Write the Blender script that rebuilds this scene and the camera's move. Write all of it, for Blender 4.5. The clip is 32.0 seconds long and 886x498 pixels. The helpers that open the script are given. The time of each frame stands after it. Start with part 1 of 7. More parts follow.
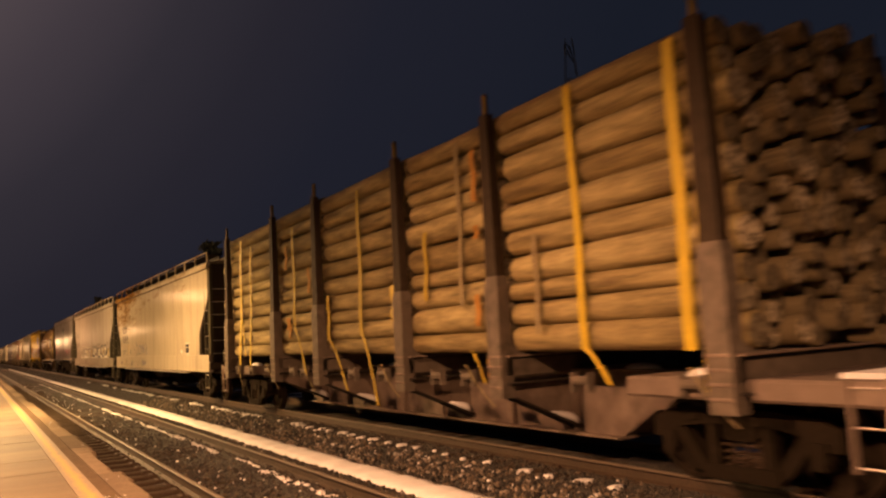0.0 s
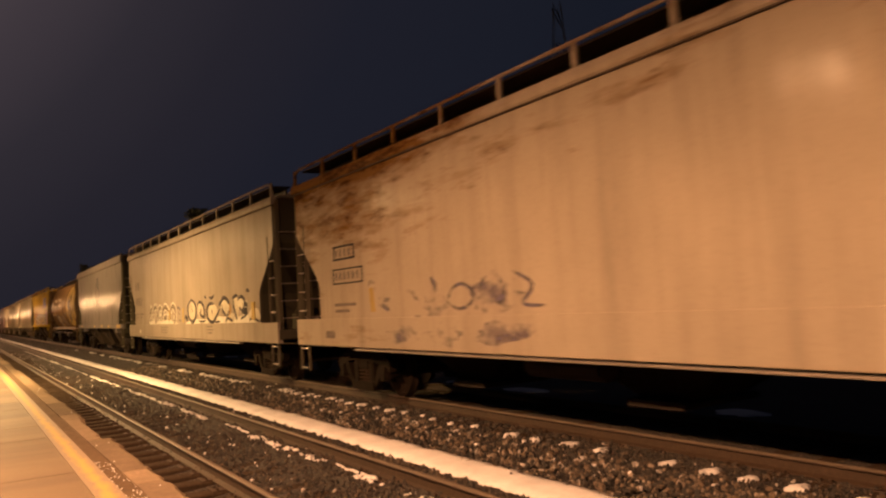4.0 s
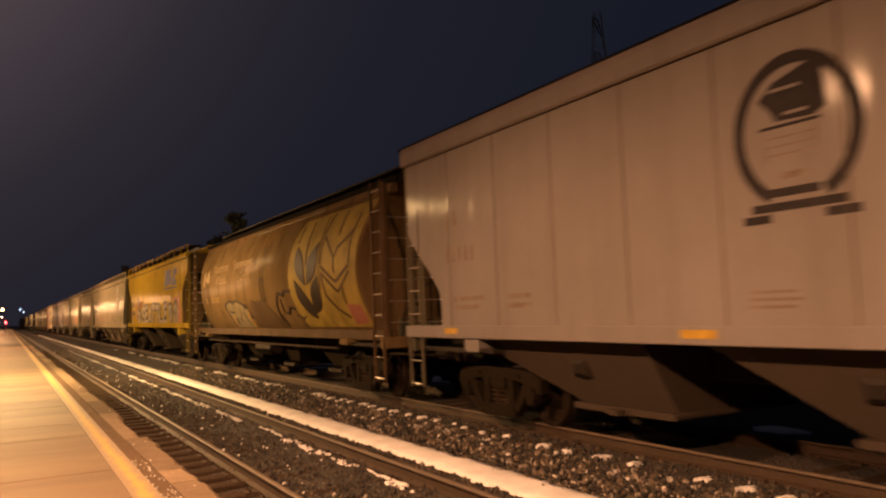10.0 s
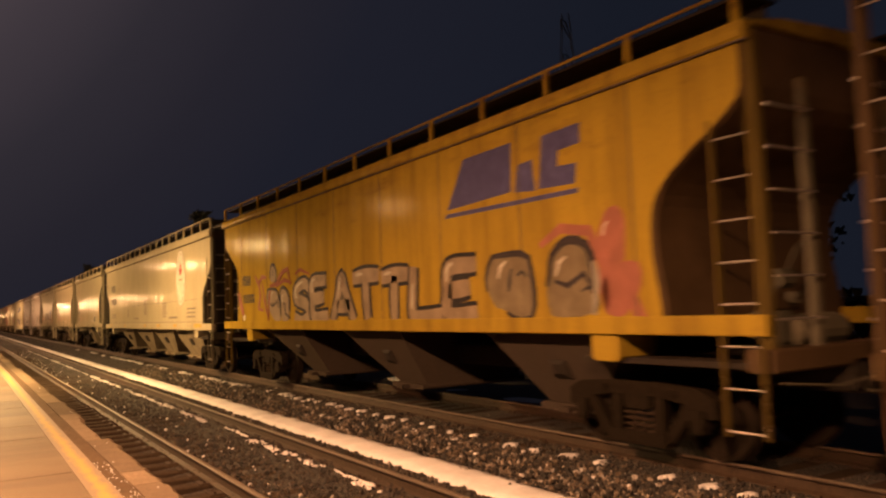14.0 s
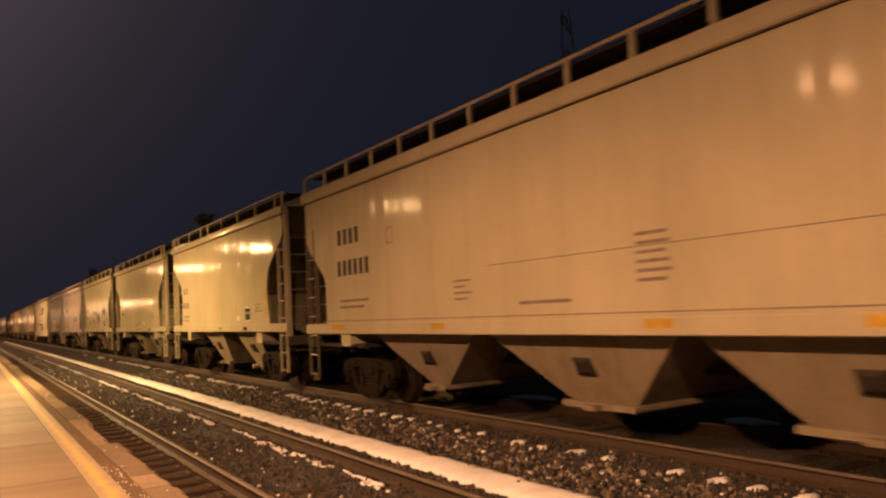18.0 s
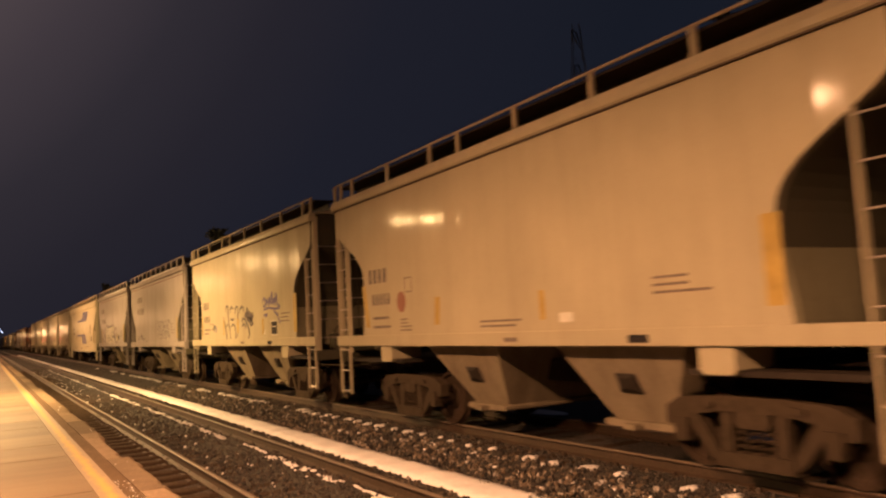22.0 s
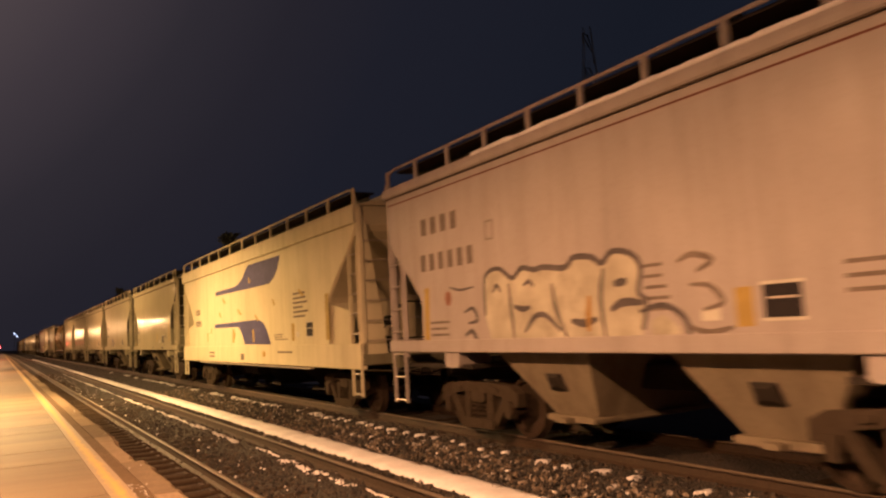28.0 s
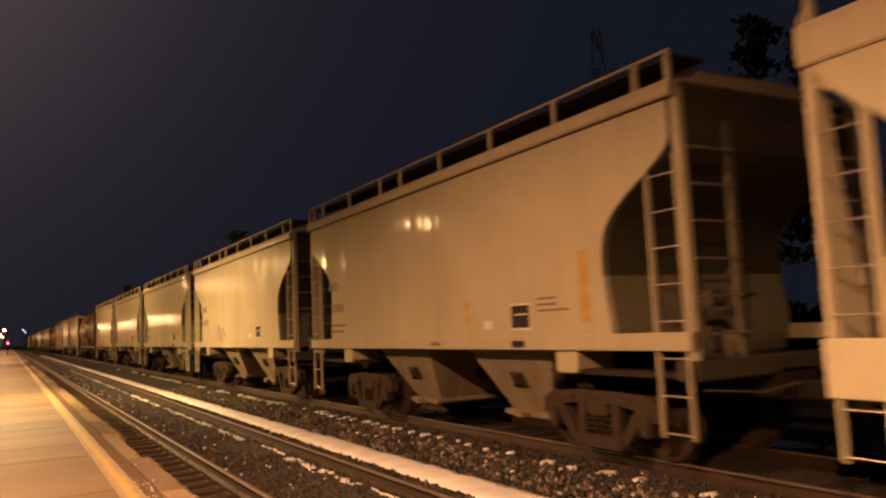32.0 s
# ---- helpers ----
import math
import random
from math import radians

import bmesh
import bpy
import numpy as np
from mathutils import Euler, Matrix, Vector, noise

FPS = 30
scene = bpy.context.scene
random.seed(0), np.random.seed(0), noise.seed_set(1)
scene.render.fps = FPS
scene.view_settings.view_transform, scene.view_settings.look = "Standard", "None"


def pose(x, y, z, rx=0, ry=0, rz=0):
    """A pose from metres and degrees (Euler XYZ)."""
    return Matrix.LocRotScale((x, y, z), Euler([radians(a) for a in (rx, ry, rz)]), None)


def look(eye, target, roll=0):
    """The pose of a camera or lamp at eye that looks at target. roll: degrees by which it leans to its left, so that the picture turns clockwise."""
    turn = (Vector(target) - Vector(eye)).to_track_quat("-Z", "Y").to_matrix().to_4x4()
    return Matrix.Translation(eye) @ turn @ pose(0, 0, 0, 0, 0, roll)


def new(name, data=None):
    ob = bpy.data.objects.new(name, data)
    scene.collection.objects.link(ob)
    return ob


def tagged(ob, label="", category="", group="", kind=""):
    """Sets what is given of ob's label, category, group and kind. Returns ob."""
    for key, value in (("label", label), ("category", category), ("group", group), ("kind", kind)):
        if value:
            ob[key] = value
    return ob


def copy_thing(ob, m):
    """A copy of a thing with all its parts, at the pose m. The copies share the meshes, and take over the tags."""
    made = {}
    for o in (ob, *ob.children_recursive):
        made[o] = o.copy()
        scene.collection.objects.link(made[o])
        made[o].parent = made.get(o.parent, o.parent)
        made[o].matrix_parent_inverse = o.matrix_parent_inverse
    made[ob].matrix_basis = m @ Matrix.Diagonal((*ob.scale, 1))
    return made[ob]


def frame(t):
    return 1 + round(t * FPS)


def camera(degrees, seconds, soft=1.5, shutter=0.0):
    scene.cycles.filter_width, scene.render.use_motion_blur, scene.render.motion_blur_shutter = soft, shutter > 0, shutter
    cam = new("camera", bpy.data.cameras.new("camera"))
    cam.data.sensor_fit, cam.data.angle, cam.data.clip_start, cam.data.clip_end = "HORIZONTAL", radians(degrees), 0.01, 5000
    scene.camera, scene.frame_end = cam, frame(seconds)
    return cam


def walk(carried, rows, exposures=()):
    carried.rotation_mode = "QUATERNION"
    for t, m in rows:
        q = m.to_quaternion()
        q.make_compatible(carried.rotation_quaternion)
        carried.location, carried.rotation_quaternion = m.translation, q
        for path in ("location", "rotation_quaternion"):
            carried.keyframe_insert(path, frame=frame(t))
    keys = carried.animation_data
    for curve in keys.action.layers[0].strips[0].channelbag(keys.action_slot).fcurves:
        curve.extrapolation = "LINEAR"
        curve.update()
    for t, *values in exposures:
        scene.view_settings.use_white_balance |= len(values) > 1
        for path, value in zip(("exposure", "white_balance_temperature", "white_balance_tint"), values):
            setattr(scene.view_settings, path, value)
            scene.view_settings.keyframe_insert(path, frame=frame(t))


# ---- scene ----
cam = camera(59.7, 32.0, soft=2.25, shutter=0.5)

EYE = (0.0, 0.0, 1.77)   # z = 0 is the top of the rails; the platform lies 0.2 higher
TURNS = [  # seconds, yaw, pitch, roll of the hand-held camera
    (0, -30.99, 6.26, 3.15), (0.5, -31.21, 5.79, 3.44), (1, -30.92, 5.65, 3.68), (1.5, -30.30, 5.45, 4.16), (2, -30.30, 4.87, 3.87), 
    (2.5, -30.72, 4.48, 3.42), (4.5, -32.00, 3.54, 3.39), (5, -31.20, 3.30, 3.50), (5.5, -30.62, 3.22, 3.14), (6, -30.48, 3.41, 2.69), 
    (6.5, -30.13, 3.63, 2.30), (7, -29.51, 3.65, 2.42), (7.5, -29.31, 3.38, 2.64), (8, -29.37, 2.92, 2.76), (8.5, -29.29, 2.83, 2.49), 
    (9, -29.27, 3.22, 2.20), (9.5, -29.45, 3.93, 2.17), (10, -29.38, 4.44, 2.12), (10.5, -29.44, 4.60, 2.13), (11, -29.58, 4.55, 2.13), 
    (11.5, -29.94, 4.53, 2.13), (12, -30.38, 4.74, 2.11), (12.5, -31.05, 4.61, 2.24), (13, -31.54, 4.30, 2.14), (13.5, -31.77, 4.24, 2.06), 
    (15.5, -30.83, 5.57, 1.58), (16, -30.01, 5.96, 1.59), (16.5, -30.36, 5.91, 1.79), (17, -30.90, 5.51, 2.23), (17.5, -31.10, 4.79, 2.69), 
    (18, -31.35, 4.25, 3.08), (18.5, -31.41, 4.21, 3.42), (19, -31.36, 4.70, 3.48), (19.5, -31.45, 5.24, 3.47), (20, -31.40, 5.47, 3.28), 
    (20.5, -31.11, 5.68, 3.17), (21, -30.64, 5.76, 3.11), (21.5, -30.59, 5.57, 3.08), (22, -30.54, 5.34, 3.04), (22.5, -30.42, 5.18, 3.02), 
    (23, -30.27, 5.14, 3.05), (23.5, -30.12, 5.19, 2.97), (24, -30.20, 4.98, 3.09), (24.5, -30.34, 5.11, 3.19), (25, -30.38, 5.66, 3.36), 
    (25.5, -30.41, 5.81, 3.42), (27.5, -29.80, 5.62, 3.29), (28, -29.67, 5.65, 3.15), (28.5, -29.62, 5.49, 3.32), (29, -29.94, 5.18, 3.50), 
    (29.5, -30.02, 4.96, 3.32), (30, -29.74, 4.88, 3.18), (30.5, -29.51, 4.85, 3.09), (31, -29.39, 4.91, 2.98), (31.5, -29.41, 5.36, 2.77), 
    (32, -29.20, 5.65, 2.66),
]
walk(cam, [(t, pose(*EYE, 90 + p, r, y)) for t, y, p, r in TURNS],
     exposures=[(0, 0.12), (0.8, -0.04), (2.0, 0.0), (16, 0.0), (17.2, -0.14), (19, -0.14), (20, 0.10), (22, 0.04), (24, 0.0), (29, 0.0), (30, -0.10), (31, -0.14), (32, -0.28)])

SPEED = 6.70          # metres per second, towards the camera
TRACK_NEAR = 3.25     # centre of the empty track
TRACK_TRAIN = 7.785   # centre of the train's track
GAUGE = 1.507         # between the centres of the rail heads

# ---------------------------------------------------------------- light
world = bpy.data.worlds.new("night_sky")
scene.world = world
world.use_nodes = True
wn, wl = world.node_tree.nodes, world.node_tree.links
bg = wn["Background"]
tc = wn.new("ShaderNodeTexCoord")
dot = wn.new("ShaderNodeVectorMath")
dot.operation = "DOT_PRODUCT"
dot.inputs[1].default_value = Vector((-0.30, 0.78, 0.55)).normalized()
ramp = wn.new("ShaderNodeValToRGB")
SKY = ((0.50, (0.0082, 0.0100, 0.0172)), (0.72, (0.0126, 0.0130, 0.0212)), (0.80, (0.0185, 0.0165, 0.0238)),
       (0.855, (0.0275, 0.0232, 0.0305)), (0.90, (0.0480, 0.0372, 0.0450)), (0.97, (0.1000, 0.0730, 0.0770)))
while len(ramp.color_ramp.elements) < len(SKY):
    ramp.color_ramp.elements.new(0.5)
for e, (at, tone) in zip(ramp.color_ramp.elements, SKY):
    e.position, e.color = at, (*tone, 1)
wl.new(tc.outputs["Generated"], dot.inputs[0])
wl.new(dot.outputs["Value"], ramp.inputs["Fac"])
wl.new(ramp.outputs["Color"], bg.inputs["Color"])
bg.inputs["Strength"].default_value = 1.0

LAMP_X = -1.5
# along the platform and height: tall posts near by, lower ones towards the station
LAMPS = [(-1.0, 5.75), (8.3, 5.75), (25.5, 5.75), (42.7, 5.75), (59.9, 5.75), (86, 4.0), (110, 4.0), (138, 4.1), (170, 4.2), (205, 4.2), (250, 4.2), (310, 4.3)]
for k, (y, z) in enumerate(LAMPS):
    data = bpy.data.lights.new("sodium_light", "SPOT" if k < 3 else "POINT")
    if k < 3:
        data.spot_size, data.spot_blend = radians(170), 0.5
    data.energy = (5300, 4300, 10000)[k] if k < 3 else 4600 if k < 4 else 4500 if k < 5 else 3400
    data.color = (1.0, 0.490, 0.235) if k < 2 else (1.0, 0.590, 0.235) if k < 4 else (1.0, 0.52, 0.225)
    data.shadow_soft_size = 0.16
    lamp_ob = new("sodium_light", data)
    lamp_ob.matrix_basis = look((LAMP_X, y, z - 0.1), (LAMP_X + 0.6, y, 0))

# ---------------------------------------------------------------- mesh helpers


class Shape:
    """Gathers vertices and faces of one mesh."""

    def __init__(self):
        self.v, self.f = [], []

    def box(self, x0, x1, y0, y1, z0, z1, c=0.0):
        """A box; c is the chamfer of the four edges along its longest side."""
        lo, hi = (x0, y0, z0), (x1, y1, z1)
        size = [hi[i] - lo[i] for i in range(3)]
        a = size.index(max(size))
        b, d = [i for i in range(3) if i != a]
        c = min(c, size[b] * 0.3, size[d] * 0.3)
        if c > 0:
            ring = [(lo[b] + c, lo[d]), (hi[b] - c, lo[d]), (hi[b], lo[d] + c), (hi[b], hi[d] - c),
                    (hi[b] - c, hi[d]), (lo[b] + c, hi[d]), (lo[b], hi[d] - c), (lo[b], lo[d] + c)]
        else:
            ring = [(lo[b], lo[d]), (hi[b], lo[d]), (hi[b], hi[d]), (lo[b], hi[d])]
        n0, n = len(self.v), len(ring)
        for end in (lo[a], hi[a]):
            for p, q in ring:
                co = [0, 0, 0]
                co[a], co[b], co[d] = end, p, q
                self.v.append(tuple(co))
        for i in range(n):
            j = (i + 1) % n
            self.f.append((n0 + i, n0 + j, n0 + n + j, n0 + n + i))
        self.f.append(tuple(n0 + i for i in reversed(range(n))))
        self.f.append(tuple(n0 + n + i for i in range(n)))
        return self

    def loft(self, rings, caps=True):
        """Joins rings of equal length; caps the first and the last."""
        n0, n = len(self.v), len(rings[0])
        for r in rings:
            self.v.extend(tuple(p) for p in r)
        for k in range(len(rings) - 1):
            for i in range(n):
                j = (i + 1) % n
                a = n0 + k * n
                self.f.append((a + i, a + j, a + n + j, a + n + i))
        if caps:
            self.f.append(tuple(n0 + i for i in reversed(range(n))))
            self.f.append(tuple(n0 + (len(rings) - 1) * n + i for i in range(n)))
        return self

    def tube(self, pts, r, n=8):
        """A round bar through points; r is one radius or one for each point."""
        pts = [Vector(p) for p in pts]
        rings = []
        for i, p in enumerate(pts):
            t = (pts[min(i + 1, len(pts) - 1)] - pts[max(i - 1, 0)]).normalized()
            side = t.orthogonal().normalized() if abs(t.z) > 0.9 else t.cross(Vector((0, 0, 1))).normalized()
            up = side.cross(t)
            rr = r[i] if isinstance(r, (list, tuple)) else r
            rings.append([p + (side * math.cos(a) + up * math.sin(a)) * rr for a in (2 * math.pi * k / n for k in range(n))])
        return self.loft(rings)

    def prism(self, poly, x0, x1):
        """A polygon of (y, z) drawn out from x0 to x1."""
        return self.loft([[(x0, y, z) for y, z in poly], [(x1, y, z) for y, z in poly]])

    def mesh(self, name, material, smooth=False):
        me = bpy.data.meshes.new(name)
        me.from_pydata(self.v, [], self.f)
        bm = bmesh.new()
        bm.from_mesh(me)
        bmesh.ops.recalc_face_normals(bm, faces=bm.faces)
        bm.to_mesh(me)
        bm.free()
        if smooth:
            me.polygons.foreach_set("use_smooth", [True] * len(me.polygons))
        me.materials.append(material)
        return me


def part(name, shape, material, parent=None, label="", smooth=False):
    me = shape if isinstance(shape, bpy.types.Mesh) else shape.mesh(name, material, smooth)
    ob = new(name, me)
    ob.parent = parent
    if label:
        ob["label"] = label
    return ob


def piece(name, me, parent, m):
    ob = new(name, me)
    ob.parent = parent
    ob.matrix_basis = m
    return ob


def thing(name, label, category, group=""):
    ob = new(name)
    ob.empty_display_size = 0.2
    return tagged(ob, label, category, group)


# ---------------------------------------------------------------- materials


def base(name):
    m = bpy.data.materials.new(name)
    m.use_nodes = True
    return m, m.node_tree.nodes, m.node_tree.links, m.node_tree.nodes["Principled BSDF"]


def noise_of(n, l, scale, detail=4.0, stretch=(1, 1, 1), rough=0.6):
    c = n.new("ShaderNodeTexCoord")
    mp = n.new("ShaderNodeMapping")
    mp.inputs["Scale"].default_value = stretch
    t = n.new("ShaderNodeTexNoise")
    t.inputs["Scale"].default_value, t.inputs["Detail"].default_value, t.inputs["Roughness"].default_value = scale, detail, rough
    l.new(c.outputs["Object"], mp.inputs["Vector"])
    l.new(mp.outputs["Vector"], t.inputs["Vector"])
    return t


def ramp_of(n, l, source, a, b, ca=(0, 0, 0, 1), cb=(1, 1, 1, 1)):
    r = n.new("ShaderNodeValToRGB")
    r.color_ramp.elements[0].position, r.color_ramp.elements[1].position = a, b
    r.color_ramp.elements[0].color, r.color_ramp.elements[1].color = ca, cb
    l.new(source, r.inputs["Fac"])
    return r


def mix_of(n, l, fac, a, b, mode="MIX"):
    x = n.new("ShaderNodeMix")
    x.data_type, x.blend_type = "RGBA", mode
    for value, slot in ((fac, 0), (a, 6), (b, 7)):
        if isinstance(value, (int, float, tuple)):
            x.inputs[slot].default_value = value
        else:
            l.new(value, x.inputs[slot])
    return x.outputs[2]


def bump_of(n, l, bsdf, source, strength, distance):
    b = n.new("ShaderNodeBump")
    b.inputs["Strength"].default_value, b.inputs["Distance"].default_value = strength, distance
    l.new(source, b.inputs["Height"])
    l.new(b.outputs["Normal"], bsdf.inputs["Normal"])
    return b


def rgba(c, k=1.0):
    return (c[0] * k, c[1] * k, c[2] * k, 1)


def paint(name, colour, rough=0.6, dirt=0.35, rust=0.0, dirt_colour=(0.055, 0.04, 0.028), wave=0.4, ripple=0.35, varnish=0.012, polish=0.2):
    """Weathered paint on sheet steel: streaks that run down, grime in patches, rust, and a slight waviness of the sheet."""
    m, n, l, b = base(name)
    streak = noise_of(n, l, 1.0, 6, (3.0, 2.6, 0.22), 0.65)
    patch = noise_of(n, l, 0.55, 5)
    fine = noise_of(n, l, 22, 4)
    col = mix_of(n, l, ramp_of(n, l, patch.outputs["Fac"], 0.3, 0.75).outputs["Color"], rgba(colour), rgba(colour, 0.80))
    f1 = ramp_of(n, l, streak.outputs["Fac"], 0.45, 0.85, (0, 0, 0, 1), (dirt, dirt, dirt, 1))
    col = mix_of(n, l, f1.outputs["Color"], col, rgba(dirt_colour))
    f2 = ramp_of(n, l, fine.outputs["Fac"], 0.5, 0.8, (0, 0, 0, 1), (dirt * 0.5,) * 3 + (1,))
    col = mix_of(n, l, f2.outputs["Color"], col, rgba(dirt_colour, 1.4))
    c = n.new("ShaderNodeTexCoord")
    sep = n.new("ShaderNodeSeparateXYZ")
    l.new(c.outputs["Object"], sep.inputs["Vector"])
    if rust > 0:
        big = noise_of(n, l, 0.8, 7, (1, 0.45, 2.4), 0.72)
        up = n.new("ShaderNodeMapRange")
        up.inputs["From Min"].default_value, up.inputs["From Max"].default_value = 2.2, 4.4
        up.inputs["To Min"].default_value, up.inputs["To Max"].default_value = -0.18, 0.16
        l.new(sep.outputs["Z"], up.inputs["Value"])
        along = n.new("ShaderNodeMapRange")
        along.inputs["From Min"].default_value, along.inputs["From Max"].default_value = 1.0, 5.5
        along.inputs["To Min"].default_value, along.inputs["To Max"].default_value = -0.19 if rust > 1 else 0.0, 0.03 if rust > 1 else 0.0
        l.new(sep.outputs["Y"], along.inputs["Value"])
        add2 = n.new("ShaderNodeMath")
        l.new(big.outputs["Fac"], add2.inputs[0])
        both0 = n.new("ShaderNodeMath")
        l.new(up.outputs["Result"], both0.inputs[0])
        l.new(along.outputs["Result"], both0.inputs[1])
        l.new(both0.outputs["Value"], add2.inputs[1])
        f3 = ramp_of(n, l, add2.outputs["Value"], 0.64 - 0.14 * rust, 0.76 - 0.08 * rust, (0, 0, 0, 1), (min(1, 0.8 * rust + 0.15),) * 3 + (1,))
        col = mix_of(n, l, f3.outputs["Color"], col, (0.150, 0.080, 0.024, 1))
        flake = noise_of(n, l, 2.6, 6, (1, 0.5, 2.2), 0.7)
        both = n.new("ShaderNodeMath")
        both.operation = "MULTIPLY"
        core = ramp_of(n, l, flake.outputs["Fac"], 0.50, 0.62)
        l.new(f3.outputs["Color"], both.inputs[0])
        l.new(core.outputs["Color"], both.inputs[1])
        col = mix_of(n, l, both.outputs["Value"], col, (0.06, 0.026, 0.008, 1))
    l.new(col, b.inputs["Base Color"])
    rr = ramp_of(n, l, patch.outputs["Fac"], 0.3, 0.8, (rough,) * 3 + (1,), (min(1, rough + 0.09),) * 3 + (1,))
    l.new(rr.outputs["Color"], b.inputs["Roughness"])
    sheet = noise_of(n, l, 1.3, 1.5, (1, 1, 0.05))
    bp = bump_of(n, l, b, sheet.outputs["Fac"], wave, 0.05)
    fine_wave = noise_of(n, l, 1.0, 2.5, (0, 7.0, 0.12))
    bp2 = n.new("ShaderNodeBump")
    bp2.inputs["Strength"].default_value, bp2.inputs["Distance"].default_value = ripple, 0.004
    l.new(fine_wave.outputs["Fac"], bp2.inputs["Height"])
    l.new(bp.outputs["Normal"], bp2.inputs["Normal"])
    l.new(bp2.outputs["Normal"], b.inputs["Normal"])
    # the shine is a thin varnish, worn away where the grime runs
    b.inputs["Specular IOR Level"].default_value = 0.0
    shine = ramp_of(n, l, streak.outputs["Fac"], 0.40, 0.62, (varnish * 1.5,) * 3 + (1,), (varnish * 0.35,) * 3 + (1,))
    l.new(shine.outputs["Color"], b.inputs["Coat Weight"])
    b.inputs["Coat Roughness"].default_value = polish
    l.new(bp2.outputs["Normal"], b.inputs["Coat Normal"])
    return m


def plain(name, colour, rough=0.6, metal=0.0, scale=12.0, vary=0.3, bump=0.2, second=None, sheen=0.02, odd=0.0):
    """A mottled surface; odd makes single pieces lighter or darker than the others."""
    m, n, l, b = base(name)
    t = noise_of(n, l, scale, 5)
    t2 = noise_of(n, l, scale * 0.13, 4)
    col = mix_of(n, l, ramp_of(n, l, t.outputs["Fac"], 0.3, 0.7).outputs["Color"], rgba(colour, 1 - vary), rgba(second or colour, 1 + vary * 0.5))
    col = mix_of(n, l, ramp_of(n, l, t2.outputs["Fac"], 0.35, 0.7).outputs["Color"], col, rgba(colour, 0.75))
    if odd:
        info = n.new("ShaderNodeObjectInfo")
        tone = ramp_of(n, l, info.outputs["Random"], 0.0, 1.0, (1 - odd,) * 3 + (1,), (1 + odd * 0.9,) * 3 + (1,))
        col = mix_of(n, l, 1.0, col, tone.outputs["Color"], "MULTIPLY")
    l.new(col, b.inputs["Base Color"])
    b.inputs["Roughness"].default_value, b.inputs["Metallic"].default_value = rough, metal
    b.inputs["Specular IOR Level"].default_value = sheen
    if bump:
        bump_of(n, l, b, t.outputs["Fac"], bump, 0.01)
    return m


def glow(name, colour, strength):
    m, n, l, b = base(name)
    b.inputs["Base Color"].default_value = rgba(colour)
    b.inputs["Emission Color"].default_value = rgba(colour)
    b.inputs["Emission Strength"].default_value = strength
    return m


def islands(name, colours, rough=0.85, scale=30):
    """Loose pieces in one mesh, each with a colour of its own."""
    m, n, l, b = base(name)
    g = n.new("ShaderNodeNewGeometry")
    r = n.new("ShaderNodeValToRGB")
    r.color_ramp.interpolation = "CONSTANT"
    while len(r.color_ramp.elements) < len(colours):
        r.color_ramp.elements.new(0.5)
    for e, (p, c) in zip(r.color_ramp.elements, colours):
        e.position, e.color = p, rgba(c)
    l.new(g.outputs["Random Per Island"], r.inputs["Fac"])
    t = noise_of(n, l, scale, 4)
    col = mix_of(n, l, ramp_of(n, l, t.outputs["Fac"], 0.35, 0.7).outputs["Color"], r.outputs["Color"], (0.03, 0.026, 0.022, 1))
    l.new(col, b.inputs["Base Color"])
    b.inputs["Roughness"].default_value = rough
    bump_of(n, l, b, t.outputs["Fac"], 0.4, 0.01)
    return m


RUSTY = paint("rusty_white_paint", (0.345, 0.288, 0.215), 0.6, 0.42, 1.5, varnish=0.02, polish=0.16)
CREAM = paint("cream_paint", (0.365, 0.318, 0.222), 0.6, 0.26, wave=0.8, ripple=0.5, varnish=0.04, polish=0.20)
TAN = paint("dull_tan_paint", (0.252, 0.212, 0.168), 0.6, 0.28, wave=0.6, varnish=0.05, polish=0.33)
GREY = paint("glossy_grey_paint", (0.182, 0.162, 0.152), 0.6, 0.25, wave=0.9, ripple=0.5, varnish=0.055, polish=0.135)
BROWN = paint("brown_paint", (0.142, 0.094, 0.046), 0.65, 0.85, 0.35, (0.022, 0.014, 0.009), varnish=0.03, polish=0.22)
YELLOW = paint("yellow_paint", (0.300, 0.200, 0.024), 0.6, 0.75, 0.28, (0.10, 0.055, 0.018), varnish=0.02, polish=0.16)
DULLYELLOW = paint("shaded_yellow_paint", (0.085, 0.058, 0.014), 0.6, 0.7, 0.3, varnish=0.006)
CREAM_LIGHT = paint("light_cream_paint", (0.55, 0.485, 0.33), 0.6, 0.22, varnish=0.02, polish=0.28)
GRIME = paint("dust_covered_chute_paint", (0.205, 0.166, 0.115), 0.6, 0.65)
# dark brown for some chutes and one car's ends
DARKDULL = paint("dark_chute_end_paint", (0.048, 0.037, 0.029), 0.6, 0.65, varnish=0.006)
# car ends: dirt, plus shade and lit lower sheets put into the colour
ENDSHADE = paint("dirty_shaded_end_paint", (0.056, 0.051, 0.036), 0.65, 0.6, 0.2, varnish=0.006)
ENDSHADE_LIGHT = paint("shaded_grey_green_end_paint", (0.115, 0.104, 0.072), 0.65, 0.6, 0.2, varnish=0.006)
STUB = paint("lit_dusty_green_sheet_paint", (0.175, 0.158, 0.105), 0.65, 0.5, varnish=0.006)
TAGRED = plain("red_spray_paint", (0.20, 0.055, 0.028), 0.6, 0, 3, 0.35, 0)
TAGROSE = plain("beige_silver_spray_paint", (0.235, 0.175, 0.115), 0.55, 0, 3, 0.45, 0)
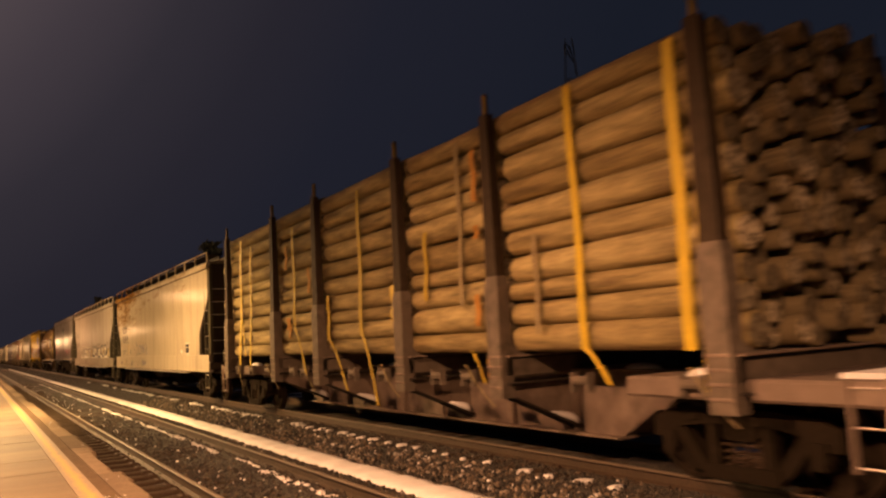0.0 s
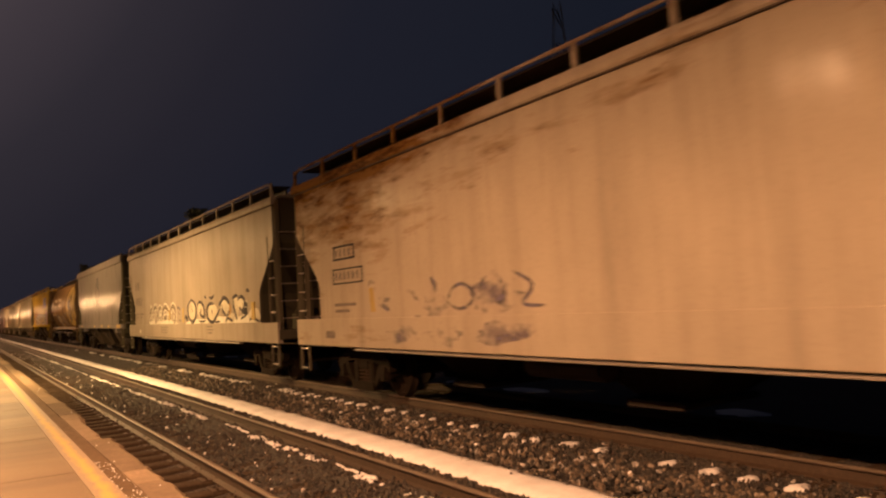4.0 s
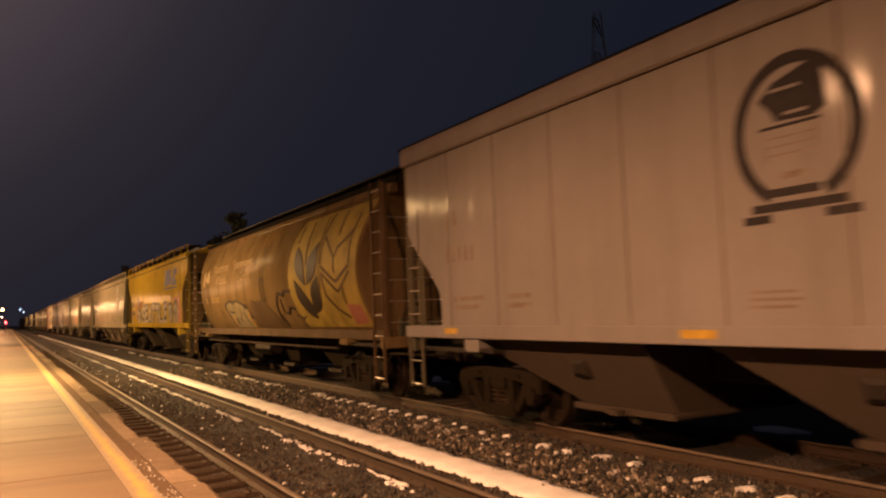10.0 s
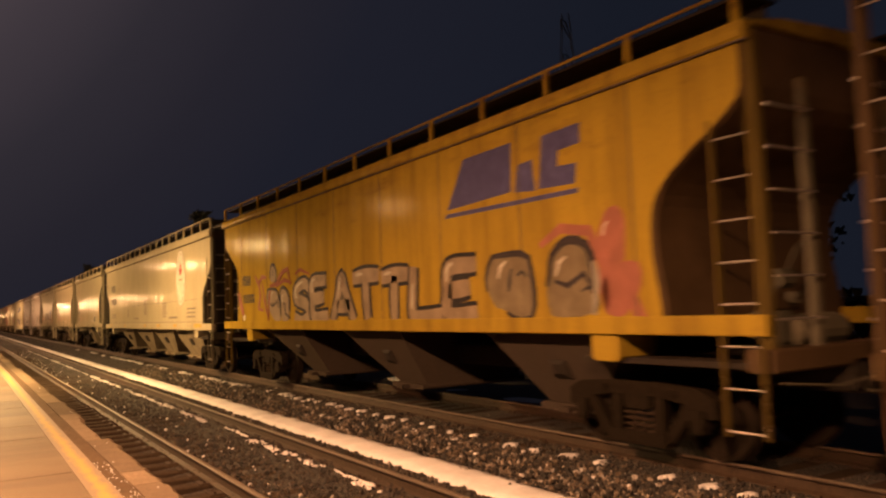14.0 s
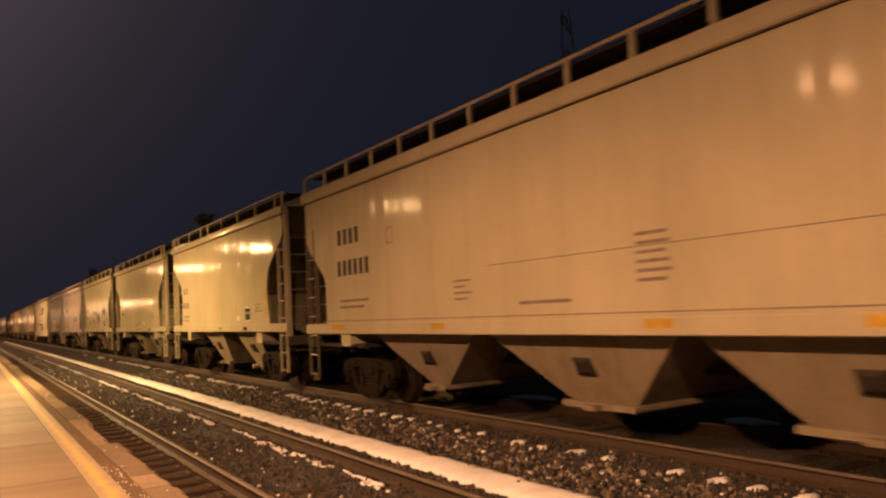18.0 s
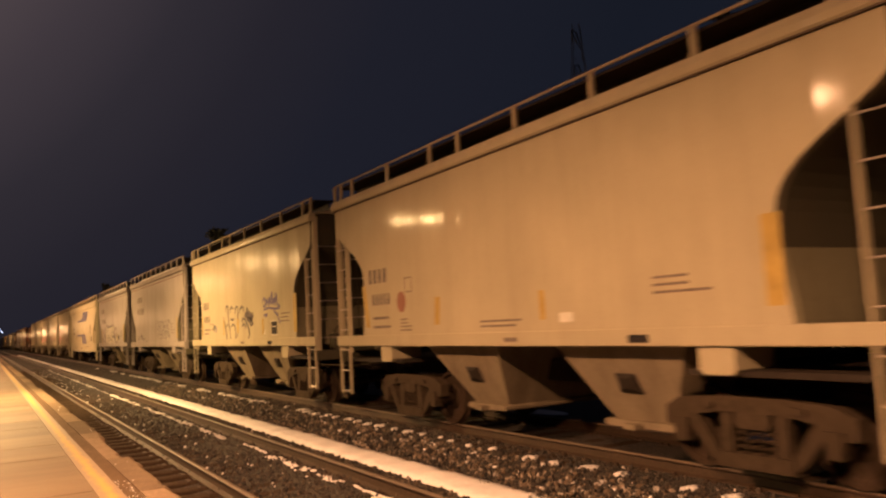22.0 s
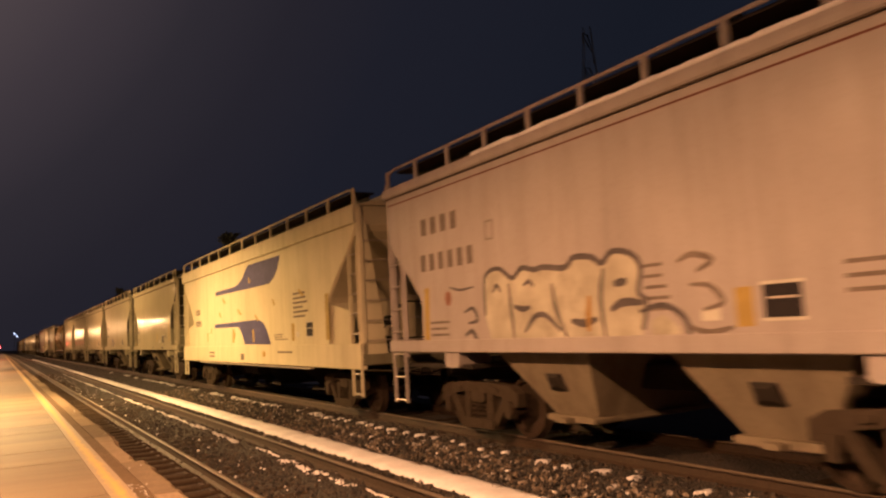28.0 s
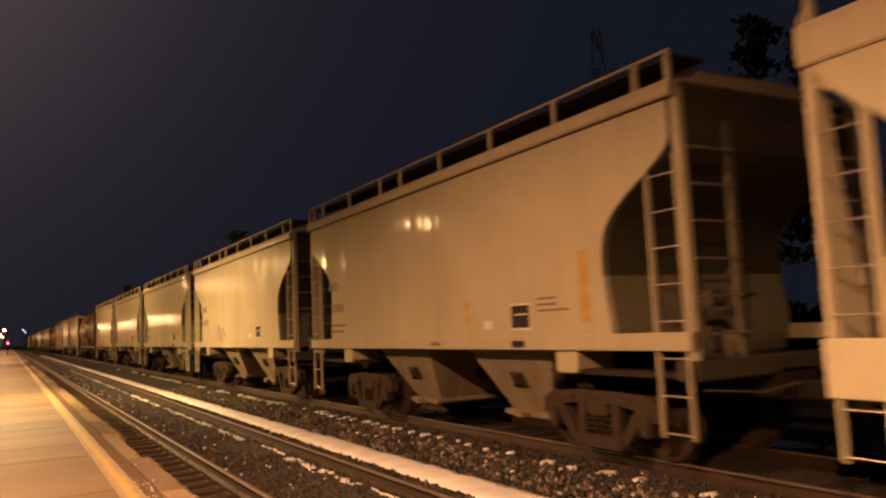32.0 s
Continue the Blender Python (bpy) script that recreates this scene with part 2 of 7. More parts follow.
# end frames: grime plus the shade between cars, put into the colour
ENDDIM = paint("grimy_shaded_frame_paint", (0.095, 0.084, 0.058), 0.6, 0.8, 0.4, varnish=0.006)
RUNGMAT = plain("worn_bright_rung_steel", (0.52, 0.45, 0.38), 0.38, 0.75, 20, 0.3, 0.2, sheen=0.5)
PINKISH = paint("pale_pink_grey_paint", (0.335, 0.290, 0.268), 0.6, 0.3, varnish=0.015, polish=0.22)
GLOSS = paint("glossy_off_white_paint", (0.345, 0.298, 0.202), 0.6, 0.18, wave=0.95, ripple=0.5, varnish=0.075, polish=0.095)
SATIN = paint("satin_off_white_paint", (0.345, 0.298, 0.202), 0.6, 0.20, wave=0.95, ripple=0.5, varnish=0.048, polish=0.115)
BLACKROOF = plain("black_roof_paint", (0.012, 0.009, 0.007), 0.9, 0, 6)
DARK = plain("dark_steel", (0.034, 0.027, 0.022), 0.65, 0.1, 9)
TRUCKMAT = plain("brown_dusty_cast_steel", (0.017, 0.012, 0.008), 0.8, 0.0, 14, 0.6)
SPRINGMAT = plain("dusty_spring_steel", (0.055, 0.038, 0.026), 0.75, 0.0, 14, 0.4)
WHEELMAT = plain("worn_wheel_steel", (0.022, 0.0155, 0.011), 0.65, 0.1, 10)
RAILSIDE = plain("rusty_rail_steel", (0.058, 0.036, 0.022), 0.65, 0.2, 20, 0.4, sheen=0.25)
RAILTOP = plain("worn_rail_head", (0.12, 0.088, 0.062), 0.62, 0.0, 30, 0.15, 0.02, sheen=0.25)
TIE = plain("weathered_tie_timber", (0.055, 0.038, 0.026), 0.85, 0, 18, 0.5, 0.5)
SNOW = plain("dirty_snow", (0.70, 0.665, 0.655), 0.7, 0, 14, 0.10, 0.6)
MARK = plain("black_lettering_paint", (0.028, 0.024, 0.024), 0.6, 0, 6, 0.3, 0)
FADED = plain("faded_dark_lettering_paint", (0.165, 0.130, 0.105), 0.6, 0, 6, 0.4, 0)
BLUE = plain("faded_blue_paint", (0.070, 0.066, 0.150), 0.6, 0, 5, 0.3, 0)
PALE = plain("faded_yellow_lettering_paint", (0.235, 0.150, 0.062), 0.5, 0, 3, 0.5, 0)
TAGWHITE = plain("white_spray_paint", (0.50, 0.455, 0.38), 0.6, 0, 3, 0.3, 0)
TAGBLACK = plain("black_spray_paint", (0.04, 0.033, 0.034), 0.6, 0, 3, 0.3, 0)
TAGPINK = plain("pink_spray_paint", (0.27, 0.105, 0.075), 0.6, 0, 3, 0.35, 0)
TAGGREY = plain("silver_spray_paint", (0.225, 0.20, 0.16), 0.5, 0, 3, 0.35, 0)
TAGBLUE = plain("violet_spray_paint", (0.13, 0.11, 0.20), 0.6, 0, 3, 0.3, 0)
REFLECT = plain("mustard_reflective_tape", (0.37, 0.225, 0.035), 0.4, 0, 9, 0.3, 0)
FADEDRED = plain("faded_red_paint", (0.24, 0.115, 0.080), 0.6, 0, 7, 0.35, 0)
RED = plain("red_paint", (0.26, 0.03, 0.02), 0.5, 0, 9, 0.2, 0)
WHEAT = plain("golden_yellow_paint", (0.26, 0.180, 0.042), 0.6, 0, 1.6, 0.45, 0)
DARKBROWN = plain("dark_brown_paint", (0.030, 0.020, 0.014), 0.5, 0, 2.5, 0.3, 0)
BROWNPATCH = plain("brown_overpaint_and_shade", (0.072, 0.045, 0.024), 0.55, 0, 1.5, 0.4, 0)
TAGGREEN = plain("grey_green_spray_paint", (0.165, 0.130, 0.080), 0.6, 0, 3, 0.4, 0)
TAGCREAM = plain("cream_spray_paint", (0.43, 0.375, 0.28), 0.6, 0, 2, 0.4, 0)
REDLINE = plain("red_brown_pinstripe_paint", (0.15, 0.055, 0.035), 0.6, 0, 6, 0.3, 0)
TAGSLATE = plain("slate_spray_paint", (0.105, 0.088, 0.085), 0.6, 0, 4, 0.4, 0)
TAGSILVER = plain("pale_silver_spray_paint", (0.40, 0.355, 0.275), 0.55, 0, 2.5, 0.45, 0)
PALEPINK = plain("pale_pink_grey_touch_up_paint", (0.335, 0.290, 0.268), 0.6, 0, 2, 0.2, 0)
TAGUMBER = plain("umber_spray_paint", (0.130, 0.102, 0.072), 0.6, 0, 3, 0.3, 0)
GREYTOUCH = plain("grey_touch_up_paint", (0.18, 0.16, 0.15), 0.6, 0, 4, 0.2, 0)


def overspray(name, colour, cover):
    """Thin, patchy spray paint that lets the sheet below show through."""
    m, n, l, b = base(name)
    b.inputs["Base Color"].default_value = (*colour, 1)
    b.inputs["Roughness"].default_value = 0.6
    t = noise_of(n, l, 2.8, 5, (1, 1, 1.6))
    r = ramp_of(n, l, t.outputs["Fac"], 0.42, 0.64, (0, 0, 0, 1), (cover,) * 3 + (1,))
    l.new(r.outputs["Color"], b.inputs["Alpha"])
    return m


HAZE = overspray("violet_overspray", (0.10, 0.075, 0.11), 0.75)
DARKHAZE = overspray("grey_violet_overspray", (0.07, 0.055, 0.08), 0.95)
DARKLINE = plain("weld_and_shadow_line", (0.10, 0.075, 0.055), 0.7, 0, 4, 0.4, 0)
TAGOCHRE = plain("ochre_spray_paint", (0.30, 0.17, 0.05), 0.6, 0, 3, 0.3, 0)


def bark():
    """Pine bark: long furrows, knots and a tone of its own for each log."""
    m, n, l, b = base("pine_log_bark")
    info = n.new("ShaderNodeObjectInfo")
    grain = noise_of(n, l, 7, 6, (1, 0.5, 1), 0.65)
    patch = noise_of(n, l, 1.6, 4, (1, 2.4, 1))
    col = mix_of(n, l, ramp_of(n, l, grain.outputs["Fac"], 0.35, 0.68).outputs["Color"], (0.135, 0.096, 0.041, 1), (0.345, 0.260, 0.114, 1))
    col = mix_of(n, l, ramp_of(n, l, patch.outputs["Fac"], 0.55, 0.72, (0, 0, 0, 1), (0.7, 0.7, 0.7, 1)).outputs["Color"], col, (0.125, 0.080, 0.040, 1))
    tone = ramp_of(n, l, info.outputs["Random"], 0.0, 1.0, (0.66, 0.62, 0.56, 1), (1.14, 1.16, 1.18, 1))
    col = mix_of(n, l, 1.0, col, tone.outputs["Color"], "MULTIPLY")
    l.new(col, b.inputs["Base Color"])
    b.inputs["Roughness"].default_value, b.inputs["Specular IOR Level"].default_value = 0.85, 0.2
    bump_of(n, l, b, grain.outputs["Fac"], 0.7, 0.02)
    return m


BARK = bark()


def cut_ends():
    """Sawn log ends: most grey and weathered, some fresh and pale."""
    m, n, l, b = base("cut_log_ends")
    info = n.new("ShaderNodeObjectInfo")
    spots = noise_of(n, l, 9, 5, (1, 1, 1), 0.7)
    tone = ramp_of(n, l, info.outputs["Random"], 0.40, 1.0, (0.150, 0.120, 0.075, 1), (0.66, 0.54, 0.36, 1))
    col = mix_of(n, l, ramp_of(n, l, spots.outputs["Fac"], 0.42, 0.62).outputs["Color"], (0.060, 0.045, 0.027, 1), tone.outputs["Color"])
    l.new(col, b.inputs["Base Color"])
    b.inputs["Roughness"].default_value, b.inputs["Specular IOR Level"].default_value = 0.9, 0.1
    bump_of(n, l, b, spots.outputs["Fac"], 0.6, 0.02)
    return m


CUT = cut_ends()
DARKBARK = plain("shaded_bark", (0.175, 0.132, 0.074), 0.9, 0, 8, 0.5, 0.5)
STRAP = plain("yellow_strap_webbing", (0.48, 0.325, 0.015), 0.55, 0, 30, 0.2, 0.2, sheen=0.25)
STRIPE = plain("faded_yellow_stripe_paint", (0.36, 0.25, 0.075), 0.5, 0, 5, 0.35, 0)
STAKE = plain("dull_brown_stake_paint", (0.135, 0.106, 0.082), 0.6, 0.1, 6, 0.5, 0.2)
STAKETOP = plain("dark_stake_top", (0.046, 0.032, 0.022), 0.6, 0.0, 6, 0.4, 0.2)
TIP = plain("dull_olive_yellow_paint", (0.16, 0.115, 0.03), 0.6, 0, 8, 0.3, 0.1)
ORANGE = plain("orange_strap_webbing", (0.345, 0.168, 0.040), 0.55, 0, 30, 0.2, 0.2)
DULLSTRAP = plain("dull_yellow_strap_webbing", (0.38, 0.26, 0.03), 0.6, 0, 25, 0.3, 0.2, sheen=0.08)
OLDSTRAP = plain("faded_grey_strap_webbing", (0.24, 0.185, 0.10), 0.6, 0, 20, 0.3, 0.2)
FLATCAR = plain("dusty_brown_frame_paint", (0.185, 0.137, 0.108), 0.6, 0.0, 3, 0.6, 0.2)
SCRUB = plain("dark_winter_scrub", (0.045, 0.038, 0.028), 0.9, 0, 3, 0.4, 0)
FOLIAGE = plain("dark_needle_foliage", (0.050, 0.055, 0.046), 0.9, 0, 3, 0.4, 0)
BARKDARK = plain("dark_tree_bark", (0.05, 0.04, 0.03), 0.9, 0, 5, 0.4, 0.4)
GALV = plain("dull_galvanised_steel", (0.10, 0.10, 0.10), 0.6, 0.5, 8, 0.2, 0.1)

# ---------------------------------------------------------------- ground, platform and tracks
rnd = random.Random(7)

# earth under everything, out to the horizon
earth = Shape()
xs = [-600, -60, -12, 1.60, 2.2, 2.6, 3.1, 3.5, 3.9, 4.3, 4.6, 5.2, 5.7, 6.2, 6.6, 9.0, 10.2, 14, 30, 90, 600]
zs = [-0.20, -0.20, -0.20, -0.24, -0.215, -0.180, -0.165, -0.148, -0.146, -0.150, -0.185, -0.22, -0.20, -0.175, -0.165, -0.165, -0.35, -0.55, -0.6, -0.6, -0.6]
ys = [-300, -40, -12, -4] + [1.0 + 1.2 * i for i in range(50)] + [66, 75, 90, 120, 170, 260, 500, 1500]
for y in ys:
    for x, z in zip(xs, zs):
        j = 0.03 if 1.7 < x < 9 else 0.0
        earth.v.append((x, y, z + noise.noise((x * 1.3, y * 1.3, 0)) * j))
for i in range(len(ys) - 1):
    for k in range(len(xs) - 1):
        a = i * len(xs) + k
        earth.f.append((a, a + 1, a + 1 + len(xs), a + len(xs)))


def ballast_material():
    m, n, l, b = base("dark_ballast")
    c = n.new("ShaderNodeTexCoord")
    v = n.new("ShaderNodeTexVoronoi")
    v.inputs["Scale"].default_value = 22
    l.new(c.outputs["Object"], v.inputs["Vector"])
    big = noise_of(n, l, 0.7, 5)
    tone = n.new("ShaderNodeSeparateColor")
    l.new(v.outputs["Color"], tone.inputs["Color"])
    stone = ramp_of(n, l, tone.outputs["Red"], 0.0, 1.0, (0.018, 0.014, 0.011, 1), (0.125, 0.082, 0.050, 1))
    col = mix_of(n, l, ramp_of(n, l, v.outputs["Distance"], 0.1, 0.62).outputs["Color"], stone.outputs["Color"], (0.020, 0.016, 0.012, 1))
    col = mix_of(n, l, ramp_of(n, l, big.outputs["Fac"], 0.4, 0.75, (0, 0, 0, 1), (0.6, 0.6, 0.6, 1)).outputs["Color"], col, (0.030, 0.020, 0.013, 1))
    l.new(col, b.inputs["Base Color"])
    b.inputs["Roughness"].default_value = 0.9
    bump_of(n, l, b, v.outputs["Distance"], 1.0, 0.05).invert = True
    return m


BALLAST = ballast_material()
part("ground", earth, BALLAST)
tagged(bpy.data.objects["ground"], "dark crushed-stone ballast with dirt and thin snow", "ground", kind="structure")

# loose ballast stones where they can be told apart
STONES = islands("loose_stones", [(0.0, (0.016, 0.012, 0.009)), (0.3, (0.038, 0.026, 0.016)), (0.62, (0.095, 0.064, 0.040)), (0.88, (0.03, 0.022, 0.015)), (0.982, (0.45, 0.40, 0.36))])
STONES_SNOWY = islands("snow_dusted_stones", [(0.0, (0.016, 0.012, 0.009)), (0.34, (0.04, 0.030, 0.021)), (0.55, (0.15, 0.105, 0.068)), (0.84, (0.30, 0.235, 0.18)), (0.96, (0.45, 0.40, 0.36))])


def stone(s, x, y, z, r):
    n0 = len(s.v)
    q = Euler((rnd.random() * 6, rnd.random() * 6, rnd.random() * 6)).to_matrix()
    k = (rnd.uniform(0.7, 1.2), rnd.uniform(0.6, 1.1), rnd.uniform(0.5, 0.9))
    for p in ((1, 0, 0), (-1, 0, 0), (0, 1, 0), (0, -1, 0), (0, 0, 1), (0, 0, -1), (0.75, 0.75, 0.5), (-0.7, 0.7, 0.5), (-0.7, -0.75, 0.45), (0.7, -0.7, 0.5)):
        w = q @ Vector((p[0] * k[0], p[1] * k[1], p[2] * k[2])) * (r * rnd.uniform(0.8, 1.15))
        s.v.append((x + w.x, y + w.y, z + w.z))
    for f in ((0, 2, 6), (2, 1, 7), (1, 3, 8), (3, 0, 9), (6, 4, 0), (0, 4, 9), (6, 2, 4), (2, 7, 4), (7, 1, 4), (1, 8, 4), (8, 3, 4), (3, 9, 4), (2, 0, 5), (1, 2, 5), (3, 1, 5), (0, 3, 5)):
        s.f.append(tuple(n0 + i for i in f))


def stones(name, label, material, count, x0, x1, y0, y1, z, r0, r1):
    s = Shape()
    for i in range(count):
        y = y0 + (y1 - y0) * rnd.random() ** 1.7
        x = rnd.uniform(x0, x1)
        stone(s, x, y, z + rnd.uniform(-0.015, 0.015), rnd.uniform(r0, r1))
    me = bpy.data.meshes.new(name)
    me.from_pydata(s.v, [], s.f)
    me.materials.append(material)
    tagged(new(name, me), label, "ballast", kind="stuff")


stones("ballast_stones", "small dark crushed stones of the empty track bed", STONES, 6000, 2.45, 4.1, 4.5, 26, -0.143, 0.012, 0.030)
stones("ballast_edge", "dark crushed stones heaped over the tie ends", STONES, 3400, 4.08, 4.52, 3.6, 28, -0.150, 0.015, 0.038)
stones("ballast_shoulder", "dark crushed stones dusted with snow beside the rails", STONES_SNOWY, 9500, 4.98, 6.35, 2.6, 32, -0.170, 0.016, 0.046)
stones("ballast_rim", "small dark stones along the foot of the train's rail", STONES, 3000, 6.3, 6.92, 2.6, 34, -0.158, 0.014, 0.034)


def rail(name, x, z=0.0):
    """A flat-bottomed rail: rusty foot and web, worn bright head."""
    prof = [(-0.07, -0.165), (0.07, -0.165), (0.07, -0.150), (0.014, -0.128), (0.010, -0.045), (0.036, -0.034), (0.036, -0.022),
            (-0.036, -0.022), (-0.036, -0.034), (-0.010, -0.045), (-0.014, -0.128), (-0.07, -0.150)]
    head = [(math.cos(a) * 0.0355, -0.020 + math.sin(a) * 0.020) for a in (math.pi * k / 10 for k in range(11))]
    ob = thing(name, "long steel rail with a rusty web and a worn bright head", "rail", "rails")
    ob.matrix_basis = pose(x, 0, z)
    ys = [-30, 0, 30, 90, 400]
    part("web", Shape().loft([[(a, y, b) for a, b in prof] for y in ys]), RAILSIDE, ob)
    part("head", Shape().loft([[(a, y, b) for a, b in head] for y in ys]), RAILTOP, ob, "bright worn running surface", True)
    return ob


for xc in (TRACK_NEAR, TRACK_TRAIN):
    for side in (-1, 1):
        rail("rail", xc + side * GAUGE / 2)


def track_ties(name, xc, label, y1):
    """Timber ties, one piece each, with tie plates and spikes under each rail."""
    bed = thing(name, label, "railway ties")
    tagged(bed, kind="structure")
    bed.matrix_basis = pose(xc, 0, 0)
    variants = []
    for k in range(4):
        s = Shape()
        n = 9
        rings = []
        for i in range(n):
            x = -1.30 + 2.6 * i / (n - 1)
            w = 0.112 + 0.008 * noise.noise((x, k * 7, 1))
            h = 0.012 * noise.noise((x * 2, k * 3, 5))
            rings.append([(x, -w, -0.36), (x, w, -0.36), (x, w, -0.175 + h), (x, w - 0.02, -0.160 + h), (x, -w + 0.02, -0.160 + h * 0.6), (x, -w, -0.175 + h)])
        s.loft(rings)
        variants.append(s.mesh("tie", TIE))
    plate = Shape()
    plate.box(-0.18, 0.18, -0.1, 0.1, -0.163, -0.148, 0.004)
    for a, b in ((-0.12, -0.06), (-0.12, 0.06), (0.12, -0.06), (0.12, 0.06)):
        plate.box(a - 0.014, a + 0.014, b - 0.014, b + 0.014, -0.15, -0.125)
    plate_me = plate.mesh("tie_plate", RAILSIDE)
    y, i = -2.0, 0
    while y < y1:
        t = piece("tie", variants[i % 4], bed, pose(rnd.uniform(-0.04, 0.04), y, rnd.uniform(-0.012, 0.006), 0, 0, rnd.uniform(-1.2, 1.2)))
        if y < 22:
            for side in (-1, 1):
                piece("tie_plate", plate_me, t, pose(side * GAUGE / 2, 0, 0))
        y += 0.535
        i += 1
    return bed


def ribbon(name, label, x0, x1, y0, y1, z, thick, step, ragged, gaps, seed, narrow=0.0):
    """Snow lying in a strip, with an uneven outline, a crowned top and holes where gaps asks for them."""
    s = Shape()
    run = []

    def flush():
        if len(run) > 2:
            s.loft(list(run))
        run.clear()

    y = y0
    while y < y1:
        w = noise.noise((y * 1.7, seed * 3.1, 0)) * ragged + noise.noise((y * 6.0, seed * 1.7, 4)) * ragged * 0.6
        v = noise.noise((y * 1.9, seed * 5.3, 9)) * ragged + noise.noise((y * 7.0, seed * 2.2, 2)) * ragged * 0.6
        slim = (x1 - x0) * narrow * min(1.0, max(0.0, (y - 7.0) / 25.0))
        a, b = x0 + w + slim * 0.5, x1 + v - slim * 0.5
        hole = noise.noise((y * 0.9, seed * 11.0, 3)) + 0.5 * noise.noise((y * 4.3, seed * 2.0, 6)) < gaps
        if hole or b - a < 0.03:
            flush()
        else:
            t = thick * (0.7 + 0.5 * noise.noise((y * 3, seed, 7)))
            m = (a + b) / 2
            run.append([(a, y, z - 0.08), (a + 0.02, y, z + t * 0.4), (a + (m - a) * 0.5, y, z + t), (m, y, z + t * 1.15), (m + (b - m) * 0.5, y, z + t),
                        (b - 0.02, y, z + t * 0.4), (b, y, z - 0.08)])
        y += step * (1 if y < 40 else 5)
    flush()
    ob = part(name, s, SNOW, None, "", True)
    return tagged(ob, label, "snow", kind="stuff")


ribbon("snow_strip", "long strip of old snow lying between the two tracks", 4.55, 5.17, 1.5, 150, -0.165, 0.055, 0.05, 0.07, -2, 3, 0.42)
ribbon("rail_snow", "broken line of snow along the inner side of a rail", 3.775, 3.855, 3.0, 13.5, -0.150, 0.025, 0.025, 0.060, 0.02, 5)
ribbon("rail_snow", "thin broken line of snow along a rail", 3.70, 3.765, 17.0, 60, -0.150, 0.025, 0.06, 0.02, -0.22, 9)
ribbon("snow_bank", "thin broken snow on the ground beyond the train", 10.5, 11.1, -4, 70, -0.40, 0.06, 0.12, 0.40, 0.30, 21)


def clumps(name, label, xc, chance, r0, r1, z, jitter, step=0.535, gate=-2.0, thin=0.0):
    """Small flat caps of snow, one or so on each tie."""
    s = Shape()
    y = -2.0
    while y < 60:
        for k in range(rnd.choice(chance) if noise.noise((y * 1.1, xc, 4)) > gate + thin * y else 0):
            cx, cy = xc + rnd.uniform(-jitter, jitter), y + rnd.uniform(-0.06, 0.06)
            r, n = rnd.uniform(r0, r1), 18
            ph = rnd.random() * 9
            rings = []
            for rr, zz in ((1.0, -0.05), (0.94, 0.004), (0.6, 0.011), (0.2, 0.013)):
                rings.append([(cx + math.cos(a) * r * rr * 1.05 * (1 + 1.1 * noise.noise((math.cos(a) * 2.4 + ph, math.sin(a) * 2.4, ph))),
                               cy + math.sin(a) * r * rr * 0.85 * (1 + 1.1 * noise.noise((math.cos(a) * 2.4, math.sin(a) * 2.4 + ph, 2))), z + zz * (0.6 + r * 5)) for a in (2 * math.pi * i / n for i in range(n))])
            s.loft(rings)
        y += step
    ob = part(name, s, SNOW, None, "", True)
    tagged(ob, label, "snow", kind="stuff")


clumps("snow_clumps", "small caps of snow on the tie ends beside the train", 6.47, (0, 1, 1, 1, 1, 2), 0.045, 0.115, -0.140, 0.06, 0.535, -1.4, 0.035)
clumps("snow_patches", "broken patches of snow along the inner side of a rail", 3.765, (0, 1, 2, 2), 0.015, 0.06, -0.143, 0.045, 0.08, -0.24, 0.009)
clumps("snow_specks", "specks of old snow on the track bed", 3.2, (0, 0, 1), 0.008, 0.022, -0.146, 0.5, 0.13)
clumps("snow_flecks", "flecks of snow between the stones of the shoulder", 5.95, (0, 0, 1, 1), 0.012, 0.042, -0.158, 0.40, 0.18, -0.6, 0.03)
clumps("snow_under_train", "thin snow on the ties between the rails of the train", 7.35, (0, 1, 1), 0.08, 0.15, -0.158, 0.12)
for k, (x, y, r) in enumerate(((10.7, 14, 0.9), (11.8, 21, 1.3), (10.9, 8.4, 0.6), (12.5, 33, 2.0), (11.2, 5.2, 0.7), (13, 50, 2.5))):
    s = Shape()
    n = 20
    rings = []
    for rr, zz in ((1.0, -0.1), (0.9, 0.03), (0.5, 0.07), (0.1, 0.08)):
        rings.append([(x + math.cos(a) * r * rr * 0.55 * (1 + 0.5 * noise.noise((math.cos(a) + k, math.sin(a), k))), y + math.sin(a) * r * rr * (1 + 0.4 * noise.noise((math.cos(a), math.sin(a) + k, 1))),
                       -0.42 + zz) for a in (2 * math.pi * i / n for i in range(n))])
    tagged(part("snow_drift", s.loft(rings), SNOW, None, "", True), "low drift of snow on the ground beyond the train", "snow", "snow drifts")


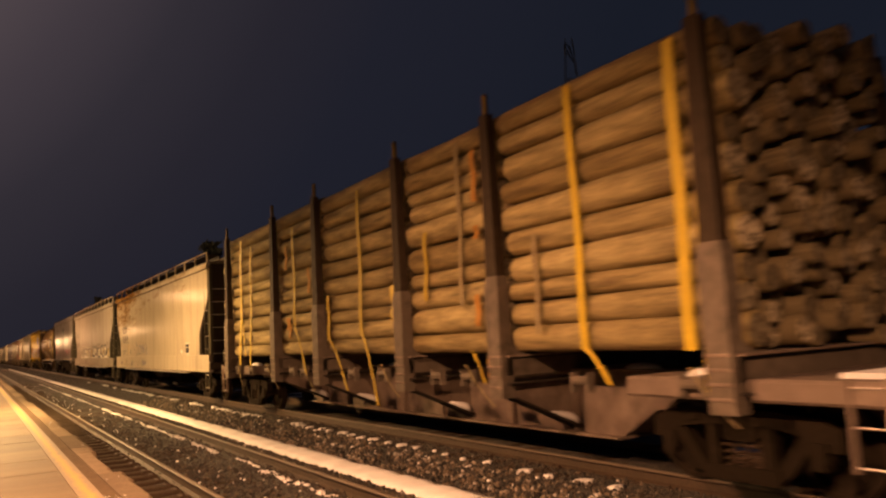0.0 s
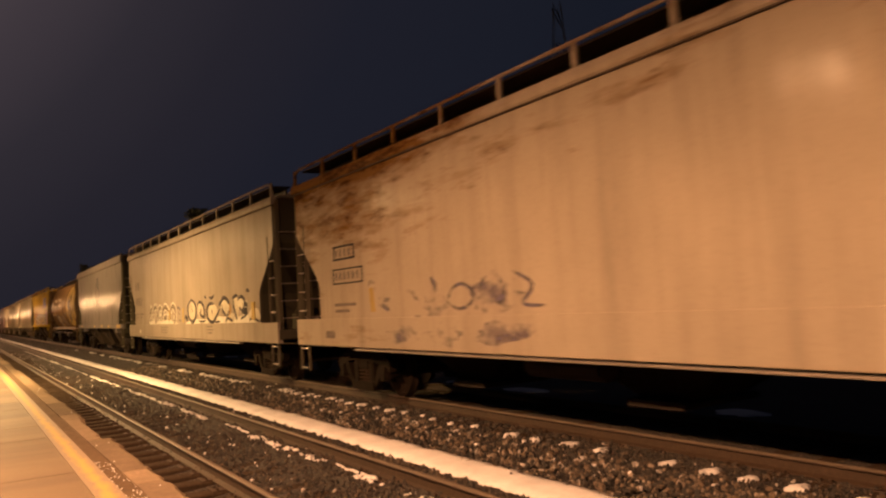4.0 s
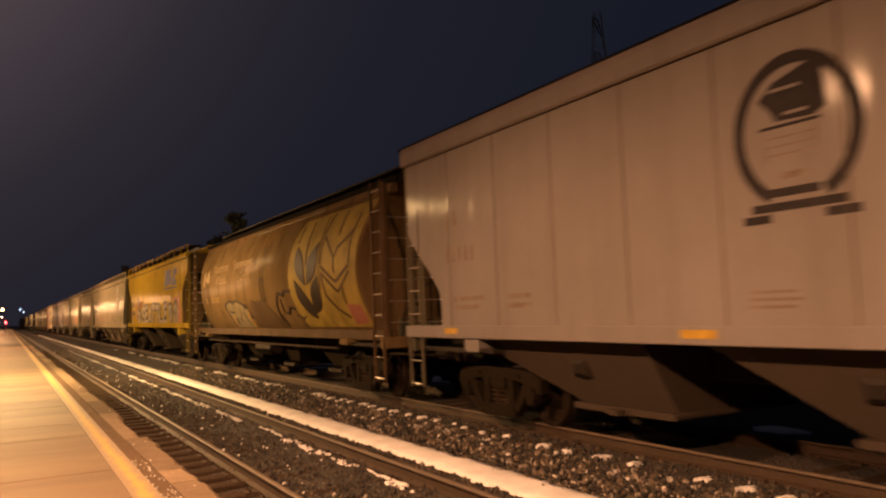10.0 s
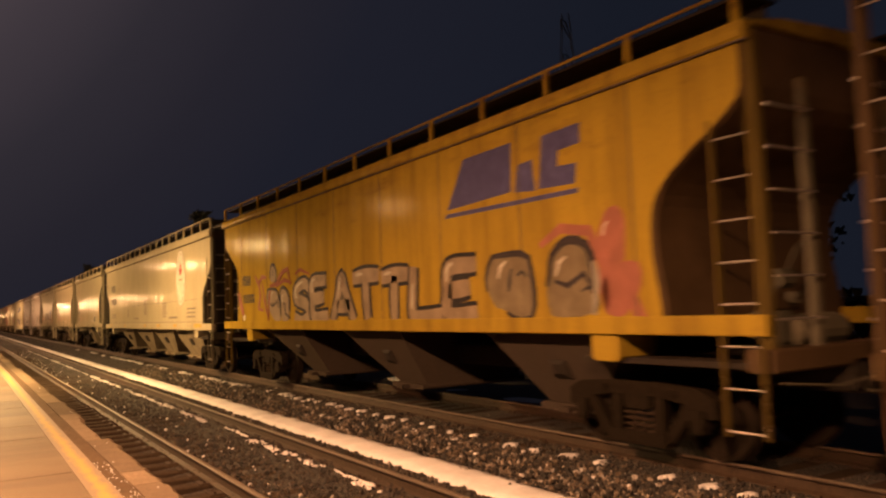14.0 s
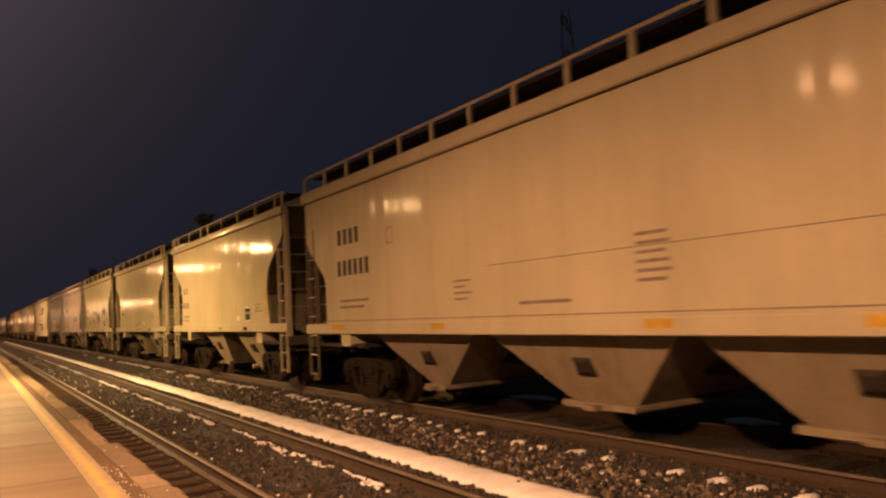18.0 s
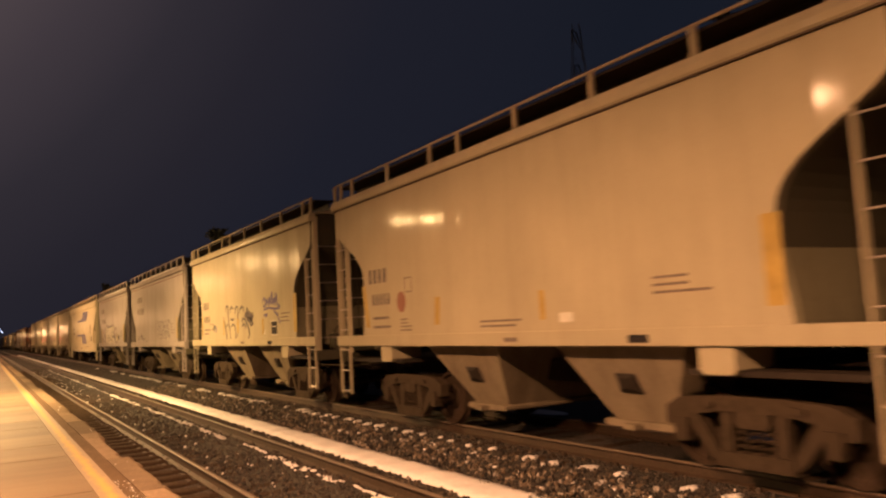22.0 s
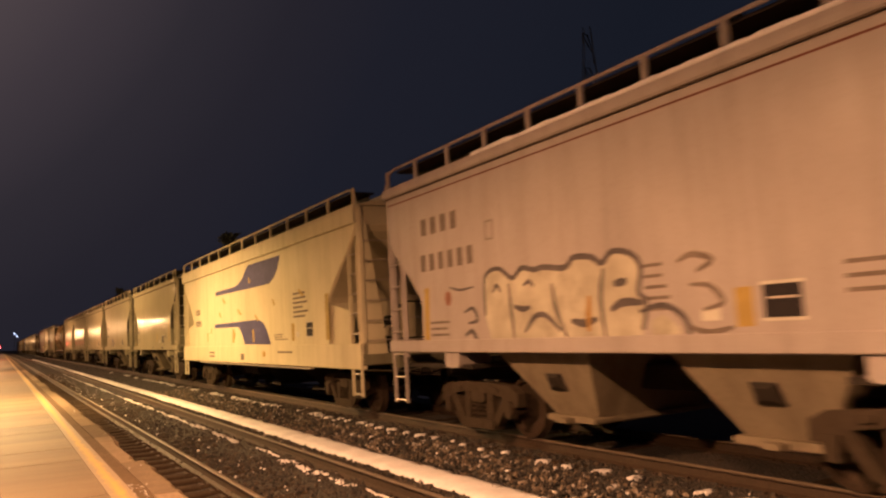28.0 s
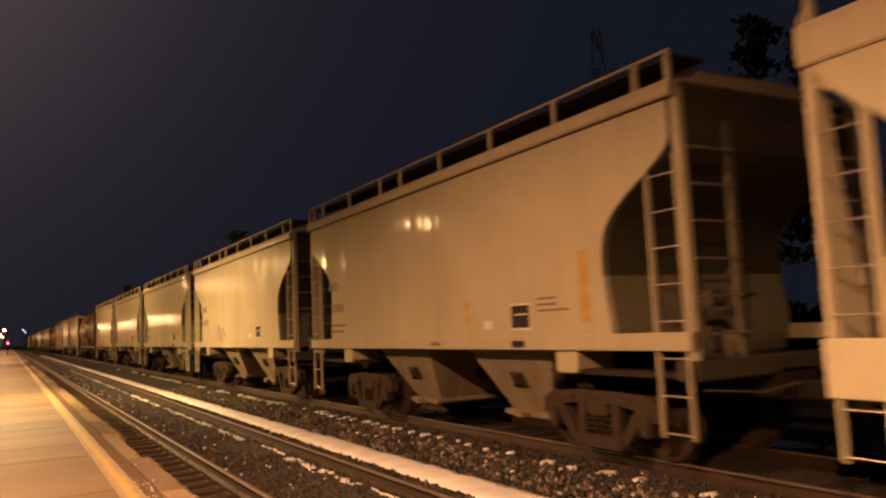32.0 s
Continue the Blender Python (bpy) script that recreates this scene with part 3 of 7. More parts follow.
# platform
def concrete():
    m, n, l, b = base("worn_platform_concrete")
    t = noise_of(n, l, 60, 5)
    big = noise_of(n, l, 0.8, 5, (0.35, 1.6, 1))
    band = noise_of(n, l, 1.0, 4, (0.12, 0.9, 1))
    col = mix_of(n, l, ramp_of(n, l, t.outputs["Fac"], 0.3, 0.7).outputs["Color"], (0.138, 0.094, 0.051, 1), (0.176, 0.121, 0.068, 1))
    col = mix_of(n, l, ramp_of(n, l, band.outputs["Fac"], 0.45, 0.62, (0, 0, 0, 1), (0.55,) * 3 + (1,)).outputs["Color"], col, (0.103, 0.066, 0.036, 1))
    col = mix_of(n, l, ramp_of(n, l, big.outputs["Fac"], 0.52, 0.72, (0, 0, 0, 1), (0.6,) * 3 + (1,)).outputs["Color"], col, (0.208, 0.146, 0.083, 1))
    info = n.new("ShaderNodeObjectInfo")
    tone = ramp_of(n, l, info.outputs["Random"], 0.0, 1.0, (0.70, 0.66, 0.62, 1), (1.08, 1.08, 1.08, 1))
    col = mix_of(n, l, 1.0, col, tone.outputs["Color"], "MULTIPLY")
    l.new(col, b.inputs["Base Color"])
    b.inputs["Roughness"].default_value = 0.75
    bump_of(n, l, b, t.outputs["Fac"], 0.25, 0.01)
    return m


def worn_line():
    """Yellow line paint, rubbed through to the concrete along its edges and in patches."""
    m, n, l, b = base("worn_yellow_line_paint")
    c = n.new("ShaderNodeTexCoord")
    sep = n.new("ShaderNodeSeparateXYZ")
    l.new(c.outputs["Object"], sep.inputs["Vector"])
    off = n.new("ShaderNodeMath")
    off.operation = "SUBTRACT"
    off.inputs[1].default_value = 1.10
    l.new(sep.outputs["X"], off.inputs[0])
    away = n.new("ShaderNodeMath")
    away.operation = "ABSOLUTE"
    l.new(off.outputs["Value"], away.inputs[0])
    wear = noise_of(n, l, 9, 6, (1, 0.45, 1), 0.7)
    add = n.new("ShaderNodeMath")
    add.operation = "MULTIPLY_ADD"
    add.inputs[1].default_value = 4.2
    l.new(away.outputs["Value"], add.inputs[0])
    l.new(wear.outputs["Fac"], add.inputs[2])
    worn = ramp_of(n, l, add.outputs["Value"], 0.54, 0.84)
    fine = noise_of(n, l, 50, 4)
    yellow = mix_of(n, l, ramp_of(n, l, fine.outputs["Fac"], 0.35, 0.7).outputs["Color"], (0.44, 0.29, 0.055, 1), (0.38, 0.25, 0.07, 1))
    col = mix_of(n, l, worn.outputs["Color"], yellow, (0.235, 0.172, 0.112, 1))
    l.new(col, b.inputs["Base Color"])
    b.inputs["Roughness"].default_value = 0.7
    bump_of(n, l, b, fine.outputs["Fac"], 0.2, 0.005)
    return m


CONCRETE = concrete()
COPING = plain("pale_coping_concrete", (0.225, 0.165, 0.112), 0.8, 0, 25, 0.3, 0.4, odd=0.3)
LINE = worn_line()
GUTTER = plain("grimy_joint_concrete", (0.140, 0.096, 0.060), 0.85, 0, 14, 0.4, 0.4)
platform = thing("platform", "long low concrete station platform with a yellow safety line", "platform")
tagged(platform, kind="structure")
y = -12.0
k = 0
while y < 330:
    step = 1.5 if y < 45 else 12.0
    part("slab", Shape().box(-9.0, 0.980, y + 0.006, y + step - 0.006, -0.5, 0.2 + 0.002 * (k % 3), 0.006), CONCRETE, platform)
    y += step
    k += 1
part("yellow_line", Shape().box(0.985, 1.215, -12, 330, -0.4, 0.205), LINE, platform, "worn yellow painted safety line")
part("joint_strip", Shape().box(1.217, 1.375, -12, 330, -0.4, 0.186), GUTTER, platform)
part("base_wall", Shape().box(-9.0, 1.50, -12, 330, -0.6, -0.02), GUTTER, platform)
y = -12.0
while y < 90:
    w = rnd.choice((0.75, 1.3, 1.6, 2.4, 2.6))
    e = 1.675 + rnd.choice((-0.07, -0.03, -0.01, 0.0, 0.0, 0.015))
    s = Shape()
    rings = []
    m = int(w * 14)
    for i in range(m):
        yy = y + 0.012 + (w - 0.024) * i / (m - 1)
        ee = e + (noise.noise((yy * 2.3, 3, 3)) + noise.noise((yy * 9.0, 3, 7)) * 0.5) * 0.08
        zz = 0.197 + noise.noise((yy * 0.9, 1, 8)) * 0.008
        rings.append([(1.380, yy, -0.1), (1.380, yy, zz), (ee - 0.04, yy, zz), (ee, yy, zz - 0.035), (ee - 0.02, yy, -0.1)])
    s.loft(rings)
    part("coping_stone", s, COPING, platform)
    y += w
s = Shape()
for k in range(150):
    cx, cy, r = (rnd.uniform(1.22, 1.37), 4.0 + 5.5 * rnd.random(), rnd.uniform(0.004, 0.011)) if k > 12 else (rnd.uniform(1.40, 1.60), 3.5 + 24 * rnd.random() ** 1.2, rnd.uniform(0.010, 0.026))
    s.loft([[(cx + math.cos(a) * r * q * 0.8, cy + math.sin(a) * r * q * 1.4, (0.186 if cx < 1.38 else 0.195) + h * 0.5) for a in (0.3, 1.4, 2.3, 3.5, 4.4, 5.5)] for q, h in ((1.0, 0.0), (0.8, 0.012), (0.3, 0.018))])
tagged(part("snow_bits", s, SNOW, None, "", True), "bits of old snow on the platform edge", "snow", kind="stuff")
part("coping_far", Shape().box(1.380, 1.66, y, 330, -0.1, 0.197), COPING, platform)

# ---------------------------------------------------------------- railway cars
ROLLING = []     # (car, place of its middle along the track at the clip's start)
WHEELS = []      # (wheelset, its place in its truck)


def wheel_mesh():
    s = Shape()
    s.tube([(-0.98, 0, 0), (0.98, 0, 0)], 0.075, 10)
    n = 28
    for side in (-1, 1):
        prof = [(0.68, 0.10), (0.68, 0.30), (0.69, 0.47), (0.715, 0.485), (0.73, 0.4572), (0.82, 0.452), (0.825, 0.39), (0.77, 0.36), (0.75, 0.20), (0.80, 0.12), (0.80, 0.07)]
        s.loft([[(side * x, math.cos(a) * r, math.sin(a) * r) for a in (2 * math.pi * i / n for i in range(n))] for x, r in prof])
        s.tube([(side * 0.95, 0, 0), (side * 1.17, 0, 0)], 0.105, 12)
        for a in (0.3, 2.4, 4.5):
            s.tube([(side * 1.15, math.cos(a) * 0.06, math.sin(a) * 0.06), (side * 1.19, math.cos(a) * 0.06, math.sin(a) * 0.06)], 0.02, 6)
    return s.mesh("wheelset", WHEELMAT)


def frame_mesh():
    """The cast side frame of a truck, with its openings on both sides of the springs."""
    s = Shape()
    top = [(-1.12, 0.50), (-1.12, 0.70), (-0.92, 0.80), (-0.38, 0.84), (0.38, 0.84), (0.92, 0.80), (1.12, 0.70), (1.12, 0.50), (0.88, 0.50), (0.76, 0.62), (0.38, 0.68), (-0.38, 0.68), (-0.76, 0.62), (-0.88, 0.50)]
    s.prism(top, 0.0, 0.16)
    for m in (-1, 1):
        s.prism([(m * 0.86, 0.60), (m * 0.70, 0.64), (m * 0.42, 0.26), (m * 0.30, 0.16), (m * 0.44, 0.14), (m * 0.58, 0.24)], 0.01, 0.15)
        s.prism([(m * 0.40, 0.69), (m * 0.26, 0.69), (m * 0.26, 0.27), (m * 0.40, 0.27)], 0.02, 0.14)
    s.prism([(-0.46, 0.12), (0.46, 0.12), (0.46, 0.27), (-0.46, 0.27)], 0.0, 0.18)
    for m in (-1, 1):
        s.prism([(m * 0.96, 0.33), (m * 0.82, 0.33), (m * 0.80, 0.58), (m * 0.98, 0.58)], 0.05, 0.20)
        s.prism([(m * 0.62, 0.70), (m * 0.46, 0.72), (m * 0.46, 0.78), (m * 0.62, 0.76)], 0.155, 0.19)
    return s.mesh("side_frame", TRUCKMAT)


def spring_mesh():
    s = Shape()
    for y in (-0.16, 0.0, 0.16):
        s.tube([(0.08 + 0.055 * math.cos(a), y + 0.055 * math.sin(a), 0.27 + 0.28 * a / (2 * math.pi * 4)) for a in (2 * math.pi * 4 * i / 40 for i in range(41))], 0.014, 5)
    return s.mesh("spring_nest", SPRINGMAT)


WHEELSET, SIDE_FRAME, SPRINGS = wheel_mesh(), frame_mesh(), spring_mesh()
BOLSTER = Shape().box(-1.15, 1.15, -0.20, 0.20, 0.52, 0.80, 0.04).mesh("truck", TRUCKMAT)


DUSTY = plain("dust_coated_cast_steel", (0.058, 0.042, 0.029), 0.8, 0.0, 10, 0.55)
RUSTWHEEL = plain("rust_dusted_wheel_steel", (0.050, 0.034, 0.024), 0.7, 0.0, 8, 0.4)
SETS = {False: (BOLSTER, SIDE_FRAME, SPRINGS, WHEELSET)}
dusted = [me.copy() for me in SETS[False]]
for me, m in zip(dusted, (DUSTY, DUSTY, DUSTY, RUSTWHEEL)):
    me.materials[0] = m
SETS[True] = tuple(dusted)


def truck(car, y, dusty=False):
    bolster, side_frame, springs, wheelset = SETS[dusty]
    t = piece("truck", bolster, car, pose(0, y, 0))
    for side in (-1, 1):
        piece("side_frame", side_frame, t, pose(side * 1.0, 0, 0, 0, 0, 0 if side > 0 else 180))
        piece("spring_nest", springs, t, pose(side * 1.0, 0, 0, 0, 0, 0 if side > 0 else 180))
    for m in (-1, 1):
        w = piece("wheelset", wheelset, t, pose(0, m * 0.89, 0.4572))
        WHEELS.append((w, m * 0.89))
    return t


def coupler_mesh():
    s = Shape()
    s.box(-0.11, 0.11, -0.1, 0.52, 0.76, 0.98, 0.02)
    s.prism([(0.50, 0.72), (0.72, 0.72), (0.80, 0.80), (0.80, 0.98), (0.72, 1.04), (0.50, 1.04)], -0.16, 0.16)
    return s.mesh("coupler", DARK)


COUPLER = coupler_mesh()
RUNGS = {}


def rung_of(material):
    if material.name not in RUNGS:
        RUNGS[material.name] = Shape().tube([(0, -0.21, 0), (0, 0.21, 0)], 0.011, 6).mesh("rung", RUNGMAT if material != DARKBROWN else DARK)
    return RUNGS[material.name]


def ladder(car, x, y0, y1, z0, z1, material, step=0.40):
    """Two flat stiles and round rungs; y0 is the stile on the car's corner."""
    s = Shape()
    for yy in (y0, y1):
        s.box(x - 0.03, x + 0.03, yy - 0.016, yy + 0.016, z0, z1, 0.006)
    lad = part("ladder", s, material, car)
    z = z0 + 0.05
    me = rung_of(material)
    k = abs(y1 - y0) / 0.42
    while z < z1:
        piece("rung", me, lad, Matrix.LocRotScale((x, (y0 + y1) / 2, z), None, (1, k, 1)))
        z += step
    return lad


def smooth01(u):
    u = max(0.0, min(1.0, u))
    return u * u * (3 - 2 * u)


def end_cut(style, z, top):
    """How far the end of the bin stands back from the car's corner at the height z."""
    if style == "curve":
        z1, z2, deep = top - 0.60, 2.35, 1.20
        return 0.10 if z > z1 else 0.10 + deep * math.sin(0.5 * math.pi * smooth01((z1 - z) / (z1 - z2)) ** 0.8) if z > z2 else 0.10 + deep - 0.10 * smooth01((z2 - z) / 0.8)
    if style in ("slope", "low"):
        z1, z2, deep = (3.30, 2.20, 1.12) if style == "slope" else (3.10, 2.00, 1.12)
        u = min(1.0, max(0.0, (z1 - z) / (z1 - z2)))
        return 0.10 + deep * (0.75 * u + 0.25 * smooth01(u))
    if style == "long":
        z1, z2, deep = 3.85, 2.40, 1.64
        u = min(1.0, max(0.0, (z1 - z) / (z1 - z2)))
        return 0.10 + deep * (0.65 * u + 0.35 * smooth01(u))
    if style == "round":
        return 1.34 - 0.62 * max(0.0, (z - 2.5) / 1.6) ** 1.8
    if style == "soft":
        z1, z2, deep = 3.35, 2.30, 0.95
        return 0.10 if z > z1 else 0.10 + deep * smooth01((z1 - z) / (z1 - z2)) if z > 2.3 else 0.10 + deep
    return 0.75


def side_x(style, z, half):
    """Half the width of the bin at the height z."""
    if style == "round":
        return half - 0.55 * abs((z - 2.8) / 1.55) ** 2.1
    return half


def hopper_car(name, near, far, label, paintwork, cut="curve", top=4.33, sill=(1.33, 1.60), bays=2, walkway=True, half=1.605, deep=False, posts=1.35,
               truck_in=2.15, seams=0, group="covered hopper cars", chutes=(), fascia=0.08, end_paint=None, sill_paint=None, chute_paint=None, trim_paint=None, roof_snow=None, arched=False, eave=0.15, walk_z=0.3, dusty=False, shift=0.0):
    """A covered hopper car: bin with sloped ends, roof with hatches and walkways, side sills, outlet chutes, ladders, trucks and couplers."""
    L = far - near
    h = L / 2
    car = thing(name, label, "hopper car", group)
    z0 = sill[0]
    levels = [z0 + (top - z0) * i / 26 for i in range(27)]
    rings = []
    for z in levels:
        c, x = end_cut(cut, z, top), side_x(cut, z, half)
        r = 0.05
        ya, yb = -h + c, h - c
        ring = [(-x, ya + r, z), (-x + r, ya, z), (x - r, ya, z), (x, ya + r, z), (x, yb - r, z), (x - r, yb, z), (-x + r, yb, z), (-x, yb - r, z)]
        rings.append(ring)
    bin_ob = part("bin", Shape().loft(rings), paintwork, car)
    end_paint = end_paint or ENDSHADE
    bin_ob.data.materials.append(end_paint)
    bin_ob.data.materials.append(STUB if cut == "curve" and end_paint == ENDSHADE else end_paint)
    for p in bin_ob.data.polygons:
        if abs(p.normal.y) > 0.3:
            p.material_index = 2 if p.center.z < 2.3 else 1   # lit lower sheet and shaded slope above it, put into the paint
        p.use_smooth = cut == "round" and abs(p.normal.x) > 0.8
    # eave bead and roof
    ye = h - end_cut(cut, top, top) + 0.06
    xe = side_x(cut, top, half) + 0.03
    for side in (-1, 1):
        prof = [(xe - 0.12, top - eave), (xe + 0.004, top - eave), (xe + 0.026, top - eave + 0.025), (xe + 0.030, top - 0.06), (xe + 0.005, top + 0.03), (xe - 0.12, top + 0.03)]
        if fascia < 0.2:
            bead = part("eave", Shape().loft([[(side * a, y, b) for a, b in prof] for y in (-ye, ye)]), paintwork, car)
            # a dark strip paints the shadow line under the eave bead
            if eave < 0.3:
                part("eave_seam", Shape().box(*sorted((side * (xe - 0.05), side * (xe + 0.012))), -ye + 0.02, ye - 0.02, top - eave - 0.020, top - eave - 0.002), DARKLINE, bead)
        else:
            part("eave", Shape().box(*sorted((side * (xe - 0.12), side * (xe + 0.03))), -ye, ye, top - 0.16, top + 0.03, 0.03), paintwork, car)
    roof = [(-xe + 0.02, top + 0.02), (-xe * 0.62, top + 0.14), (0, top + 0.19), (xe * 0.62, top + 0.14), (xe - 0.02, top + 0.02)]
    part("roof", Shape().loft([[(a, y, b) for a, b in roof] for y in (-ye + 0.02, ye - 0.02)]), paintwork if fascia < 0.2 else BLACKROOF, car)
    if walkway:
        part("hatch_coaming", Shape().box(-0.62, 0.62, -ye + 0.5, ye - 0.5, top + 0.12, top + 0.40, 0.05), paintwork, car)
        for side in (-1, 1):
            w = Shape()
            xr = side * (xe - 0.05)
            bend = [(0.0, -0.10), (0.02, 0.10), (0.10, 0.25), (0.24, 0.335), (0.42, 0.36)] if arched else [(0.02, 0.36)]
            part("rail_bar", Shape().tube([(xr, -ye + a, top + b) for a, b in bend] + [(xr, ye - a, top + b) for a, b in reversed(bend)], 0.019 if not arched else 0.026, 6), paintwork, car)
            w.box(*sorted((side * (xe - 0.13), side * (xe - 0.62))), -ye + (0.34 if arched else 0.06), ye - (0.34 if arched else 0.06), top + 0.30, top + 0.335)
            walk_ob = part("walkway", w, DARK, car, "dark steel roof walkway")
            w2 = Shape().box(*sorted((side * (xe - 0.50), side * (xe - 0.53))), -ye + (0.36 if arched else 0.12), ye - (0.36 if arched else 0.12), top + 0.05, top + 0.31)
            part("coaming_board", w2, DARK, walk_ob)
            n = max(4, int(round((2 * ye - 0.3) / posts))) if not isinstance(posts, tuple) else 0
            for yy in (-ye + 0.06,) + posts + (ye - 0.06,) if isinstance(posts, tuple) else [-ye + 0.12 + (2 * ye - 0.24) * i / n for i in range(n + 1)]:
                part("bracket", Shape().box(*sorted((side * (xe - 0.02), side * (xe - 0.075))), yy - 0.04, yy + 0.04, top - 0.02, top + 0.36, 0.01), paintwork, walk_ob)
    else:
        part("hatch_coaming", Shape().box(-0.42, 0.42, -ye + 0.4, ye - 0.4, top + 0.12, top + walk_z - 0.05, 0.04), BLACKROOF, car)
        part("walkway", Shape().box(-0.62, 0.62, -ye + 0.1, ye - 0.1, top + walk_z - 0.05, top + walk_z, 0.01), DARK, car, "dark steel roof walkway")
        for side in (-1, 1):
            part("roof_fascia", Shape().box(*sorted((side * (xe - 0.02), side * (xe - 0.07))), -ye - 0.15, ye + 0.15, top + 0.034, top + fascia, 0.01), BLACKROOF, car, "dark edge of the roof")
    # side sills and end platforms
    for side in (-1, 1):
        xo = half + 0.025 if cut != "round" else half - 0.16
        part("side_sill", Shape().box(*sorted((side * (xo - 0.12), side * xo)), -h + 0.02, h - 0.02, sill[0], sill[1] if deep else sill[0] + 0.20, 0.012), sill_paint or paintwork, car)
        if deep and cut != "round":
            part("sill_lip", Shape().box(*sorted((side * (xo - 0.09), side * (xo + 0.035))), -h + 2.9, h - 2.9, sill[0] - 0.052, sill[0] - 0.022, 0.006), RUNGMAT, car, "bright worn lip under the sill")
    for m in (-1, 1):
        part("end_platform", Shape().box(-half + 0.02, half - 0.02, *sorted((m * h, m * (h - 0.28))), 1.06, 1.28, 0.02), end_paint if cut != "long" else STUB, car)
        part("end_floor", Shape().box(-half + 0.1, half - 0.1, *sorted((m * (h - 0.30), m * (h - 2.6))), 1.08, 1.14, 0.0), DARK, car)
        for side in (-1, 1):
            part("bolster_web", Shape().box(*sorted((side * (half - 0.02), side * 1.0)), m * (h - truck_in) - 0.22, m * (h - truck_in) + 0.22, 1.10, sill[0] + 0.02, 0.05), paintwork, car)
            part("corner_post", Shape().box(*sorted((side * (half - 0.02), side * (half - 0.14))), *sorted((m * (h - 0.02), m * (h - 0.13))), 1.06, top - 0.05, 0.02), trim_paint or paintwork, car)
            ladder(car, side * (half - 0.02), m * (h - 0.10), m * (h - 0.54), 0.45, 3.5 if cut != "round" else top, trim_paint or paintwork)
            s = Shape().tube([(side * (half - 0.06), m * (h - 0.56), 1.25), (side * (half - 0.06), m * (h - 0.56), 3.35), (side * (half - 0.06), m * (h - 0.40), 3.62), (side * (half - 0.06), m * (h - 0.12), 3.75)], 0.03, 6)
            if cut != "round":
                part("grab_rail", s, trim_paint or paintwork, car)
            part("end_post", Shape().box(*sorted((side * 0.72, side * 0.84)), *sorted((m * (h - 0.03), m * (h - 0.12))), 1.2, 3.9 if cut != "round" else top, 0.02), ENDDIM, car)
        for k in range(6):
            part("grab_iron", Shape().tube([(-half + 0.10, m * (h + 0.03), 1.55 + 0.40 * k), (-0.82, m * (h + 0.03), 1.55 + 0.40 * k)], 0.012, 6), RUNGMAT, car)
        part("air_hose", Shape().tube([(0.35, m * h, 0.95), (0.36, m * (h + 0.16), 0.80), (0.30, m * (h + 0.32), 0.60), (0.18, m * (h + 0.48), 0.55)], 0.022, 6), DARK, car, "black rubber air hose")
        part("uncoupling_lever", Shape().tube([(-half + 0.05, m * (h + 0.06), 0.98), (-0.7, m * (h + 0.08), 0.90), (-0.25, m * (h + 0.2), 0.98)], 0.013, 6), ENDDIM, car)
        piece("coupler", COUPLER, car, pose(0, m * h, 0, 0, 0, 0 if m > 0 else 180))
        truck(car, m * (h - truck_in), dusty)
    part("centre_sill", Shape().box(-0.32, 0.32, -h, h, 0.78, 1.12, 0.03), DARK, car)
    # brake gear on the near end
    b = Shape().box(-0.84, -0.62, -h + 0.36, -h + 0.56, 1.84, 2.04, 0.05).tube([(-0.73, -h + 0.34, 1.80), (-0.73, -h + 0.34, 1.70), (-0.73, -h + 0.36, 1.66)], [0.07, 0.07, 0.02], 10)
    b.tube([(-0.70, -h + 0.42, 2.0), (-0.52, -h + 0.40, 2.24), (-0.28, -h + 0.5, 2.32), (0.1, -h + 0.6, 2.3)], 0.022, 6).tube([(-0.8, -h + 0.44, 1.9), (-1.0, -h + 0.42, 1.7), (-1.05, -h + 0.4, 1.2)], 0.02, 6)
    # brake gear takes the end colour, darkened for the shade there
    part("brake_valve", b, ENDSHADE, car, "brake valve casting, shaded like the car end")
    part("brake_cylinder", Shape().tube([(-0.45, -h + 0.62, 1.40), (-0.40, -h + 0.62, 1.40), (0.42, -h + 0.62, 1.40), (0.5, -h + 0.62, 1.40)], [0.08, 0.17, 0.17, 0.06], 12), ENDDIM, car)
    part("brake_rod", Shape().tube([(-0.45, -h + 0.30, 1.14), (-0.45, -h + 0.30, 3.3)], 0.016, 6), ENDDIM, car)
    part("valve_box", Shape().box(-1.05, -0.80, -h + 0.30, -h + 0.62, 1.28, 1.62, 0.03), ENDSHADE, car)
    # outlet chutes
    zone = h - truck_in - 1.0
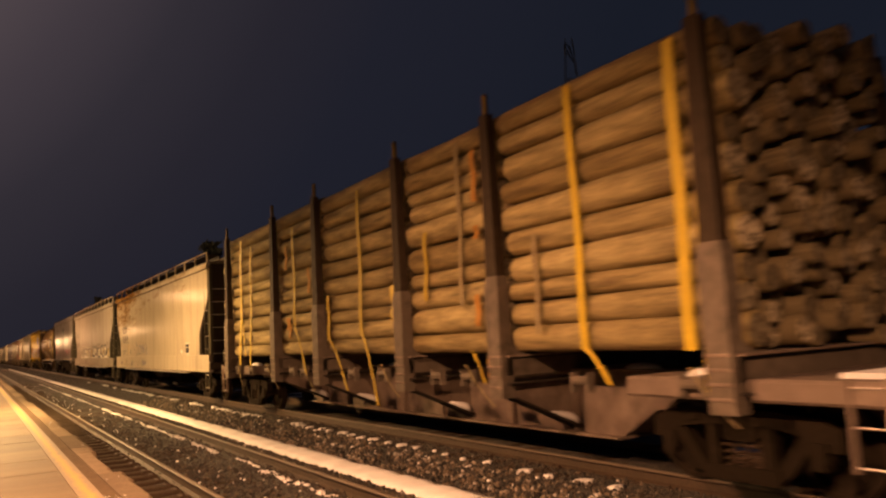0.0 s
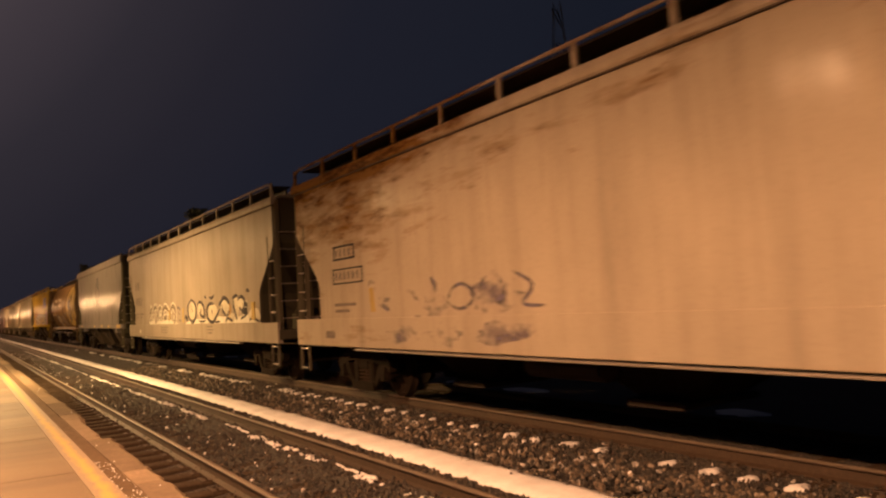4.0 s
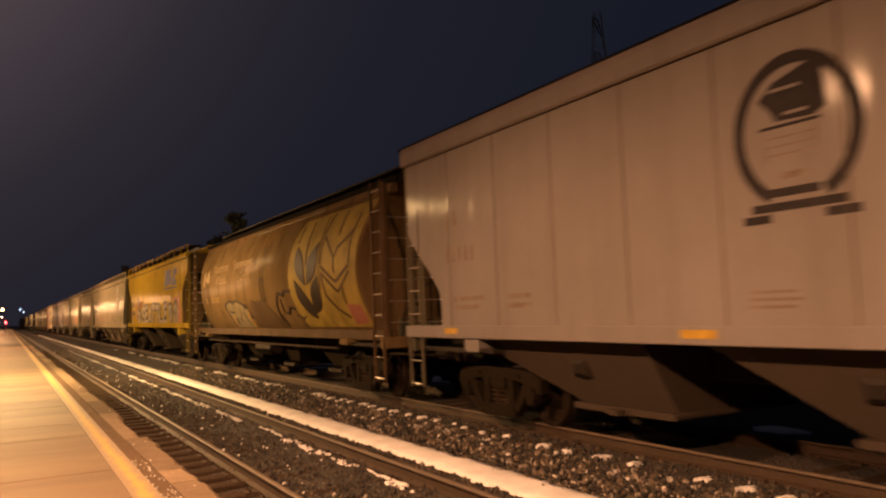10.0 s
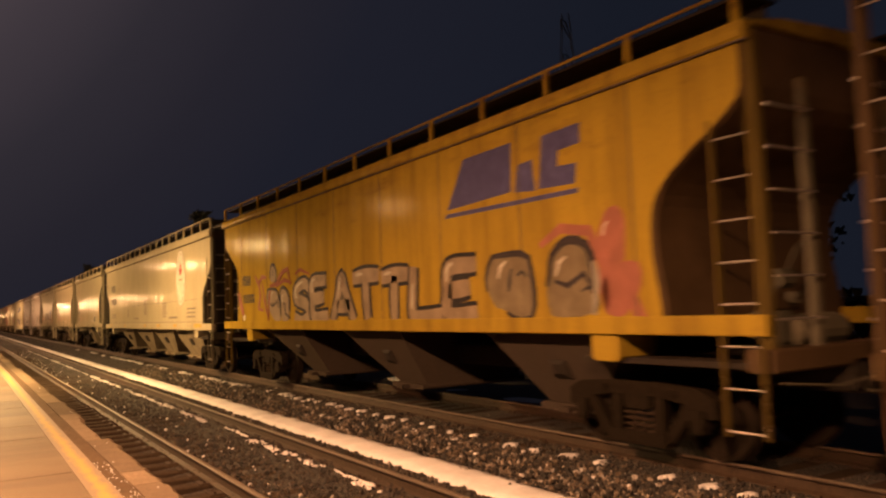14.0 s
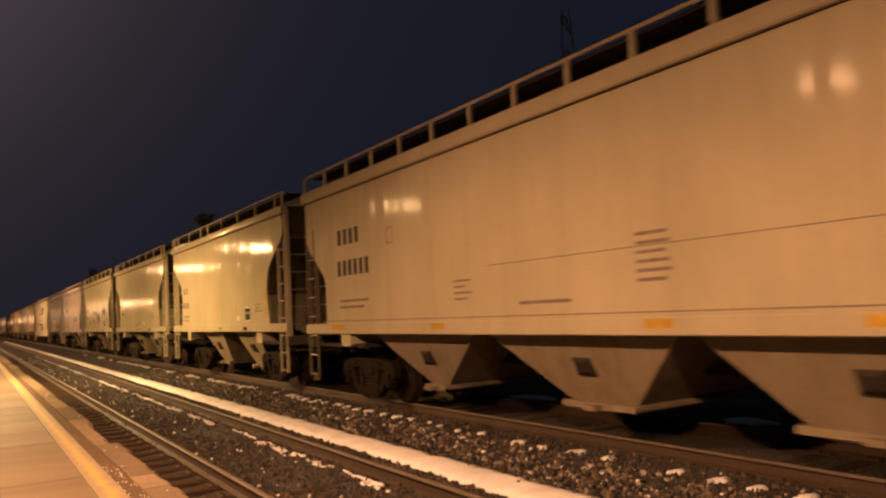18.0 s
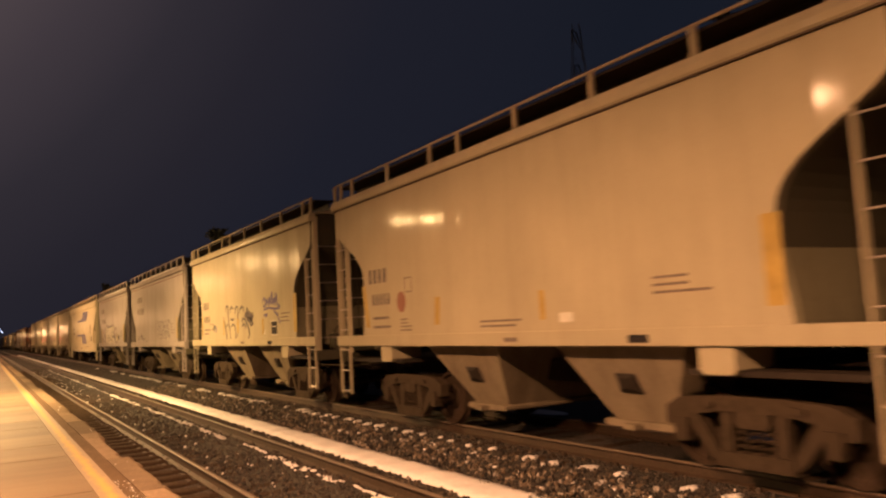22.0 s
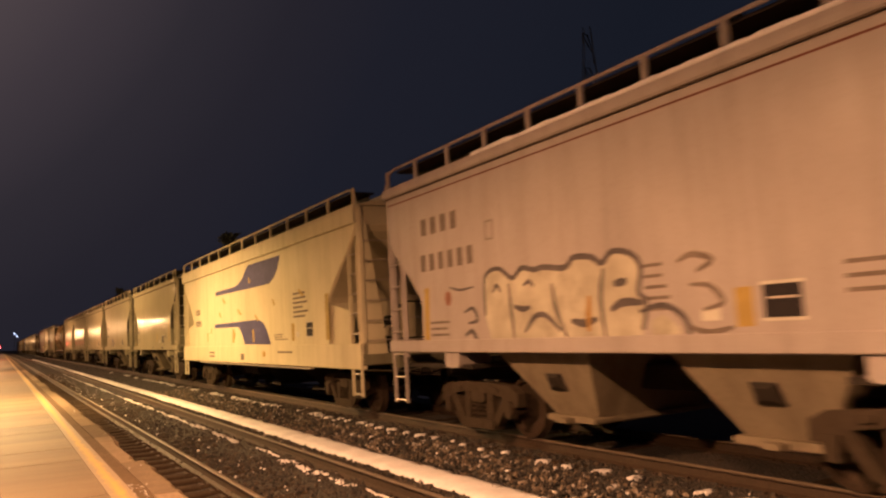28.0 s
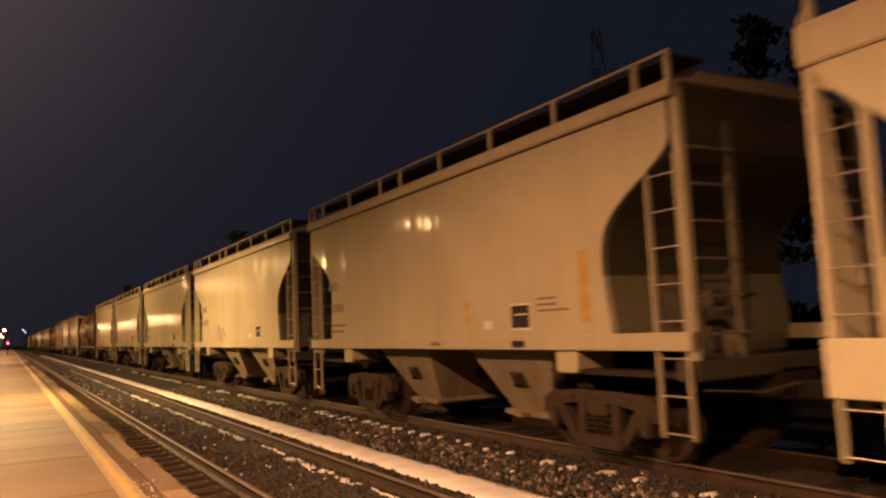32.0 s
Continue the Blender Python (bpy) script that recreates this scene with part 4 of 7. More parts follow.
    if not deep:
        for ta, tb, ba, bb in chutes:
            lo, z1 = 0.46, sill[0] + 0.01
            s = Shape().loft([[(-0.98, bb, lo), (0.98, bb, lo), (0.98, ba, lo), (-0.98, ba, lo)], [(-1.40, tb, z1), (1.40, tb, z1), (1.40, ta, z1), (-1.40, ta, z1)]])
            ch = part("chute", s, chute_paint or GRIME, car, "brown outlet chute")
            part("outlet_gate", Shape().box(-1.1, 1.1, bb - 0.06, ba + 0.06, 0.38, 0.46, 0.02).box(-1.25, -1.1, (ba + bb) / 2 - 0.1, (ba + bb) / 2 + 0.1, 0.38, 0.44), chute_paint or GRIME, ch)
            cy = (ta + tb) * 0.25 + (ba + bb) * 0.25
            def slope(z):
                return 0.98 + 0.42 * (z - lo) / (z1 - lo)
            for side in (-1, 1):
                pad = Shape().loft([[(side * (slope(z) + d), y, z) for y, z in ((cy - e, 0.92 - e * 0.7), (cy + e, 0.92 - e * 0.7), (cy + e * 0.9, 0.92 + e * 0.7), (cy - e * 0.9, 0.92 + e * 0.7))] for d, e in ((-0.01, 0.17), (0.03, 0.165), (0.07, 0.09))])
                part("vibrator_pad", pad, DARK, ch, "dark mounting pad on the chute")
    else:
        for i in range(bays):
            c = -zone + 2 * zone * (i + 0.5) / bays
            s = Shape().loft([[(-0.5, c - 0.4, 0.40), (0.5, c - 0.4, 0.40), (0.5, c + 0.4, 0.40), (-0.5, c + 0.4, 0.40)],
                              [(-0.9, c - 1.5, sill[0] + 0.1), (0.9, c - 1.5, sill[0] + 0.1), (0.9, c + 1.5, sill[0] + 0.1), (-0.9, c + 1.5, sill[0] + 0.1)]])
            # chutes of deep cars take the dark truck colour
            ch = part("chute", s, TRUCKMAT, car, "brown outlet chute")
            part("outlet_gate", Shape().box(-0.7, 0.7, c - 0.45, c + 0.45, 0.31, 0.40, 0.02), DARK, ch)
        part("air_reservoir", Shape().tube([(-0.9, 0.5, 0.8), (-0.9, 2.0, 0.8)], 0.2, 12), DARK, car)
    for i in range(seams):
        yy = -h + 1.6 + (L - 3.2) * i / (seams - 1)
        part("seam", Shape().box(-half - 0.006, -half + 0.01, yy - 0.008, yy + 0.008, sill[1] + 0.01, top - 0.18), DARKLINE, car)
    if roof_snow:
        rings = []
        for i in range(60):
            yy = roof_snow[0] + (roof_snow[1] - roof_snow[0]) * i / 59
            t = 0.012 + 0.03 * noise.noise((yy * 2.0, 1, 1)) + 0.02 * noise.noise((yy * 7.0, 1, 3))
            rings.append([(-xe - 0.02, yy, top + 0.01), (-xe - 0.015, yy, top + 0.05 + t), (-xe + 0.10, yy, top + 0.08 + t), (-xe + 0.30, yy, top + 0.04)])
        part("roof_snow", Shape().loft(rings), SNOW, car, "thin line of snow along the roof edge", True)
    car["cut"], car["half"], car["shift"] = cut, half, shift
    ROLLING.append((car, near + h))
    return car

# ---------------------------------------------------------------- paint on the cars' sides


def strips(poly, step=0.07):
    """Cuts a polygon of (y, z) into low bands, so that it can follow a round side."""
    out = []
    z0, z1 = min(p[1] for p in poly), max(p[1] for p in poly)
    n = max(1, int(math.ceil((z1 - z0) / step)))
    for i in range(n):
        a, b = z0 + (z1 - z0) * i / n, z0 + (z1 - z0) * (i + 1) / n
        cut = poly
        for lim, sign in ((a, 1), (b, -1)):
            res = []
            for k in range(len(cut)):
                p, q = cut[k], cut[(k + 1) % len(cut)]
                ip, iq = sign * (p[1] - lim) >= 0, sign * (q[1] - lim) >= 0
                if ip:
                    res.append(p)
                if ip != iq:
                    u = (lim - p[1]) / (q[1] - p[1])
                    res.append((p[0] + (q[0] - p[0]) * u, lim))
            cut = res
            if not cut:
                break
        if len(cut) > 2:
            out.append(cut)
    return out


def decal(car, name, polys, material, lift=0.004, parent=None, label=""):
    """Painted shapes on the side that faces the platform: thin slabs that follow the side. Bars of lettering are pieces of their own."""
    if name in ("lettering_bar", "emblem_line", "tag_patch", "yellow_stripe", "reflective_strip", "plate_frame", "side_line", "mark_frame") and len(polys) > 1:
        return [decal(car, name, [p], material, lift, parent, label) for p in polys][0]
    s = Shape()
    cut, half, back = car["cut"], car["half"], car["shift"]
    lift = lift * 2.2 if cut == "round" else lift
    for poly in polys:
        for bit in (strips(poly) if cut == "round" else [poly]):
            s.loft([[(-side_x(cut, z, half) - lift, y - back, z) for y, z in bit], [(-side_x(cut, z, half) + 0.004, y - back, z) for y, z in bit]])
    ob = part(name, s, material, parent or car, label)
    if len(s.f) > 8:
        bm = bmesh.new()
        bm.from_mesh(ob.data)
        bmesh.ops.remove_doubles(bm, verts=bm.verts, dist=1e-4)
        bm.to_mesh(ob.data)
        bm.free()
    return ob


def quad(y0, z0, y1, z1, lean=0.0):
    return [(y0, z0), (y1, z0), (y1 - lean, z1), (y0 - lean, z1)]


def word(y, z, h, n, wide=0.62, gap=0.24):
    """A row of n plain bars in place of characters; reading runs towards smaller y."""
    return [quad(y - i * h * (wide + gap), z, y - i * h * (wide + gap) - h * wide * 0.8, z + h) for i in range(n)]


def lines(y0, y1, z, n, h=0.045, step=0.085, seed=1):
    r = random.Random(seed)
    return [quad(y0, z - i * step, y1 + (y0 - y1) * r.uniform(0, 0.4), z - i * step + h) for i in range(n)]


def ring_poly(cy, cz, ry, rz, n=36, a0=0.0, a1=2 * math.pi, thick=0.1):
    """A ring in short pieces."""
    out = []
    for i in range(n):
        a, b = a0 + (a1 - a0) * i / n, a0 + (a1 - a0) * (i + 1.0) / n
        out.append([(cy + math.cos(a) * ry, cz + math.sin(a) * rz), (cy + math.cos(b) * ry, cz + math.sin(b) * rz),
                    (cy + math.cos(b) * (ry - thick), cz + math.sin(b) * (rz - thick)), (cy + math.cos(a) * (ry - thick), cz + math.sin(a) * (rz - thick))])
    return out


def oval(cy, cz, ry, rz, n=28):
    return [(cy + math.cos(2 * math.pi * i / n) * ry, cz + math.sin(2 * math.pi * i / n) * rz) for i in range(n)]


def stroke(pts, w):
    """A painted line of width w through points."""
    out = []
    v = [Vector(p) for p in pts]
    sides = []
    for i, p in enumerate(v):
        t = (v[min(i + 1, len(v) - 1)] - v[max(i - 1, 0)]).normalized()
        sides.append(Vector((-t.y, t.x)) * w * 0.5)
    for i in range(len(v) - 1):
        out.append([tuple(v[i] + sides[i]), tuple(v[i + 1] + sides[i + 1]), tuple(v[i + 1] - sides[i + 1]), tuple(v[i] - sides[i])])
    return out


def rounded(poly, n=4):
    """A closed outline drawn smoothly through its corners, with the first and the fourth left sharp."""
    out, m = [], len(poly)
    for i in range(m):
        p0, p1, p2, p3 = (Vector(poly[(i + k) % m]) for k in (-1, 0, 1, 2))
        if i in (0, 3):
            p0 = p1 * 2 - p2
        if (i + 1) % m in (0, 3):
            p3 = p2 * 2 - p1
        for k in range(n):
            u = k / n
            q = 0.5 * (2 * p1 + (p2 - p0) * u + (2 * p0 - 5 * p1 + 4 * p2 - p3) * u * u + (3 * p1 - p0 - 3 * p2 + p3) * u ** 3)
            out.append(tuple(q))
    return out


def brush(pts, w, taper=0.25):
    """A painted line that swells in its middle."""
    v = [Vector(p) for p in pts]
    out, sides = [], []
    for i, p in enumerate(v):
        t = (v[min(i + 1, len(v) - 1)] - v[max(i - 1, 0)]).normalized()
        u = i / (len(v) - 1)
        sides.append(Vector((-t.y, t.x)) * w * 0.5 * (taper + (1 - taper) * math.sin(math.pi * (0.08 + 0.84 * u)) ** 0.7))
    for i in range(len(v) - 1):
        out.append([tuple(v[i] + sides[i]), tuple(v[i + 1] + sides[i + 1]), tuple(v[i + 1] - sides[i + 1]), tuple(v[i] - sides[i])])
    return out


def throw_up(car, letters, floor_z, fill, edge, seed, label, w=0.10, lift=0.005, blocky=0.3, accent=None):
    """Unreadable spray-painted shapes, each (y, z, half width, half height): a pale fill, a swelling dark rim on part of its outline, a few inner marks."""
    r = random.Random(seed)
    for i, (cy, cz, ry, rz) in enumerate(letters):
        ph, lean = r.random() * 6, r.uniform(-0.25, 0.12)
        up = lift + 0.005 * (i % 3)

        def at(a, grow=1.0):
            sq = 1.0 / max(abs(math.cos(a)), abs(math.sin(a))) ** blocky
            rad = sq * (1 + 0.13 * math.sin(2 * a + ph) + 0.08 * math.sin(3 * a + ph * 2.3)) * grow * 0.95
            y, z = math.cos(a) * ry * rad, math.sin(a) * rz * rad
            return (cy + y - lean * z, max(floor_z, cz + z))

        body = decal(car, "tag", [[at(2 * math.pi * k / 24) for k in range(24)]], fill, up, None, label if i == 0 else "")
        a0, a1 = radians(r.uniform(-60, 20)), radians(r.uniform(190, 290))
        decal(car, "rim", brush([at(a0 + (a1 - a0) * k / 16, 1.02) for k in range(17)], w * r.uniform(0.8, 1.25)), edge, up + 0.002, body)
        style = i % 4
        if style == 0:
            marks = brush([(cy - ry * 0.05, cz + rz * 0.45), (cy + ry * 0.05, cz + rz * 0.05), (cy + ry * 0.12, cz - rz * 0.2)], w * 0.7)
        elif style == 1:
            marks = brush([(cy + ry * 0.6, cz + rz * 0.05), (cy + ry * 0.1, cz - rz * 0.1), (cy - ry * 0.5, cz + rz * 0.2), (cy - ry * 0.8, cz - rz * 0.2)], w * 0.8)
        elif style == 2:
            marks = brush([(cy + ry * 0.1, cz + rz * 0.2), (cy - ry * 0.1, cz - rz * 0.5), (cy - ry * 0.9, cz - rz * 0.75)], w)
        else:
            marks = brush([(cy - ry * 0.6, cz + rz * 0.35), (cy - ry * 0.1, cz + rz * 0.15), (cy - ry * 0.35, cz - rz * 0.25), (cy + ry * 0.5, cz - rz * 0.8)], w * 0.75)
        decal(car, "inner_mark", marks, edge, up + 0.0035, body)
        if max(ry, rz) > 0.3:
            u, v = r.uniform(-0.5, 0.4), r.uniform(-0.5, 0.5)
            decal(car, "inner_mark", brush([(cy + ry * u, cz + rz * v), (cy + ry * (u - 0.25), cz + rz * (v + 0.12)), (cy + ry * (u - 0.45), cz + rz * (v - 0.05))], w * 0.45), edge, up + 0.0042, body)
            decal(car, "shine", brush([(cy + ry * 0.55, cz + rz * 0.2), (cy + ry * 0.42, cz + rz * 0.55), (cy + ry * 0.15, cz + rz * 0.7)], w * 0.4), TAGWHITE, up + 0.0042, body)
        if accent and i % 2:
            decal(car, "accent", brush([(cy - ry * 0.85, cz + rz * 0.5), (cy - ry * 0.95, cz), (cy - ry * 0.8, max(floor_z, cz - rz * 0.9))], w * 1.2), accent, up + 0.003, body)


GLYPHS = {
    "S": [[(0.92, 0.80), (0.62, 1.0), (0.20, 0.88), (0.16, 0.62), (0.70, 0.45), (0.86, 0.18), (0.50, 0.0), (0.08, 0.12)]],
    "E": [[(0.88, 0.95), (0.16, 0.92), (0.12, 0.50), (0.14, 0.06), (0.90, 0.08)], [(0.14, 0.50), (0.72, 0.55)]],
    "A": [[(0.04, 0.0), (0.32, 0.6), (0.48, 1.0), (0.66, 0.6), (0.96, 0.0)], [(0.25, 0.34), (0.80, 0.36)]],
    "T": [[(0.02, 0.92), (0.5, 0.96), (0.98, 0.94)], [(0.5, 0.94), (0.48, 0.5), (0.52, 0.0)]],
    "L": [[(0.14, 1.0), (0.10, 0.5), (0.12, 0.06), (0.5, 0.03), (0.94, 0.08)]],
    "N": [[(0.10, 0.0), (0.10, 0.98), (0.14, 0.95), (0.84, 0.05), (0.90, 0.04), (0.90, 1.0)]],
    "D": [[(0.10, 0.0), (0.12, 0.98), (0.62, 0.95), (0.94, 0.52), (0.66, 0.05), (0.10, 0.02)]],
    "R": [[(0.10, 0.0), (0.12, 0.98), (0.70, 0.96), (0.86, 0.70), (0.22, 0.48), (0.90, 0.0)]],
    "O": [[(0.50, 1.0), (0.10, 0.75), (0.08, 0.28), (0.48, 0.0), (0.90, 0.26), (0.92, 0.75), (0.50, 1.0)]],
    "H": [[(0.10, 1.0), (0.14, 0.5), (0.06, 0.0)], [(0.14, 0.48), (0.85, 0.55)], [(0.82, 1.0), (0.86, 0.5), (0.94, 0.0)]],
    "G": [[(0.90, 0.80), (0.50, 1.0), (0.10, 0.62), (0.18, 0.12), (0.68, 0.0), (0.92, 0.38), (0.52, 0.42)]],
}


def curve(pts, n=4):
    """A smooth line through points."""
    v = [Vector(p) for p in pts]
    v = [v[0] * 2 - v[1]] + v + [v[-1] * 2 - v[-2]]
    out = []
    for i in range(1, len(v) - 2):
        p0, p1, p2, p3 = v[i - 1], v[i], v[i + 1], v[i + 2]
        for k in range(n):
            u = k / n
            out.append(tuple(0.5 * (2 * p1 + (p2 - p0) * u + (2 * p0 - 5 * p1 + 4 * p2 - p3) * u * u + (3 * p1 - p0 - 3 * p2 + p3) * u ** 3)))
    return out + [tuple(v[-2])]


def spray_letters(car, shapes, y, z, wide, high, thick, rim, fill, edge, seed, label, shine=None, lift=0.006, pitch=0.92):
    """Sprayed letters from y on towards smaller y: a dark rim, a paler body and a few highlights; thick is the body's line, rim the width of its outline."""
    r = random.Random(seed)
    for i, ch in enumerate(shapes):
        w, hh, dz = wide * r.uniform(0.94, 1.08), high * r.uniform(0.94, 1.06), r.uniform(-0.03, 0.03)
        lean = r.uniform(-0.06, 0.06)
        lines_of = [curve([(y - u * w - lean * v, z + dz + v * hh) for u, v in stroke_pts]) for stroke_pts in GLYPHS[ch]]
        up = lift + 0.004 * (i % 2)
        under = None
        if rim > 0:
            under = decal(car, "tag", [q for pts in lines_of for q in brush(pts, thick + 2 * rim, 0.8)], edge, up, None, label)
        body = decal(car, "fill" if under else "tag", [q for pts in lines_of for q in brush(pts, thick, 0.75)], fill, up + 0.002, under, "" if under else label)
        if shine:
            pts = lines_of[0][len(lines_of[0]) // 5: len(lines_of[0]) // 2]
            decal(car, "shine", brush([(a, b + thick * 0.18) for a, b in pts], thick * 0.28), shine, up + 0.0035, body if not under else under)
        y -= wide * pitch


def outlined(car, strokes, thick, rim, fill, edge, label, lift=0.006):
    """Sprayed strokes of one colour with a rim of another."""
    for i, pts in enumerate(strokes):
        line = curve(pts)
        under = decal(car, "tag", brush(line, thick + 2 * rim, 0.85), edge, lift + 0.003 * (i % 2), None, label)
        decal(car, "fill", brush(line[1:-1], thick, 0.8), fill, lift + 0.002 + 0.003 * (i % 2), under)


def lettering(car, text, y, z, size, material):
    cu = bpy.data.curves.new("lettering", "FONT")
    cu.body, cu.size, cu.extrude, cu.offset = text, size, 0.002, 0.006
    cu.materials.append(material)
    ob = new("lettering", cu)
    ob.parent = car
    x = -side_x(car["cut"], z + size * 0.1, car["half"]) - 0.012
    ob.matrix_basis = Matrix(((0, 0, -1, x), (-1, 0, 0, y - car["shift"]), (0, 1, 0, z), (0, 0, 0, 1)))
    return ob


def data_plate(car, y, z):
    """The dark square load panel with its pale frame, and a small white card beside it."""
    p = decal(car, "data_plate", [quad(y, z - 0.16, y - 0.40, z + 0.16)], MARK, 0.006, None, "dark square data panel with a pale frame")
    decal(car, "plate_frame", [quad(y + 0.03, z + 0.155, y - 0.43, z + 0.185), quad(y + 0.03, z - 0.185, y - 0.43, z - 0.155), quad(y - 0.05, z + 0.02, y - 0.36, z + 0.04)], TAGWHITE, 0.0075, p)
    decal(car, "card", [quad(y + 0.75, z - 0.16, y + 0.52, z - 0.04)], TAGWHITE, 0.005)


TWO_CHUTES = ((2.5, 0.45, 1.7, 0.8), (-0.9, -3.1, -1.5, -2.5))
TWO_BAY = (-5.2, -3.7, -2.15, -0.6, 0.88, 1.75, 3.3, 4.85, 5.4)

# ---------------------------------------------------------------- the train, in its order


def log_car():
    """A flat car with six pairs of stakes and bundles of logs between them."""
    near, far = 3.4, 23.3
    mid_q = (near + far) / 2
    h = (far - near) / 2
    car = thing("log_car", "brown flat car loaded with pine logs between tall stakes", "log car")
    car["cut"], car["half"] = "flat", 1.55
    sill = part("centre_sill", Shape().prism([(-h, 0.70), (-6.15, 0.66), (-5.5, 0.27), (5.5, 0.27), (6.15, 0.66), (h, 0.70), (h, 1.14), (-h, 1.14)], -0.32, 0.32), FLATCAR, car, "deep fish-bellied centre sill, dusty brown")
    for z, w in ((0.23, 0.44), (1.141, 0.46)):
        part("sill_flange", Shape().box(-w, w, -5.5 if z < 1 else -h + 3.2, 5.5 if z < 1 else h - 3.2, z, z + 0.035, 0.006), FLATCAR, sill)
    for y in (-4.6, -3.1, -0.9, 0.6, 3.4, 4.9):
        part("sill_stiffener", Shape().box(-0.40, -0.321, y - 0.012, y + 0.012, 0.27, 1.13), FLATCAR, sill)
    for m in (-1, 1):
        part("end_deck", Shape().box(-1.5, 1.5, *sorted((m * h, m * (h - 3.1))), 0.96, 1.18, 0.03), FLATCAR, car)
        part("end_beam", Shape().box(-1.52, 1.52, *sorted((m * h, m * (h - 0.18))), 0.80, 1.22, 0.03), FLATCAR, car)
        part("snow_cover", Shape().box(-1.2, 1.3, *sorted((m * (h - 0.25), m * (h - 0.75))), 1.17, 1.23, 0.03), SNOW, car, "old snow on the deck end")
        piece("coupler", COUPLER, car, pose(0, m * h, 0, 0, 0, 0 if m > 0 else 180))
        truck(car, m * (h - 1.95))
        for side in (-1, 1):
            ladder(car, side * 1.5, m * (h - 0.10), m * (h - 0.5), 0.42, 1.2, FLATCAR, 0.33)
    r0 = random.Random(9)
    stakes = [5.05, 8.8, 11.6, 15.35, 18.1, 22.1]
    for k, q in enumerate(stakes):
        y = q - mid_q
        part("bolster", Shape().box(-1.60, 1.60, y - 0.15, y + 0.15, 1.12, 1.40, 0.03), STAKE, car)
        part("bolster_flange", Shape().box(-1.60, 1.60, y - 0.22, y + 0.22, 1.40, 1.43, 0.006), FLATCAR, car)
        # the lower flange is dark: the shaded gap is put into its colour
        part("bolster_flange", Shape().box(-1.60, 1.60, y - 0.22, y + 0.22, 1.03, 1.06, 0.006), DARK, car)
        for side in (-1, 1):
            s = Shape().loft([[(side * 1.50, y - w, z), (side * 1.50, y + w, z), (side * e, y + w, z), (side * e, y - w, z)] for z, w, e in ((0.85, 0.15, 1.70), (1.40, 0.15, 1.70), (2.35, 0.16, 1.70), (2.52, 0.13, 1.68))])
            s.loft([[(side * x, yy, z) for x, z in ((1.52, 1.78), (1.44, 1.58), (1.30, 1.46), (1.05, 1.425), (1.52, 1.42))] for yy in (y - 0.14, y + 0.14)])
            st = part("stake", s, STAKE, car, "stake sleeve of dusty brown steel")
            part("stake_post", Shape().loft([[(side * a, y - w, z), (side * a, y + w, z), (side * e, y + w, z), (side * e, y - w, z)] for z, w, a, e in ((2.50, 0.128, 1.52, 1.68), (4.82, 0.095, 1.54, 1.66))]), STAKETOP, st, "dark upper post")
            part("stake_tip", Shape().box(*sorted((side * 1.57, side * 1.63)), y - 0.04, y + 0.04, 4.80, 5.12, 0.01), TIP, st, "dull yellow stake tip")
            for z in (0.98, 1.12, 1.26, 1.40):
                part("weld_strap", Shape().box(*sorted((side * 1.69, side * 1.715)), y - 0.155, y + 0.155, z, z + 0.035, 0.006), FLATCAR, st)
            if 0 < k < 5:
                # the arm that carries the stake: a web that deepens towards the centre sill, with a flange under it
                web = part("outrigger", Shape().loft([[(side * x, yy, z) for x, z in ((1.62, 1.025), (1.62, 0.93), (0.33, 0.37), (0.33, 1.025))] for yy in (y - 0.012, y + 0.012)]), FLATCAR, car, "dusty tapered arm under the stake")
                part("outrigger_flange", Shape().loft([[(side * x, yy, z) for x, z in ((1.64, 0.93), (1.64, 0.90), (0.45, 0.375), (0.33, 0.30), (0.33, 0.365))] for yy in (y - 0.13, y + 0.13)]), DARK, web)
                if side < 0:
                    w = r0.uniform(0.7, 1.0)
                    part("snow_cap", Shape().loft([[(-x, y - 0.015 - f * e * w, 0.37 + (x - 0.33) * 0.434 + up * e + 0.004) for f, up in ((0, 0), (1, 0), (0.9, 0.5), (0.5, 0.9), (0, 1.0))] for x, e in ((0.34, 0.10), (0.45, 0.13), (0.58, 0.10), (0.72, 0.06), (0.80, 0.01))]), SNOW, web, "crusted snow in the corner of the arm", True)
    r = random.Random(5)
    # six kinds of log, shared
    kinds = []
    for k in range(6):
        n, m = 12, 7
        rings = []
        for i in range(m + 2):
            u = (i - 1) / (m - 1) if 0 < i < m + 1 else (0.0 if i == 0 else 1.0)
            end = i in (0, m + 1)
            rr = (0.19 if not end else 0.165) * (1 + 0.05 * math.sin(k + u * 3))
            u = u if not end else (-0.008 if i == 0 else 1.008)
            rings.append([(math.cos(a) * rr * (1 + 0.05 * noise.noise((math.cos(a) * 2, u * 4, k))) + 0.02 * math.sin(u * 3 + k), u, math.sin(a) * rr * (1 + 0.05 * noise.noise((math.sin(a) * 2, u * 4, k + 9)))) for a in (2 * math.pi * j / n for j in range(n))])
        s = Shape().loft(rings)
        me = s.mesh("log", BARK, True)
        me.materials.append(CUT)
        for p in list(me.polygons)[-2:]:
            p.material_index, p.use_smooth = 1, False
        kinds.append(me)
    # the end of the first bundle: many thinner logs, shade put into their bark
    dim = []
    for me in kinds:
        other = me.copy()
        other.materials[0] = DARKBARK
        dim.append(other)
